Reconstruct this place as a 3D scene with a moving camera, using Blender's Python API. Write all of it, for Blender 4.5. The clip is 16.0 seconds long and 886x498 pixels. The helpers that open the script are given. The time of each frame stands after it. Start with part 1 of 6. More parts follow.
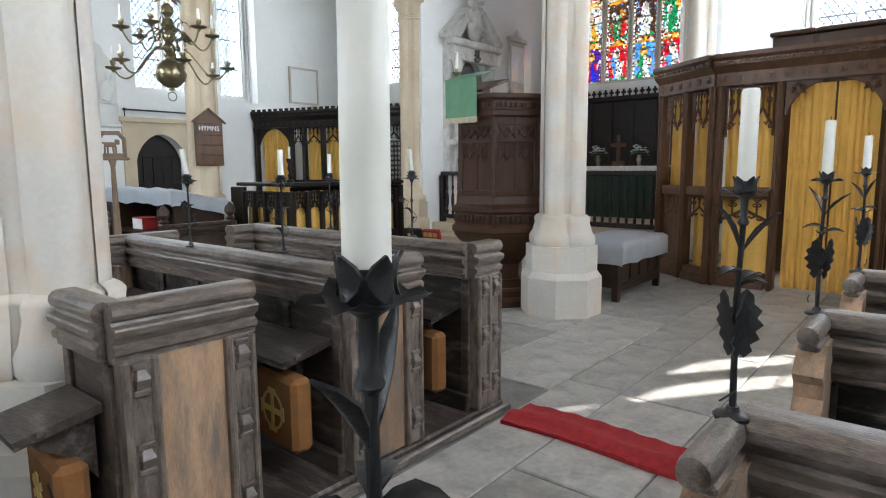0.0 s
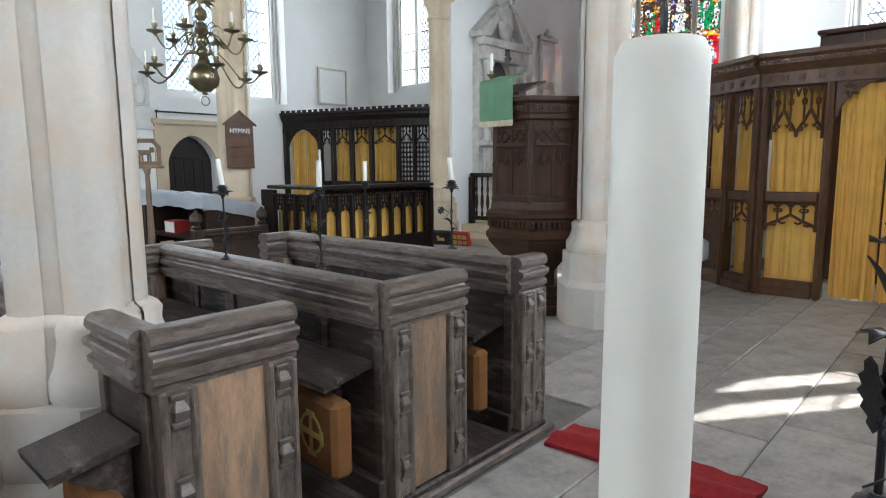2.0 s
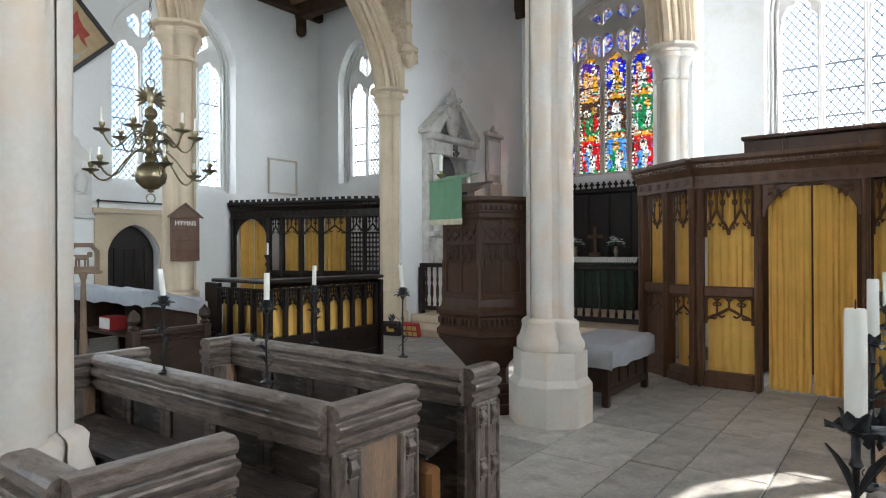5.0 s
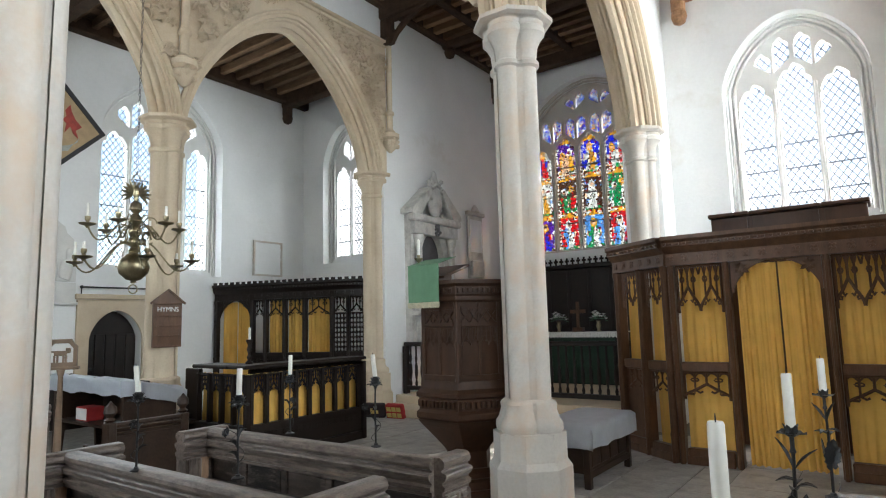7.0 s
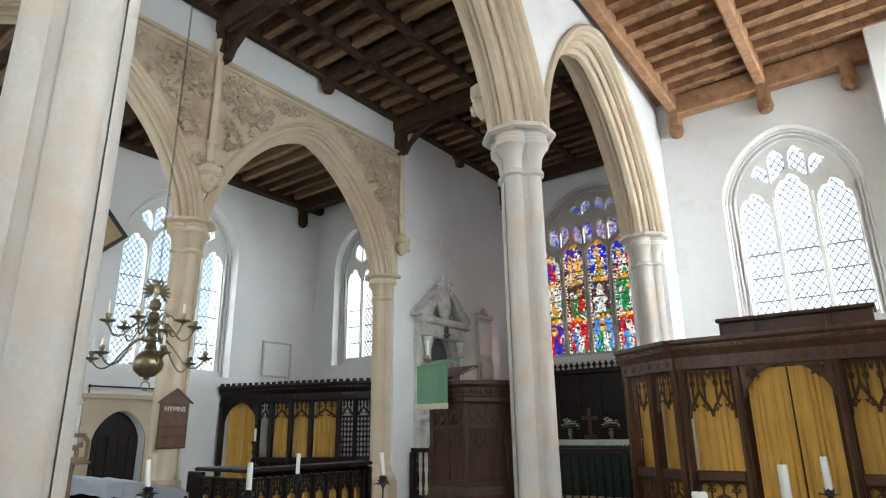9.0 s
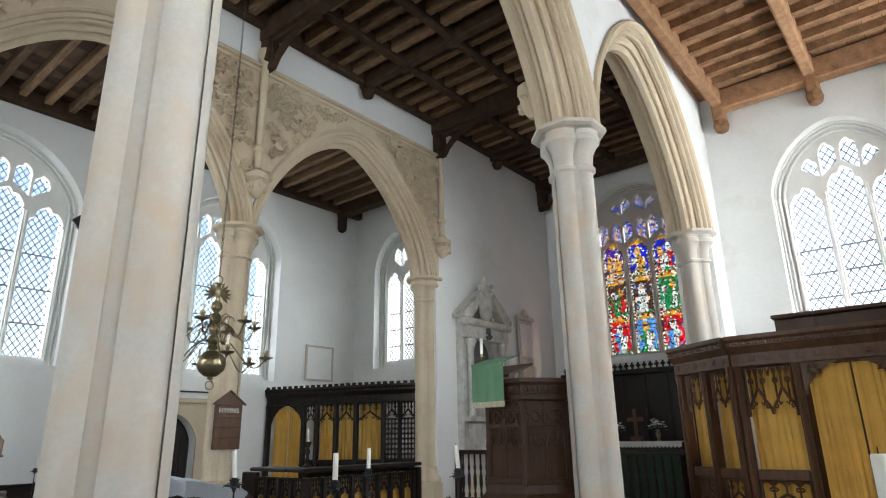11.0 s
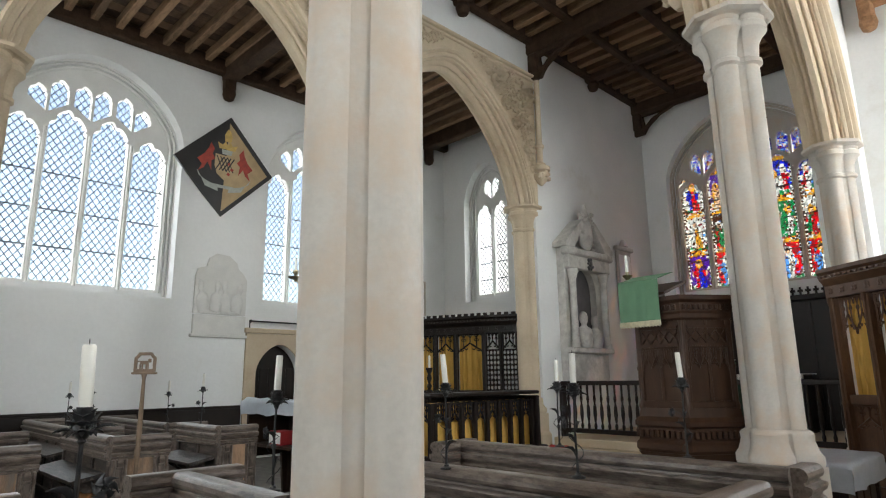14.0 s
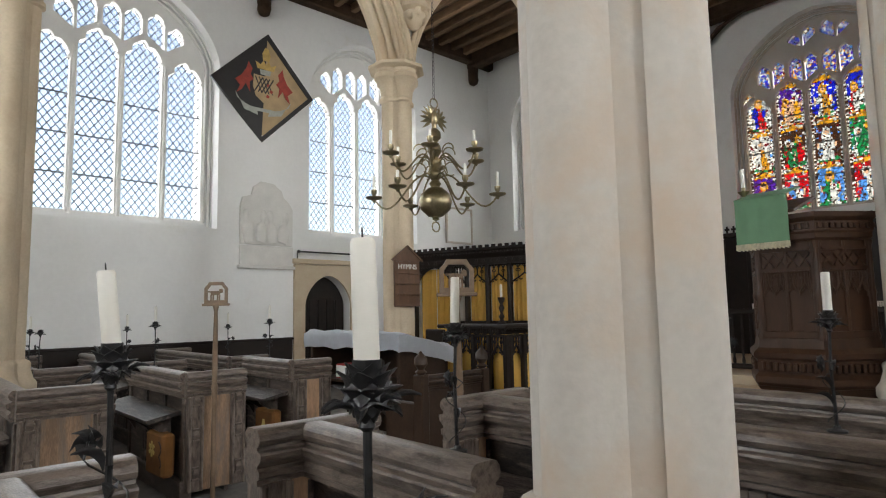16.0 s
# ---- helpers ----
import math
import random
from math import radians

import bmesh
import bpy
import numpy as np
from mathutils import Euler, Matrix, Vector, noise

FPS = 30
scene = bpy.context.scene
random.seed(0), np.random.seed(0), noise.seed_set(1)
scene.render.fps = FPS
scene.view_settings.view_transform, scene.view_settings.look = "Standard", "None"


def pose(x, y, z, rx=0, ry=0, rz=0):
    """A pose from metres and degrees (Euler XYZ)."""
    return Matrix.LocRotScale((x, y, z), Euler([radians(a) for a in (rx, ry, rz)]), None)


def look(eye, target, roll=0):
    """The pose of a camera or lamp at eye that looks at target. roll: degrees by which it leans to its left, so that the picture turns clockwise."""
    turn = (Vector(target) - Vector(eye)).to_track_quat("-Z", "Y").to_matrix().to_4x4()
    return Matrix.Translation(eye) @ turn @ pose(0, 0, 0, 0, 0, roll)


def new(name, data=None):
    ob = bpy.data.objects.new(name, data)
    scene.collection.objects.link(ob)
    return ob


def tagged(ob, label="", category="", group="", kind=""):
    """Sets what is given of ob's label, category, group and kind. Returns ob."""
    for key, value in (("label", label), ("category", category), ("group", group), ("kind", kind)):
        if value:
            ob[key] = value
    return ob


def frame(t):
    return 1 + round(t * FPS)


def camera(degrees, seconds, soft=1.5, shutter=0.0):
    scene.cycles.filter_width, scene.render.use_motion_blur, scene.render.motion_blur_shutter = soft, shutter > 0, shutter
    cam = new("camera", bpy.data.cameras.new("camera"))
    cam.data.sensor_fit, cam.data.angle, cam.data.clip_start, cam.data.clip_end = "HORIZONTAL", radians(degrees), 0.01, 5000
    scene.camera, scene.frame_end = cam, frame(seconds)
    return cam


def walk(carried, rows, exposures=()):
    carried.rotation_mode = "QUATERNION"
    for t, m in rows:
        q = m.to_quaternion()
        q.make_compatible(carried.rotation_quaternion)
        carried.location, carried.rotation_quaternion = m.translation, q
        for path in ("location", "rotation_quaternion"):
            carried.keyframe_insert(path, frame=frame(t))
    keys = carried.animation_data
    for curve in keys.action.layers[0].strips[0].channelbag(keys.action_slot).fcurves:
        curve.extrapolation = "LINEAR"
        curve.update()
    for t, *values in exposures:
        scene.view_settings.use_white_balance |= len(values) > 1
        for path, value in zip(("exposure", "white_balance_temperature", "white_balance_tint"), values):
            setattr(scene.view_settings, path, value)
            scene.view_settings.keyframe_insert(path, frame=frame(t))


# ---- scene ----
cam = camera(72.0, 16.0, soft=1.1)
PATH = [
    (0, (-0.143, 0.294, 1.399), (1.383, 1.559, 1.136), -0.4),
    (0.5, (-0.121, 0.326, 1.411), (1.383, 1.616, 1.14), -0.8),
    (1, (-0.118, 0.364, 1.432), (1.378, 1.662, 1.158), -0.6),
    (1.5, (-0.104, 0.409, 1.443), (1.379, 1.723, 1.169), -0.6),
    (2, (-0.093, 0.458, 1.461), (1.381, 1.783, 1.193), -0.4),
    (2.5, (-0.076, 0.489, 1.479), (1.393, 1.821, 1.218), -0.5),
    (3, (-0.043, 0.51, 1.498), (1.422, 1.847, 1.243), -0.6),
    (5.5, (-0.077, 0.466, 1.623), (1.542, 1.636, 1.731), -0.9),
    (6, (-0.076, 0.427, 1.647), (1.549, 1.576, 1.841), -1.8),
    (6.5, (-0.083, 0.388, 1.661), (1.532, 1.547, 1.88), -1.5),
    (7, (-0.136, 0.305, 1.677), (1.471, 1.47, 1.921), -1.5),
    (7.5, (-0.168, 0.252, 1.662), (1.446, 1.403, 1.929), -1.5),
    (8, (-0.217, 0.201, 1.644), (1.372, 1.307, 2.145), -1.2),
    (10.5, (-0.338, 0.337, 1.578), (1.162, 1.52, 2.17), -1.2),
    (11, (-0.411, 0.409, 1.553), (1.063, 1.624, 2.146), -1.0),
    (11.5, (-0.453, 0.494, 1.518), (1.0, 1.733, 2.112), -1.2),
    (12, (-0.476, 0.591, 1.48), (0.959, 1.859, 2.056), -1.3),
    (12.5, (-0.462, 0.731, 1.455), (0.963, 2.024, 2.003), -1.3),
    (13, (-0.443, 0.92, 1.425), (0.947, 2.262, 1.945), -0.9),
    (13.5, (-0.486, 1.112, 1.414), (0.88, 2.483, 1.919), -1.0),
    (14, (-0.57, 1.327, 1.391), (0.804, 2.719, 1.809), -0.7),
    (14.5, (-0.596, 1.551, 1.377), (0.803, 2.951, 1.669), -0.9),
    (15, (-0.579, 1.775, 1.397), (0.801, 3.199, 1.656), -0.9),
    (15.5, (-0.562, 1.966, 1.383), (0.795, 3.416, 1.619), -1.0),
    (16, (-0.564, 2.2, 1.393), (0.779, 3.668, 1.594), -1.1),
]
walk(cam, [(t, look(eye, aim, roll)) for t, eye, aim, roll in PATH], exposures=[(0, 2.75, 5830, 9), (3, 2.55, 5780, 9), (5.5, 2.45, 5960, 9), (8, 2.35, 6050, 9), (11, 2.2, 6100, 9), (14, 2.2, 6350, 10), (16, 2.17, 6550, 13)])

# ---- world, sun and light ----
N_RAD, E_RAD, S_RAD = 1.5, 1.9, 5.6
SUN_AZ, SUN_EL = 127.0, 42.0
world = bpy.data.worlds.new("sky")
scene.world = world
world.use_nodes = True
wn = world.node_tree.nodes
sky = wn.new("ShaderNodeTexSky")
sky.sky_type, sky.sun_disc = "NISHITA", False
sky.sun_elevation, sky.sun_rotation = radians(SUN_EL), radians(SUN_AZ)
world.node_tree.links.new(sky.outputs[0], wn["Background"].inputs[0])
wn["Background"].inputs[1].default_value = 0.075

sun = new("sun", bpy.data.lights.new("sun", "SUN"))
sun.data.energy, sun.data.angle, sun.data.color = 4.5, radians(0.5), (1.0, 0.96, 0.90)
_h = math.cos(radians(SUN_EL))
SUN_WAY = Vector((math.sin(radians(SUN_AZ)) * _h, math.cos(radians(SUN_AZ)) * _h, math.sin(radians(SUN_EL))))
sun.matrix_world = look(SUN_WAY * 60, (0, 0, 0))


def window_light(x, y, z, way, width, height, radiance, colour=(0.86, 0.94, 1.0)):
    """Daylight of the sky just outside a window, shining along way."""
    ob = new("window_daylight", bpy.data.lights.new("window_daylight", "AREA"))
    ob.data.shape, ob.data.size, ob.data.size_y = "RECTANGLE", width, height
    ob.data.energy, ob.data.color = radiance * math.pi * width * height, colour
    ob.matrix_world = look((x, y, z), (x + way[0], y + way[1], z))
    return ob


# ---- materials ----
def material(name, colour, rough=0.7, metal=0.0, scale=6.0, spread=0.25, bump=0.15, fine=60.0, stain=None, stain_at=0.62, stain_scale=1.3, stretch=(1, 1, 1), spec=0.5, island=0.0, piece=0.0):
    """A surface with coarse and fine variation, optional stains and relief."""
    m = bpy.data.materials.new(name)
    m.use_nodes = True
    n, l = m.node_tree.nodes, m.node_tree.links
    b = n["Principled BSDF"]
    b.inputs["Roughness"].default_value, b.inputs["Metallic"].default_value = rough, metal
    b.inputs["Specular IOR Level"].default_value = spec
    co, mp = n.new("ShaderNodeTexCoord"), n.new("ShaderNodeMapping")
    mp.inputs["Scale"].default_value = stretch
    l.new(co.outputs["Object"], mp.inputs["Vector"])
    a, f = n.new("ShaderNodeTexNoise"), n.new("ShaderNodeTexNoise")
    a.inputs["Scale"].default_value, f.inputs["Scale"].default_value = scale, fine
    a.inputs["Detail"].default_value, f.inputs["Detail"].default_value = 5, 4
    l.new(mp.outputs[0], a.inputs["Vector"]), l.new(mp.outputs[0], f.inputs["Vector"])
    ramp = n.new("ShaderNodeValToRGB")
    c = Vector(colour)
    ramp.color_ramp.elements[0].position, ramp.color_ramp.elements[1].position = 0.3, 0.7
    ramp.color_ramp.elements[0].color = (*[max(0, v * (1 - spread)) for v in c], 1)
    ramp.color_ramp.elements[1].color = (*[min(1, v * (1 + spread)) for v in c], 1)
    mixf = n.new("ShaderNodeMath")
    mixf.operation = "MULTIPLY_ADD"
    mixf.inputs[1].default_value = 0.35
    l.new(f.outputs["Fac"], mixf.inputs[0])
    scaled = n.new("ShaderNodeMath")
    scaled.operation = "MULTIPLY"
    scaled.inputs[1].default_value = 0.65
    l.new(a.outputs["Fac"], scaled.inputs[0]), l.new(scaled.outputs[0], mixf.inputs[2])
    last = mixf.outputs[0]
    if island or piece:
        src = n.new("ShaderNodeNewGeometry").outputs["Random Per Island"] if island else n.new("ShaderNodeObjectInfo").outputs["Random"]
        amt = n.new("ShaderNodeMath")
        amt.operation, amt.inputs[1].default_value, amt.inputs[2].default_value = "MULTIPLY_ADD", island or piece, -(island or piece) / 2
        l.new(src, amt.inputs[0])
        add = n.new("ShaderNodeMath")
        l.new(last, add.inputs[0]), l.new(amt.outputs[0], add.inputs[1])
        last = add.outputs[0]
    l.new(last, ramp.inputs["Fac"])
    out = ramp.outputs["Color"]
    if stain:
        s, sr, mix = n.new("ShaderNodeTexNoise"), n.new("ShaderNodeMapRange"), n.new("ShaderNodeMix")
        s.inputs["Scale"].default_value, s.inputs["Detail"].default_value, s.inputs["Roughness"].default_value = stain_scale, 7, 0.65
        sr.inputs["From Min"].default_value, sr.inputs["From Max"].default_value = stain_at - 0.08, stain_at + 0.12
        l.new(mp.outputs[0], s.inputs["Vector"]), l.new(s.outputs["Fac"], sr.inputs["Value"])
        mix.data_type = "RGBA"
        l.new(sr.outputs[0], mix.inputs["Factor"]), l.new(out, mix.inputs["A"])
        mix.inputs["B"].default_value = (*stain, 1)
        out = mix.outputs["Result"]
    l.new(out, b.inputs["Base Color"])
    if bump:
        bm_ = n.new("ShaderNodeBump")
        bm_.inputs["Strength"].default_value, bm_.inputs["Distance"].default_value = bump, 0.01
        l.new(mixf.outputs[0], bm_.inputs["Height"]), l.new(bm_.outputs[0], b.inputs["Normal"])
    return m


def glass(name, colours, strength, scale=0.0):
    """Thin window glass: lets light through, with a little gloss; colours vary by piece where several are given."""
    m = bpy.data.materials.new(name)
    m.use_nodes = True
    n, l = m.node_tree.nodes, m.node_tree.links
    n.remove(n["Principled BSDF"])
    t, g, mix = n.new("ShaderNodeBsdfTransparent"), n.new("ShaderNodeBsdfGlossy"), n.new("ShaderNodeMixShader")
    g.inputs["Roughness"].default_value = 0.095
    mix.inputs[0].default_value = strength
    if len(colours) == 1:
        t.inputs["Color"].default_value = (*colours[0], 1)
    else:
        info, ramp = n.new("ShaderNodeNewGeometry"), n.new("ShaderNodeValToRGB")
        ramp.color_ramp.interpolation = "CONSTANT"
        while len(ramp.color_ramp.elements) < len(colours):
            ramp.color_ramp.elements.new(1.0)
        for i, c in enumerate(colours):
            ramp.color_ramp.elements[i].position = i / len(colours)
            ramp.color_ramp.elements[i].color = (*c, 1)
        l.new(info.outputs["Random Per Island"], ramp.inputs["Fac"])
        l.new(ramp.outputs["Color"], t.inputs["Color"])
    body = t.outputs[0]
    if scale:
        d, m2 = n.new("ShaderNodeBsdfTranslucent"), n.new("ShaderNodeMixShader")
        d.inputs["Color"].default_value = t.inputs["Color"].default_value
        m2.inputs[0].default_value = scale
        l.new(body, m2.inputs[1]), l.new(d.outputs[0], m2.inputs[2])
        body = m2.outputs[0]
    l.new(body, mix.inputs[1]), l.new(g.outputs[0], mix.inputs[2])
    l.new(mix.outputs[0], n["Material Output"].inputs["Surface"])
    return m


PLASTER = material("whitewashed_plaster", (0.80, 0.80, 0.785), 0.9, scale=1.2, spread=0.05, bump=0.35, fine=18, stain=(0.66, 0.63, 0.56), stain_at=0.68, stain_scale=0.8)
STONE = material("pale_limestone", (0.60, 0.495, 0.355), 0.85, scale=2.2, spread=0.13, bump=0.2, fine=45, stain=(0.47, 0.36, 0.24), stain_at=0.58, stain_scale=1.1)
STONE_WASHED = material("limewashed_stone", (0.555, 0.515, 0.46), 0.85, scale=2.0, spread=0.12, bump=0.3, fine=40, stain=(0.58, 0.46, 0.35), stain_at=0.54, stain_scale=2.2)
MARBLE = material("weathered_marble", (0.55, 0.53, 0.49), 0.6, scale=7, spread=0.22, bump=0.15, fine=40, stain=(0.34, 0.32, 0.29), stain_at=0.6, stain_scale=3)
SLATE = material("dark_marble", (0.10, 0.095, 0.095), 0.35, scale=6, spread=0.3, bump=0.05)
FLAG = material("worn_flagstone", (0.36, 0.34, 0.31), 0.42, scale=5, spread=0.34, bump=0.3, fine=30, stain=(0.20, 0.185, 0.165), stain_at=0.58, stain_scale=4.0, piece=0.22)
FLAG_BED = material("flag_joint", (0.17, 0.16, 0.145), 0.9, scale=9, spread=0.3, bump=0.4)
# Dark base for shaded pew backs; pale streaks stand in for silvery highlights.
PEW = material("weathered_oak_sheen_streaks", (0.043, 0.032, 0.026), 0.40, scale=14, spread=0.8, bump=0.7, fine=90, stain=(0.19, 0.155, 0.13), stain_at=0.61, stain_scale=7.0, stretch=(2.5, 0.5, 2.5), piece=0.5, spec=0.35)
PEW_END = material("bleached_oak_panel", (0.34, 0.215, 0.13), 0.6, scale=7, spread=0.45, bump=0.5, fine=60, stain=(0.17, 0.135, 0.11), stain_at=0.56, stain_scale=5.0, stretch=(3, 3, 0.6), piece=0.4)
# Trim painted paler than the backs for highlights; dark blotches imitate groove shade.
PEW_TRIM = material("highlit_oak_moulding", (0.155, 0.122, 0.10), 0.34, scale=8, spread=0.5, bump=0.4, fine=70, stain=(0.04, 0.028, 0.021), stain_at=0.55, stain_scale=9, stretch=(1.2, 4, 4))
PEW_STILE = material("highlit_oak_stile", (0.155, 0.122, 0.10), 0.34, scale=8, spread=0.5, bump=0.4, fine=70, stain=(0.04, 0.028, 0.021), stain_at=0.55, stain_scale=9, stretch=(4, 4, 1.2))
OAK = material("dark_oak", (0.105, 0.052, 0.027), 0.40, scale=6, spread=0.4, bump=0.25, fine=50, stretch=(2, 2, 0.5), spec=0.28)
OAK_RED = material("polished_red_oak", (0.048, 0.022, 0.011), 0.42, scale=6, spread=0.35, bump=0.22, fine=50, stretch=(2, 2, 0.5), spec=0.28)
OAK_BLACK = material("black_oak", (0.012, 0.0065, 0.0042), 0.45, scale=6, spread=0.4, bump=0.2, fine=40, spec=0.3)
# Rafters coloured lighter as if lit, boards darker for the shade between them.
ROOF_RAFTER = material("lit_roof_rafter", (0.19, 0.118, 0.068), 0.8, scale=7, spread=0.45, bump=0.4, fine=40, spec=0.12, piece=0.5, stretch=(3, 0.6, 3))
ROOF_BOARD = material("shaded_roof_boarding", (0.10, 0.06, 0.035), 0.75, scale=5, spread=0.5, bump=0.3, fine=30, stretch=(1, 1, 1), island=0.5, spec=0.15)
ROOF_BEAM = material("roof_timber", (0.055, 0.033, 0.02), 0.75, scale=6, spread=0.4, bump=0.35, fine=30, spec=0.15)
ROOF_PALE = material("pale_roof_timber", (0.33, 0.185, 0.10), 0.75, scale=6, spread=0.4, bump=0.35, fine=30, island=0.4, spec=0.15)
CURTAIN = material("mustard_cloth", (0.74, 0.45, 0.10), 0.9, scale=4, spread=0.12, bump=0.2, fine=220)
GREEN_CLOTH = material("sage_green_cloth", (0.13, 0.25, 0.145), 0.9, scale=8, spread=0.1, bump=0.2, fine=200)
FRINGE = material("cream_fringe", (0.62, 0.57, 0.40), 0.9, scale=30, spread=0.25, bump=0.4, fine=150)
RED_RUG = material("red_pile_carpet", (0.30, 0.012, 0.016), 0.95, scale=25, spread=0.3, bump=0.8, fine=160)
WAX = material("ivory_wax", (0.78, 0.76, 0.69), 0.45, scale=10, spread=0.05, bump=0.03)
IRON = material("black_wrought_iron", (0.014, 0.014, 0.015), 0.38, metal=0.0, scale=30, spread=0.5, bump=0.35, spec=0.5, stain=(0.06, 0.058, 0.055), stain_at=0.66, stain_scale=40)
BRASS = material("tarnished_brass", (0.34, 0.29, 0.18), 0.34, metal=1.0, scale=8, spread=0.3, bump=0.05)
LEAD = material("window_lead", (0.055, 0.058, 0.062), 0.6, scale=20, spread=0.2, bump=0.1)
SHEET = material("grey_dust_sheet", (0.70, 0.73, 0.78), 0.4, scale=8, spread=0.08, bump=0.15)
OLD_OAK = material("old_brown_oak", (0.036, 0.02, 0.012), 0.45, scale=6, spread=0.5, bump=0.3, fine=40, spec=0.3)
PALE_STONE = material("pale_tablet_stone", (0.66, 0.645, 0.61), 0.8, scale=5, spread=0.1, bump=0.2, fine=50)
HASSOCK = material("tan_needlepoint", (0.20, 0.085, 0.022), 0.95, scale=14, spread=0.2, bump=0.6, fine=180)
GOLD_WOOL = material("gold_wool", (0.55, 0.40, 0.12), 0.95, scale=14, spread=0.2, bump=0.6, fine=180)
RED_WOOL = material("red_wool", (0.40, 0.03, 0.03), 0.95, scale=14, spread=0.2, bump=0.6, fine=180)
DARK_WOOL = material("dark_wool", (0.03, 0.02, 0.02), 0.95, scale=14, spread=0.2, bump=0.6, fine=180)
LINEN = material("white_linen", (0.75, 0.74, 0.70), 0.9, scale=10, spread=0.08, bump=0.2, fine=150)
WINDOW_STONE = material("white_window_stone", (0.80, 0.79, 0.76), 0.85, scale=4, spread=0.06, bump=0.2, fine=40)
# Warm tint offsets the blue sky; slight scatter adds overexposed white to the panes.
CLEAR = glass("clear_leaded_glass", [(0.97, 0.93, 0.87)], 0.05, 0.09)


# ---- builders ----
def add_box(bm, x0, x1, y0, y1, z0, z1, m=None, bevel=0.0):
    vs = [bm.verts.new(((x1 if i & 1 else x0), (y1 if i & 2 else y0), (z1 if i & 4 else z0))) for i in range(8)]
    fs = [bm.faces.new([vs[i] for i in q]) for q in ((0, 2, 3, 1), (4, 5, 7, 6), (0, 1, 5, 4), (1, 3, 7, 5), (3, 2, 6, 7), (2, 0, 4, 6))]
    if bevel:
        es = list({e for f in fs for e in f.edges})
        r = bmesh.ops.bevel(bm, geom=es, offset=bevel, segments=1, affect="EDGES")
        vs = list({v for f in r["faces"] for v in f.verts} | {v for v in vs if v.is_valid})
    if m is not None:
        bmesh.ops.transform(bm, matrix=m, verts=vs)
    return vs


def box(x0, x1, y0, y1, z0, z1, bevel=0.0):
    bm = bmesh.new()
    add_box(bm, x0, x1, y0, y1, z0, z1, None, bevel)
    return bm


def add_loft(bm, rings, closed=True, caps=True):
    """Skin a list of rings of points."""
    rows = [[bm.verts.new(p) for p in r] for r in rings]
    n = len(rows[0])
    for a, b in zip(rows, rows[1:]):
        for i in range(n if closed else n - 1):
            bm.faces.new((a[i], a[(i + 1) % n], b[(i + 1) % n], b[i]))
    if caps and closed and n > 2:
        bm.faces.new(rows[0][::-1]), bm.faces.new(rows[-1])
    return rows


def add_lathe(bm, profile, x=0, y=0, n=16, turn=0.0):
    """Turned form from (radius, height) pairs."""
    add_loft(bm, [[(x + r * math.cos(turn + i * math.tau / n), y + r * math.sin(turn + i * math.tau / n), z) for i in range(n)] for r, z in profile])


def lathe(profile, n=16, x=0, y=0, turn=0.0):
    bm = bmesh.new()
    add_lathe(bm, profile, x, y, n, turn)
    return bm


def add_tube(bm, pts, r, n=6):
    """A round bar along points; r a radius or one per point."""
    pts = [Vector(p) for p in pts]
    rs = r if isinstance(r, (list, tuple)) else [r] * len(pts)
    rings = []
    for i, p in enumerate(pts):
        d = (pts[min(i + 1, len(pts) - 1)] - pts[max(i - 1, 0)]).normalized()
        q = d.to_track_quat("Z", "Y")
        rings.append([p + q @ Vector((rs[i] * math.cos(k * math.tau / n), rs[i] * math.sin(k * math.tau / n), 0)) for k in range(n)])
    add_loft(bm, rings)


def add_prism(bm, outline, holes, depth, m):
    """A flat sheet with holes in local x, z, thickened along local y from 0 to depth, placed by m."""
    loops = []
    edges = []
    for loop in [outline, *holes]:
        vs = [bm.verts.new((p[0], 0, p[1])) for p in loop]
        loops.append(vs)
        edges += [bm.edges.new((vs[i], vs[(i + 1) % len(vs)])) for i in range(len(vs))]
    faces = [g for g in bmesh.ops.triangle_fill(bm, use_beauty=True, use_dissolve=False, edges=edges)["geom"] if isinstance(g, bmesh.types.BMFace)]
    front = [v for lp in loops for v in lp]
    back = {v: bm.verts.new((v.co.x, depth, v.co.z)) for v in front}
    for f in faces:
        bm.faces.new([back[v] for v in reversed(f.verts)])
    for vs in loops:
        for i in range(len(vs)):
            a, b = vs[i], vs[(i + 1) % len(vs)]
            bm.faces.new((a, b, back[b], back[a]))
    bmesh.ops.transform(bm, matrix=m, verts=front + list(back.values()))


def prism(outline, holes, depth, m=Matrix()):
    bm = bmesh.new()
    add_prism(bm, outline, holes, depth, m)
    return bm


def arch(x0, x1, z0, spring, rise, n=9, power=1.75, sharp=0.60):
    """Outline of a pointed opening: sill z0, springing, rise of the head."""
    a, c = (x1 - x0) / 2, (x0 + x1) / 2
    pts = [(x1, z0), (x1, spring)]
    for i in range(1, 2 * n):
        u = math.cos(i * math.pi / (2 * n))
        pts.append((c + a * u, spring + rise * max(0.0, 1 - abs(u) ** power) ** sharp))
    pts += [(x0, spring), (x0, z0)]
    return pts


def mesh_of(name, bm, mat, smooth=False, angle=40):
    bmesh.ops.recalc_face_normals(bm, faces=bm.faces)
    me = bpy.data.meshes.new(name)
    bm.to_mesh(me)
    bm.free()
    me.materials.append(mat)
    if smooth:
        for p in me.polygons:
            p.use_smooth = True
        me.set_sharp_from_angle(angle=radians(angle))
    return me


def thing(name, label, category, group="", kind="", at=None):
    return tagged_at(new(name), label, category, group, kind, at)


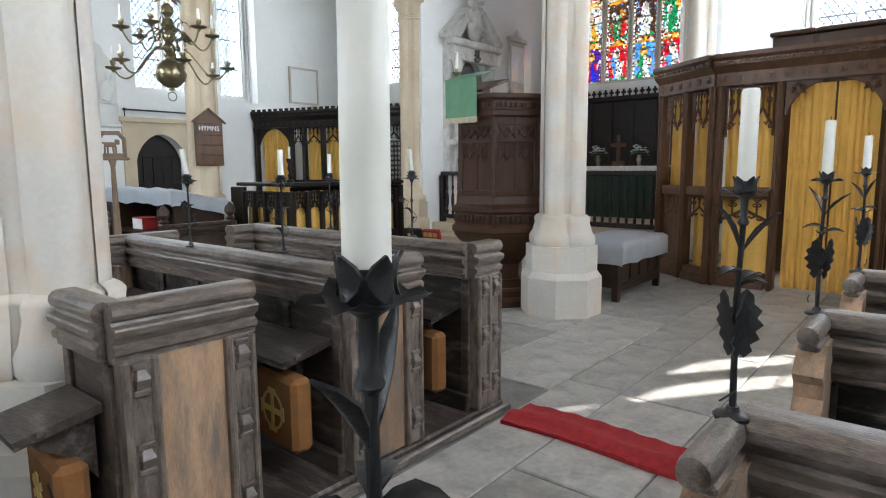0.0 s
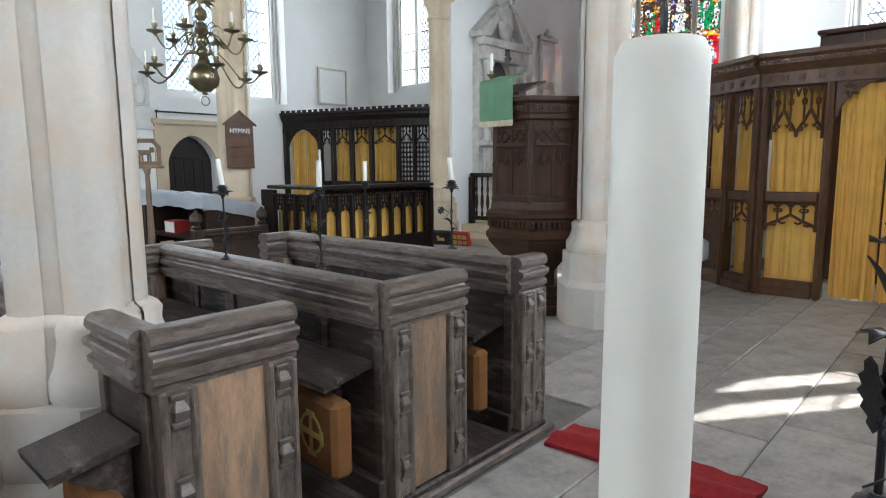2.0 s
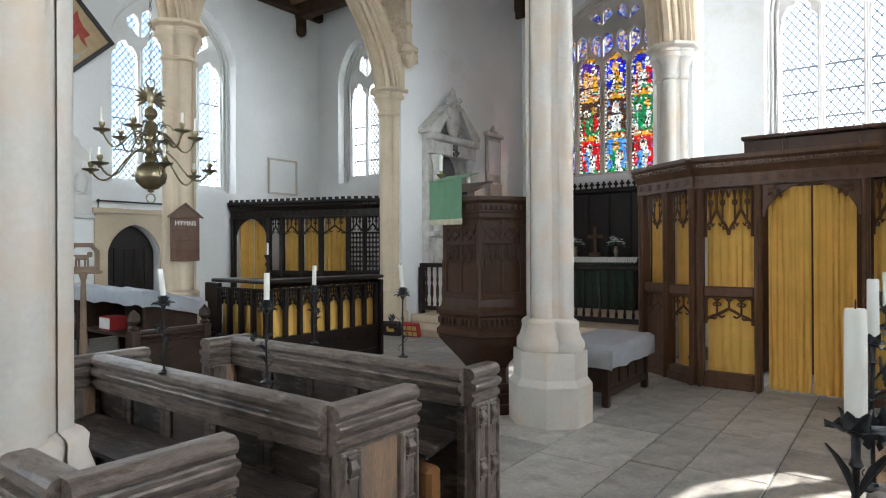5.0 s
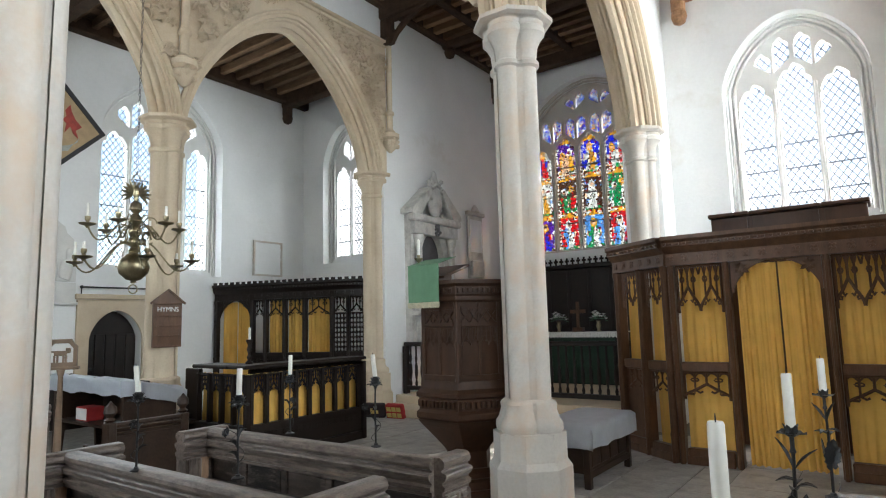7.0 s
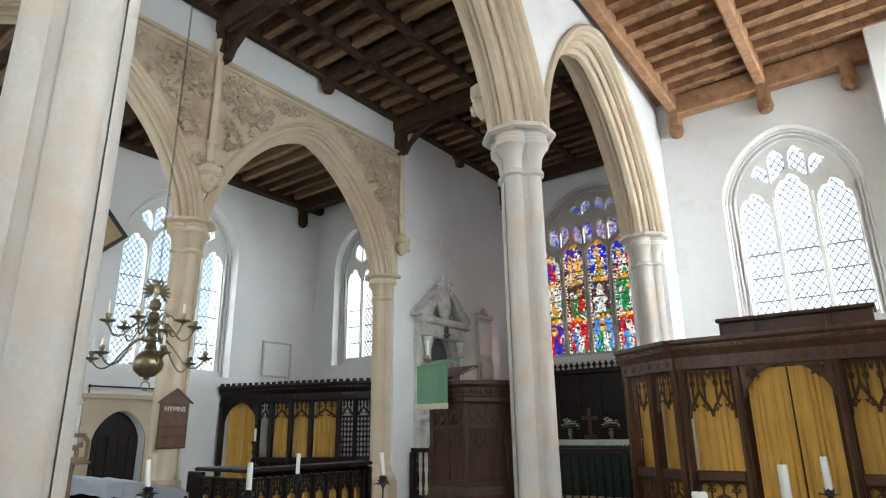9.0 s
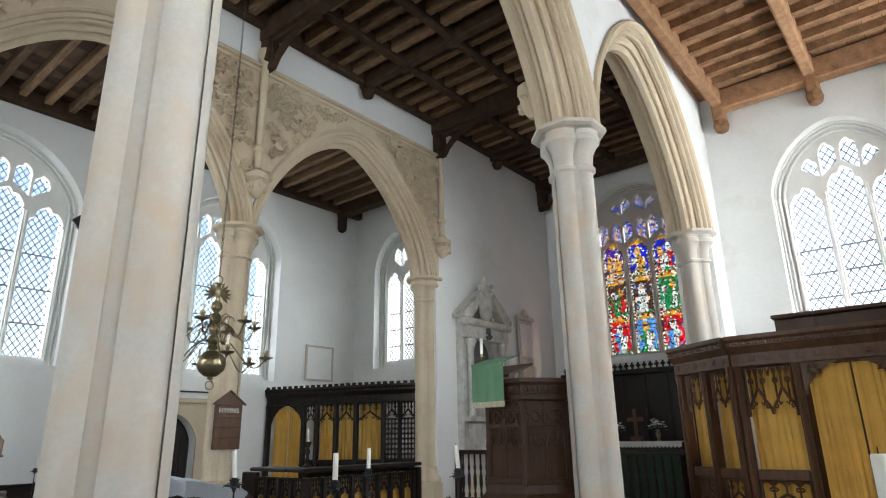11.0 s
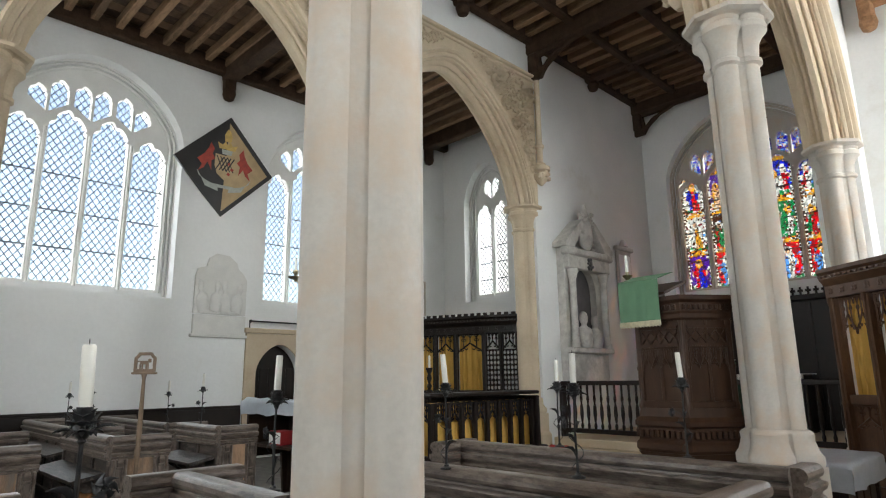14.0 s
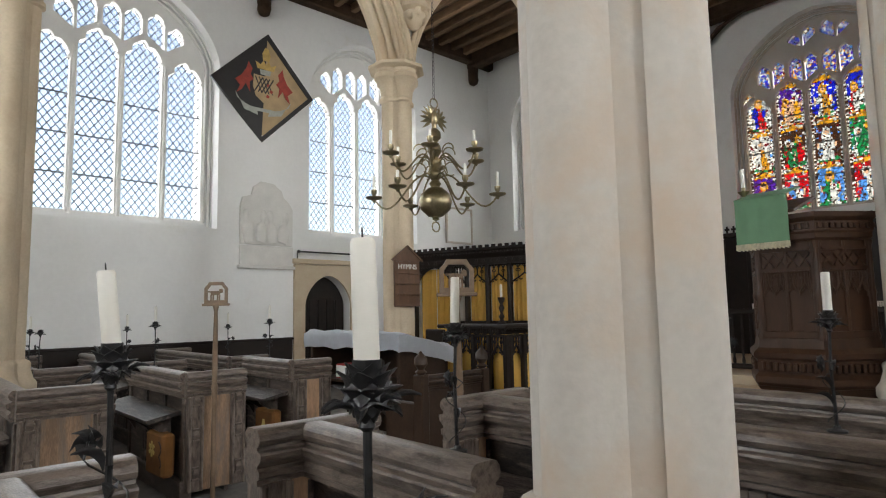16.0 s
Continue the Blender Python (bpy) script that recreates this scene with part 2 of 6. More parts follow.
def tagged_at(ob, label, category, group="", kind="", at=None):
    tagged(ob, label, category, group, kind)
    if at is not None:
        ob.matrix_basis = at
    return ob


def part(name, bm, mat, parent=None, label="", smooth=False, m=None, angle=40):
    ob = new(name, mesh_of(name, bm, mat, smooth, angle))
    ob.parent = parent
    if m is not None:
        ob.matrix_basis = m
    return tagged(ob, label)


def part_copies(name, bm, mat, parent, places, label=""):
    """Alike pieces, each an object of its own on one shared mesh."""
    me = mesh_of(name, bm, mat)
    for m in places:
        ob = new(name, me)
        ob.parent = parent
        ob.matrix_basis = m
        tagged(ob, label)


def structure(name, bm, mat, label, category, smooth=False):
    return tagged(new(name, mesh_of(name, bm, mat, smooth)), label, category, "", "structure")


# frames that stand a local x, z drawing in the world: local y is depth
NORTH = lambda y: Matrix.Translation((0, y, 0))                                  # x runs east, depth to north
EAST = lambda x: Matrix.Translation((x, 0, 0)) @ Matrix(((0, 1, 0, 0), (1, 0, 0, 0), (0, 0, 1, 0), (0, 0, 0, 1)))   # x runs north, depth to east

# ---- plan ----
Y_S, Y_SA, Y_SB, Y_NA, Y_NB, Y_N = -1.5, 2.86, 3.46, 8.45, 9.05, 12.37
X_W, X_NE, X_SE, X_E = -6.0, 10.38, 10.45, 13.9
H_NAVE, H_N, H_S = 8.38, 7.45, 7.25
PIERS_S, PIERS_N = (-3.86, 0.66, 5.115, 9.65), (-4.32, 0.14, 4.60, 9.06)
# the south arcade stands a little askew to the nave
SKEW = 2.6
S_TURN = Matrix.Translation((PIERS_S[2], (Y_SA + Y_SB) / 2, 0)) @ pose(0, 0, 0, 0, 0, SKEW) @ Matrix.Translation((-PIERS_S[2], -(Y_SA + Y_SB) / 2, 0))

# ---- floor ----
floor = structure("floor", box(X_W - 1, X_E + 1, Y_S - 1, Y_N + 1, -0.3, -0.012), FLAG_BED, "worn grey flagstone floor with dark joints", "floor")


# ---- walls ----
def window_hole(x0, x1, sill, spring, rise, grow=0.0):
    return arch(x0 - grow, x1 + grow, sill - grow, spring, rise + grow)


N_WINDOWS = ((-4.3, -1.7), (0.72, 3.42), (5.42, 7.86))
N_SILL, N_SPRING, N_RISE = 2.97, 5.72, 1.12
WALL_T = 0.9
wall_north = structure("wall_north", prism([(X_W, -0.3), (X_E + WALL_T, -0.3), (X_E + WALL_T, 9), (X_W, 9)], [window_hole(a, b, N_SILL, N_SPRING, N_RISE, 0.12) for a, b in N_WINDOWS] + [arch(5.21, 6.21, 0.0, 1.55, 0.55)], 0.35, NORTH(Y_N)), PLASTER, "whitewashed plaster aisle wall with tall windows", "wall")
wall_north_outer = structure("wall_north_outer", prism([(X_W, -0.3), (X_E + WALL_T, -0.3), (X_E + WALL_T, 9), (X_W, 9)], [window_hole(a, b, N_SILL, N_SPRING, N_RISE) for a, b in N_WINDOWS], 0.5, NORTH(Y_N + 0.352)), PLASTER, "outer leaf of the plastered aisle wall", "wall")
wall_north_east = structure("wall_north_east", prism([(Y_NB - 0.3, -0.3), (Y_N, -0.3), (Y_N, 9), (Y_NB - 0.3, 9)], [window_hole(10.40, 11.50, 3.38, 5.70, 0.85, 0.14)], 0.3, EAST(X_NE)), PLASTER, "whitewashed east wall of the aisle", "wall")
wall_north_east_outer = structure("wall_north_east_outer", prism([(Y_NB - 0.3, -0.3), (Y_N, -0.3), (Y_N, 9), (Y_NB - 0.3, 9)], [window_hole(10.40, 11.50, 3.38, 5.70, 0.85)], 0.5, EAST(X_NE + 0.302)), PLASTER, "outer leaf of the aisle east wall", "wall")
wall_south_east = structure("wall_south_east", prism([(Y_S, -0.3), (Y_SB - 0.2, -0.3), (Y_SB - 0.2, 9), (Y_S, 9)], [window_hole(0.33, 2.07, 3.2, 5.32, 0.98, 0.14)], 0.3, EAST(X_SE)), PLASTER, "whitewashed east wall of the south aisle", "wall")
wall_south_east_outer = structure("wall_south_east_outer", prism([(Y_S, -0.3), (Y_SB - 0.2, -0.3), (Y_SB - 0.2, 9), (Y_S, 9)], [window_hole(0.33, 2.07, 3.2, 5.32, 0.98)], 0.5, EAST(X_SE + 0.302)), PLASTER, "outer leaf of the south aisle east wall", "wall")
wall_east = structure("wall_east", prism([(Y_SA, -0.3), (Y_N, -0.3), (Y_N, 9.5), (Y_SA, 9.5)], [window_hole(4.40, 7.74, 3.42, 6.25, 1.40, 0.14)], 0.3, EAST(X_E)), PLASTER, "whitewashed chancel east wall", "wall")
wall_east_outer = structure("wall_east_outer", prism([(Y_SA, -0.3), (Y_N, -0.3), (Y_N, 9.5), (Y_SA, 9.5)], [window_hole(4.40, 7.74, 3.42, 6.25, 1.40)], 0.5, EAST(X_E + 0.302)), PLASTER, "outer leaf of the chancel east wall", "wall")
S_WINDOWS = ((-4.6, -2.4), (0.6, 3.0), (7.25, 9.75))
wall_south = structure("wall_south", prism([(X_W, -0.3), (X_SE, -0.3), (X_SE, 9), (X_W, 9)], [window_hole(a, b, 2.85, 5.3, 1.1) for a, b in S_WINDOWS], 0.8, NORTH(Y_S - 0.8)), PLASTER, "whitewashed south wall", "wall")
wall_south_return = structure("wall_south_return", box(9.8, X_SE, Y_S, -0.20, 0, 9), PLASTER, "whitewashed return of the south wall", "wall")
wall_west = structure("wall_west", prism([(Y_S - 0.8, -0.3), (Y_N + 0.85, -0.3), (Y_N + 0.85, 9.5), (Y_S - 0.8, 9.5)], [window_hole(4.6, 7.4, 2.8, 5.8, 1.5)], 0.8, EAST(X_W - 0.8)), PLASTER, "whitewashed west wall", "wall")


# ---- arcades ----
def arch_curve(c, w, spring, rise, n=14):
    """Points of a pointed arch from its west springing to its east one."""
    return [(c - w * math.cos(i * math.pi / (2 * n)), spring + rise * max(0.0, 1 - abs(math.cos(i * math.pi / (2 * n))) ** 1.6) ** 0.63) for i in range(2 * n + 1)]


def arcade(y0, y1, xs, spring, rise, top, name, x_end, half, turn=Matrix()):
    bm = bmesh.new()
    low = [(X_W, spring)]
    for a, b in zip(xs, xs[1:]):
        low += arch_curve((a + b) / 2, (b - a) / 2 - half, spring, rise)
    low += [(xs[-1] + 0.02, spring), (xs[-1] + 0.021, -0.3), (x_end, -0.3)]
    add_loft(bm, [[(x, y0, z), (x, y1, z), (x, y1, top), (x, y0, top)] for x, z in low])
    bmesh.ops.transform(bm, matrix=turn, verts=bm.verts)
    return structure(name, bm, PLASTER, "plastered arcade wall over pointed stone arches", "wall")


S_CAP, S_RISE = 4.70, 2.40
arcade_south = arcade(Y_SA, Y_SB, PIERS_S, S_CAP, S_RISE, 9.3, "arcade_wall_south", X_E, 0.09, S_TURN)
arcade_north = arcade(Y_NA, Y_NB, PIERS_N, 4.78, 2.42, 9.3, "arcade_wall_north", X_E, 0.09)


def arch_ring(name, a, b, half, spring, rise, y0, y1, mat, profile, parent_label, turn=Matrix()):
    """A moulded stone arch between two piers; profile gives (inset, depth from the wall face) from the hood inwards."""
    top = thing(name, parent_label, "arch", "arcade arches", "structure", turn)
    c = (a + b) / 2
    for side, pts in (("hood_mould", profile[:6]), ("arch_order", profile[5:])):
        ring = [(i_, y0 + d) for i_, d in pts] + [(i_, y1 - d) for i_, d in reversed(pts)]
        curves = [arch_curve(c, (b - a) / 2 - half - i_, spring - 0.004, rise - i_) for i_, _ in ring]
        bm = bmesh.new()
        add_loft(bm, [[(cv[k][0], ring[j][1], cv[k][1]) for j, cv in enumerate(curves)] for k in range(len(curves[0]))])
        part(side, bm, mat, top, smooth=True, angle=32)
    return top


ORDERS = ((-0.135, 0.01), (-0.135, -0.05), (-0.10, -0.075), (-0.065, -0.05), (-0.055, -0.008), (0.004, -0.006), (0.012, 0.03), (0.006, 0.05), (0.035, 0.055), (0.05, 0.08), (0.04, 0.105), (0.05, 0.112), (0.02, 0.15), (0.055, 0.155), (0.095, 0.16), (0.12, 0.18), (0.12, 0.205), (0.095, 0.22), (0.10, 0.235), (0.15, 0.24), (0.185, 0.262))
for a, b in zip(PIERS_S, PIERS_S[1:]):
    arch_ring("arcade_arch", a, b, 0.09, S_CAP, S_RISE, Y_SA, Y_SB, STONE, ORDERS, "pale limestone pointed arch with moulded orders", S_TURN)
for a, b in zip(PIERS_N, PIERS_N[1:]):
    arch_ring("arcade_arch", a, b, 0.09, 4.78, 2.42, Y_NA, Y_NB, STONE, ORDERS, "buff limestone pointed arch with moulded orders")


def quatre(r, lobe, n=9):
    """Plan of a pier of four rounded shafts with hollows between."""
    pts = []
    for q in range(4):
        base = q * math.pi / 2
        cx, cy = (r - lobe) * math.cos(base), (r - lobe) * math.sin(base)
        for i in range(n):
            t = base + (-0.5 + i / (n - 1)) * math.radians(160)
            pts.append((cx + lobe * math.cos(t), cy + lobe * math.sin(t)))
        for k, f in ((0.30, 0.745), (0.5, 0.705), (0.70, 0.745)):
            d = base + k * math.pi / 2
            pts.append((r * f * math.cos(d), r * f * math.sin(d)))
    return pts


def pier(x, y, cap, mat, r=0.255, low=0.92, half=None):
    top = thing("stone_pier", "pale limestone clustered pier with moulded base and capital", "pier", "arcade piers", "structure", pose(x, y, 0))
    lobe = r * 0.44

    def ring(k, z, grow=0.0):
        return [(px * k, py * k, z) for px, py in quatre(r + grow, lobe + grow * 0.8)]
    edges = [low]
    rr = random.Random(int(x * 10))
    while edges[-1] < cap - 1.2:
        edges.append(edges[-1] + rr.uniform(0.45, 0.75))
    edges.append(cap - 0.5)
    bm = bmesh.new()
    add_loft(bm, [ring(1, z) for z in edges])
    part("shaft", bm, mat, top, smooth=True, angle=50)
    bm = bmesh.new()
    add_loft(bm, [ring(1, low - 0.26, 0.085), ring(1, low - 0.23, 0.10), ring(1, low - 0.17, 0.10), ring(1, low - 0.13, 0.07), ring(1, low - 0.05, 0.045), ring(1, low, 0.05), ring(1, low + 0.02, 0.035), ring(1, low + 0.04, 0.0)])
    part("base_moulding", bm, mat, top, smooth=True)
    bm = bmesh.new()
    add_lathe(bm, [(0.39, 0), (0.39, 0.36), (0.345, 0.42), (0.345, low - 0.255)], n=8, turn=math.pi / 8)
    part("plinth", bm, mat, top)
    bm = bmesh.new()
    add_loft(bm, [ring(1, cap - 0.52, 0.0), ring(1, cap - 0.5, 0.03), ring(1, cap - 0.46, 0.03), ring(1, cap - 0.44, 0.005), ring(1, cap - 0.3, 0.02), ring(1, cap - 0.22, 0.06), ring(1, cap - 0.18, 0.10), ring(1, cap - 0.12, 0.10), ring(1, cap - 0.10, 0.075), ring(1, cap - 0.06, 0.09), ring(1, cap - 0.04, 0.13), ring(1, cap + 0.02, 0.13)])
    part("capital", bm, mat, top, smooth=True, angle=30)
    part("abacus", lathe([(0.36, cap - 0.05), (0.405, cap - 0.03), (0.405, cap + 0.012)], 8, turn=math.pi / 8), mat, top)
    return top


for x in PIERS_S:
    foot = S_TURN @ Vector((x, (Y_SA + Y_SB) / 2, 0))
    pier(foot.x, foot.y, S_CAP, STONE_WASHED, r=0.235)
for x in PIERS_N:
    pier(x, (Y_NA + Y_NB) / 2, 4.78, STONE, r=0.24, low=1.0)


# ---- roofs ----
def roof(name, x0, x1, y0, y1, z, bays, rafter, mats, ridge=None, label="", pitch=0.0, joist=0.42, across=0.0):
    """A flat boarded timber ceiling with main beams across and common rafters along."""
    bm = bmesh.new()
    n = int((y1 - y0) / 0.24)
    for i in range(n):
        w = (y1 - y0) / n
        zc = z + 0.22 - abs((i + 0.5) / n - 0.5) * pitch
        add_box(bm, x0, x1, y0 + i * w + 0.004, y0 + (i + 1) * w - 0.004, zc, zc + 0.03)
    ob = structure(name, bm, mats[0], label, "ceiling")
    deck = structure(name + "_deck", box(x0 - 0.3, x1 + 0.3, y0 - 0.3, y1 + 0.3, z + 0.28, z + 0.4), ROOF_BEAM, "dark decking above the boards", "ceiling")
    return ob


def beam_mesh(x0, x1, y0, y1, z0, z1):
    return box(x0, x1, y0, y1, z0, z1, 0.03)


roof("ceiling_nave", X_W, X_E, Y_SA + 0.1, Y_NB - 0.3, H_NAVE, 0, 0, (ROOF_BOARD,), label="dark boarded timber nave ceiling")
roof("ceiling_north", X_W, X_E, Y_NB - 0.25, Y_N + 0.3, H_N, 0, 0, (ROOF_BOARD,), label="dark boarded timber aisle ceiling")
roof("ceiling_south", X_W, X_SE, Y_S - 0.3, Y_SA + 0.35, H_S, 0, 0, (ROOF_PALE,), label="brown boarded timber aisle ceiling")


def beam(name, bm, label, mat=ROOF_BEAM):
    return structure(name, bm, mat, label, "beam")


for x in (-4.3, 0.2, 4.65, 9.15, 13.6):
    beam("tie_beam", beam_mesh(x - 0.15, x + 0.15, Y_SB - 0.1, Y_NA + 0.1, H_NAVE - 0.28, H_NAVE + 0.2), "heavy dark oak tie beam with brackets")
for x in (-2.05, 2.4, 6.9, 11.37):
    beam("secondary_beam", beam_mesh(x - 0.10, x + 0.10, Y_SB - 0.1, Y_NA + 0.1, H_NAVE - 0.12, H_NAVE + 0.2), "dark oak cross beam")
for y in (Y_SB + 0.1, 4.75, 6.12, 7.3, Y_NA - 0.1):
    beam("purlin", beam_mesh(X_W, X_E, y - 0.09, y + 0.09, H_NAVE - 0.08, H_NAVE + 0.21), "long dark oak purlin")
for i in range(52):
    x = X_W + 0.2 + i * 0.385
    beam("rafter", box(x - 0.075, x + 0.075, Y_SB, Y_NA, H_NAVE + 0.0, H_NAVE + 0.218, 0.012), "narrow oak rafter", ROOF_RAFTER)
for i in range(40):
    x = X_W + 0.2 + i * 0.4
    beam("aisle_rafter", box(x - 0.06, x + 0.06, Y_NB, Y_N, H_N + 0.04, H_N + 0.218, 0.01), "narrow oak aisle rafter", ROOF_RAFTER)
    beam("aisle_rafter", box(x - 0.04, x + 0.04, Y_S, Y_SA, H_S + 0.08, H_S + 0.225), "narrow brown aisle rafter", ROOF_PALE)
for x in (-4.3, -0.1, 4.3, 9.75):
    beam("aisle_beam", beam_mesh(x - 0.13, x + 0.13, Y_NB, Y_N, H_N - 0.2, H_N + 0.2), "dark oak aisle beam")
for x in (-4.3, 0.2, 5.0, 10.3):
    beam("aisle_beam", beam_mesh(x - 0.12, x + 0.12, Y_S, Y_SA, H_S - 0.2, H_S + 0.2), "brown oak aisle beam", ROOF_PALE)
for y in (Y_NB + 0.1, Y_N - 0.1):
    beam("wall_plate", beam_mesh(X_W, X_E, y - 0.1, y + 0.1, H_N - 0.1, H_N + 0.2), "long dark oak wall plate")
for y in (Y_SA - 0.1, 1.3, Y_S + 0.1):
    beam("wall_plate", beam_mesh(X_W, X_SE, y - 0.09, y + 0.09, H_S - 0.1, H_S + 0.2), "long brown oak wall plate", ROOF_PALE)


# ---- windows ----
def window(name, m, x0, x1, sill, spring, rise, lights, label, glass_mat=CLEAR, stone=WINDOW_STONE, stained=False, quarry=0.115, depth=0.16):
    """Stone mullions and tracery, leading and glass, drawn in local x, z with depth along local y."""
    top = thing(name, label, "window", "", "structure")
    w = (x1 - x0) / lights
    outline = arch(x0, x1, sill, spring, rise)

    def head(x):
        u = (x - (x0 + x1) / 2) / ((x1 - x0) / 2)
        return spring + rise * max(0.0, 1 - abs(u) ** 1.75) ** 0.60
    small, g = [], 0.045

    def foiled(a, b, z0, zs, rise_, foils, deep, low=None):
        """An opening with a cusped pointed head; low gives the foot on the side of the mullion for slanted feet."""
        c, h = (a + b) / 2, zs + rise_ * 0.2
        pts = [(b, z0 if low is None else low[1]), (a, z0 if low is None else low[0])]
        n = foils * 6
        for i in range(n + 1):
            ph = math.pi - math.pi * i / n
            u = math.cos(ph)
            p = (c + (b - a) / 2 * u, zs + rise_ * max(0.0, 1 - abs(u) ** 1.5) ** 0.62)
            f = 1 - deep * max(0.0, 1 - abs(math.sin(ph * foils / 2)) * 1.6) if 0 < i < n else 1
            pts.append((c + (p[0] - c) * f, h + (p[1] - h) * f))
        return pts
    crown = spring + rise
    base = crown - (1.62 if lights > 4 else 1.22 if lights == 4 else 0.98)
    for i in range(lights):
        a, b = x0 + i * w + g, x0 + (i + 1) * w - g
        edge = i in (0, lights - 1)
        zs = min(base - (0.22 if edge else 0.0), head(a + 0.02) - 0.30, head(b - 0.02) - 0.30)
        small.append(foiled(a, b, sill + 0.05, zs, 0.36, 5, 0.24))
    # net of split cells over each mullion and against the jambs
    for i in range(lights + 1):
        m_ = x0 + i * w
        for s_ in (-1, 1):
            a, b = (m_ - w * 0.44, m_ - 0.02) if s_ < 0 else (m_ + 0.02, m_ + w * 0.44)
            if a < x0 or b > x1:
                continue
            top_z = min(head(a), head(b), head((a + b) / 2)) - 0.06
            foot = base + 0.26 - (0.22 if i in (0, lights) else 0.0)
            for zl, zh in ((foot, min(top_z, foot + 0.62)), (foot + 0.80, top_z)):
                if zh - zl > 0.22:
                    feet = (zl + 0.20, zl) if s_ < 0 else (zl, zl + 0.20)
                    small.append(foiled(a, b, zl, zh - 0.17, 0.16, 3, 0.26, feet))
    part("tracery", prism(outline, small, depth, m), stone, top, "pale stone mullions and tracery")
    roll = bmesh.new()
    for wide, front in ((0.0, -0.03), (0.07, -0.06), (0.125, -0.09)):
        add_tube(roll, [(p[0], front, p[1]) for p in arch(x0 - wide, x1 + wide, sill - wide, spring, rise + wide)], 0.026, 6)
    for i in range(1, lights):
        add_tube(roll, [(x0 + i * w, -0.012, sill), (x0 + i * w, -0.012, base - 0.02)], 0.024, 6)
    bmesh.ops.transform(roll, matrix=m, verts=roll.verts)
    part("frame_mould", roll, stone, top, "pale stone jamb and mullion rolls", smooth=True)
    # leading
    bm = bmesh.new()
    zmax = spring + rise

    def clip(p, q):
        out = []
        steps = 26
        for i in range(steps):
            s, e = p.lerp(q, i / steps), p.lerp(q, (i + 1) / steps)
            mid = (s + e) / 2
            if x0 < mid.x < x1 and sill < mid.z < head(mid.x):
                if out and (out[-1][1] - s).length < 1e-5:
                    out[-1][1] = e
                else:
                    out.append([s, e])
        return out
    yy = depth * 0.55
    t = 0.0075
    if not stained:
        k = 1.35
        for s in (1, -1):
            n = int(((x1 - x0) + (zmax - sill) / k) / quarry) + 2
            for i in range(n):
                xs = (x0 + i * quarry) if s < 0 else (x1 - i * quarry)
                p = Vector((xs, yy, sill))
                L = (zmax - sill)
                q = Vector((xs + s * L / k, yy, sill + L))
                for a, b in clip(p, q):
                    d = Vector((-(b - a).z, 0, (b - a).x)).normalized() * t
                    vs = [bm.verts.new(v) for v in (a + d, b + d, b - d, a - d)]
                    bm.faces.new(vs)
    for i in range(1, 4):
        z = sill + i * (spring + rise - 1.75 - sill) / 3.4
        add_box(bm, x0, x1, yy - 0.008, yy + 0.008, z - 0.011, z + 0.011)
    bmesh.ops.transform(bm, matrix=m, verts=bm.verts)
    part("leading", bm, LEAD, top, "dark lead cames and saddle bars")
    if not stained:
        bm = bmesh.new()
        vs = [bm.verts.new((p[0], yy + 0.006, p[1])) for p in outline]
        bm.faces.new(vs)
        bmesh.ops.transform(bm, matrix=m, verts=bm.verts)
        pane = part("pane", bm, glass_mat, top)
    return top, yy, head


REVEAL = 0.352
for i, (a, b) in enumerate(N_WINDOWS):
    window("window_%d" % (i + 1), NORTH(Y_N + REVEAL), a, b, N_SILL, N_SPRING, N_RISE, 4, "tall leaded window with four lights and stone tracery")
    window_light((a + b) / 2, Y_N + 1.3, 4.7, (0, -1), b - a + 0.5, 4.2, N_RAD)
window("window_4", EAST(X_NE + 0.302), 10.40, 11.50, 3.38, 5.70, 0.85, 2, "two-light leaded window with stone tracery")
window_light(X_NE + 1.3, 10.95, 4.9, (-1, 0), 1.9, 3.6, E_RAD)
window("window_5", EAST(X_SE + 0.302), 0.33, 2.07, 3.2, 5.32, 0.98, 3, "three-light leaded window with stone tracery")
window_light(X_SE + 1.3, 1.33, 4.7, (-1, 0), 2.5, 3.6, E_RAD)
window_light(X_E + 1.5, 6.1, 5.5, (-1, 0), 4.2, 5.0, E_RAD)
# Unseen south windows, first two assumed; their lamps are raised to brighten the interior.
for i, (a, b) in enumerate(S_WINDOWS):
    window("window_%d" % (i + 7), NORTH(Y_S - 0.5), a, b, 2.85, 5.3, 1.1, 4, "tall leaded south window, out of view, with stone tracery")
    window_light((a + b) / 2, Y_S - 1.4, 4.6, (0, 1), b - a + 0.3, 4.0, S_RAD * (1.5 if a > 5 else 0.9))
# West window is added out of view; its lamp fills the nave with light.
window("window_10", EAST(X_W - 0.5), 4.6, 7.4, 2.8, 5.8, 1.5, 4, "large assumed west window, out of view, with stone tracery")
window_light(X_W - 1.4, 6, 5, (1, 0), 3.2, 5.0, S_RAD)


# ---- flagstones ----
rng = random.Random(5)
flag_meshes = {}


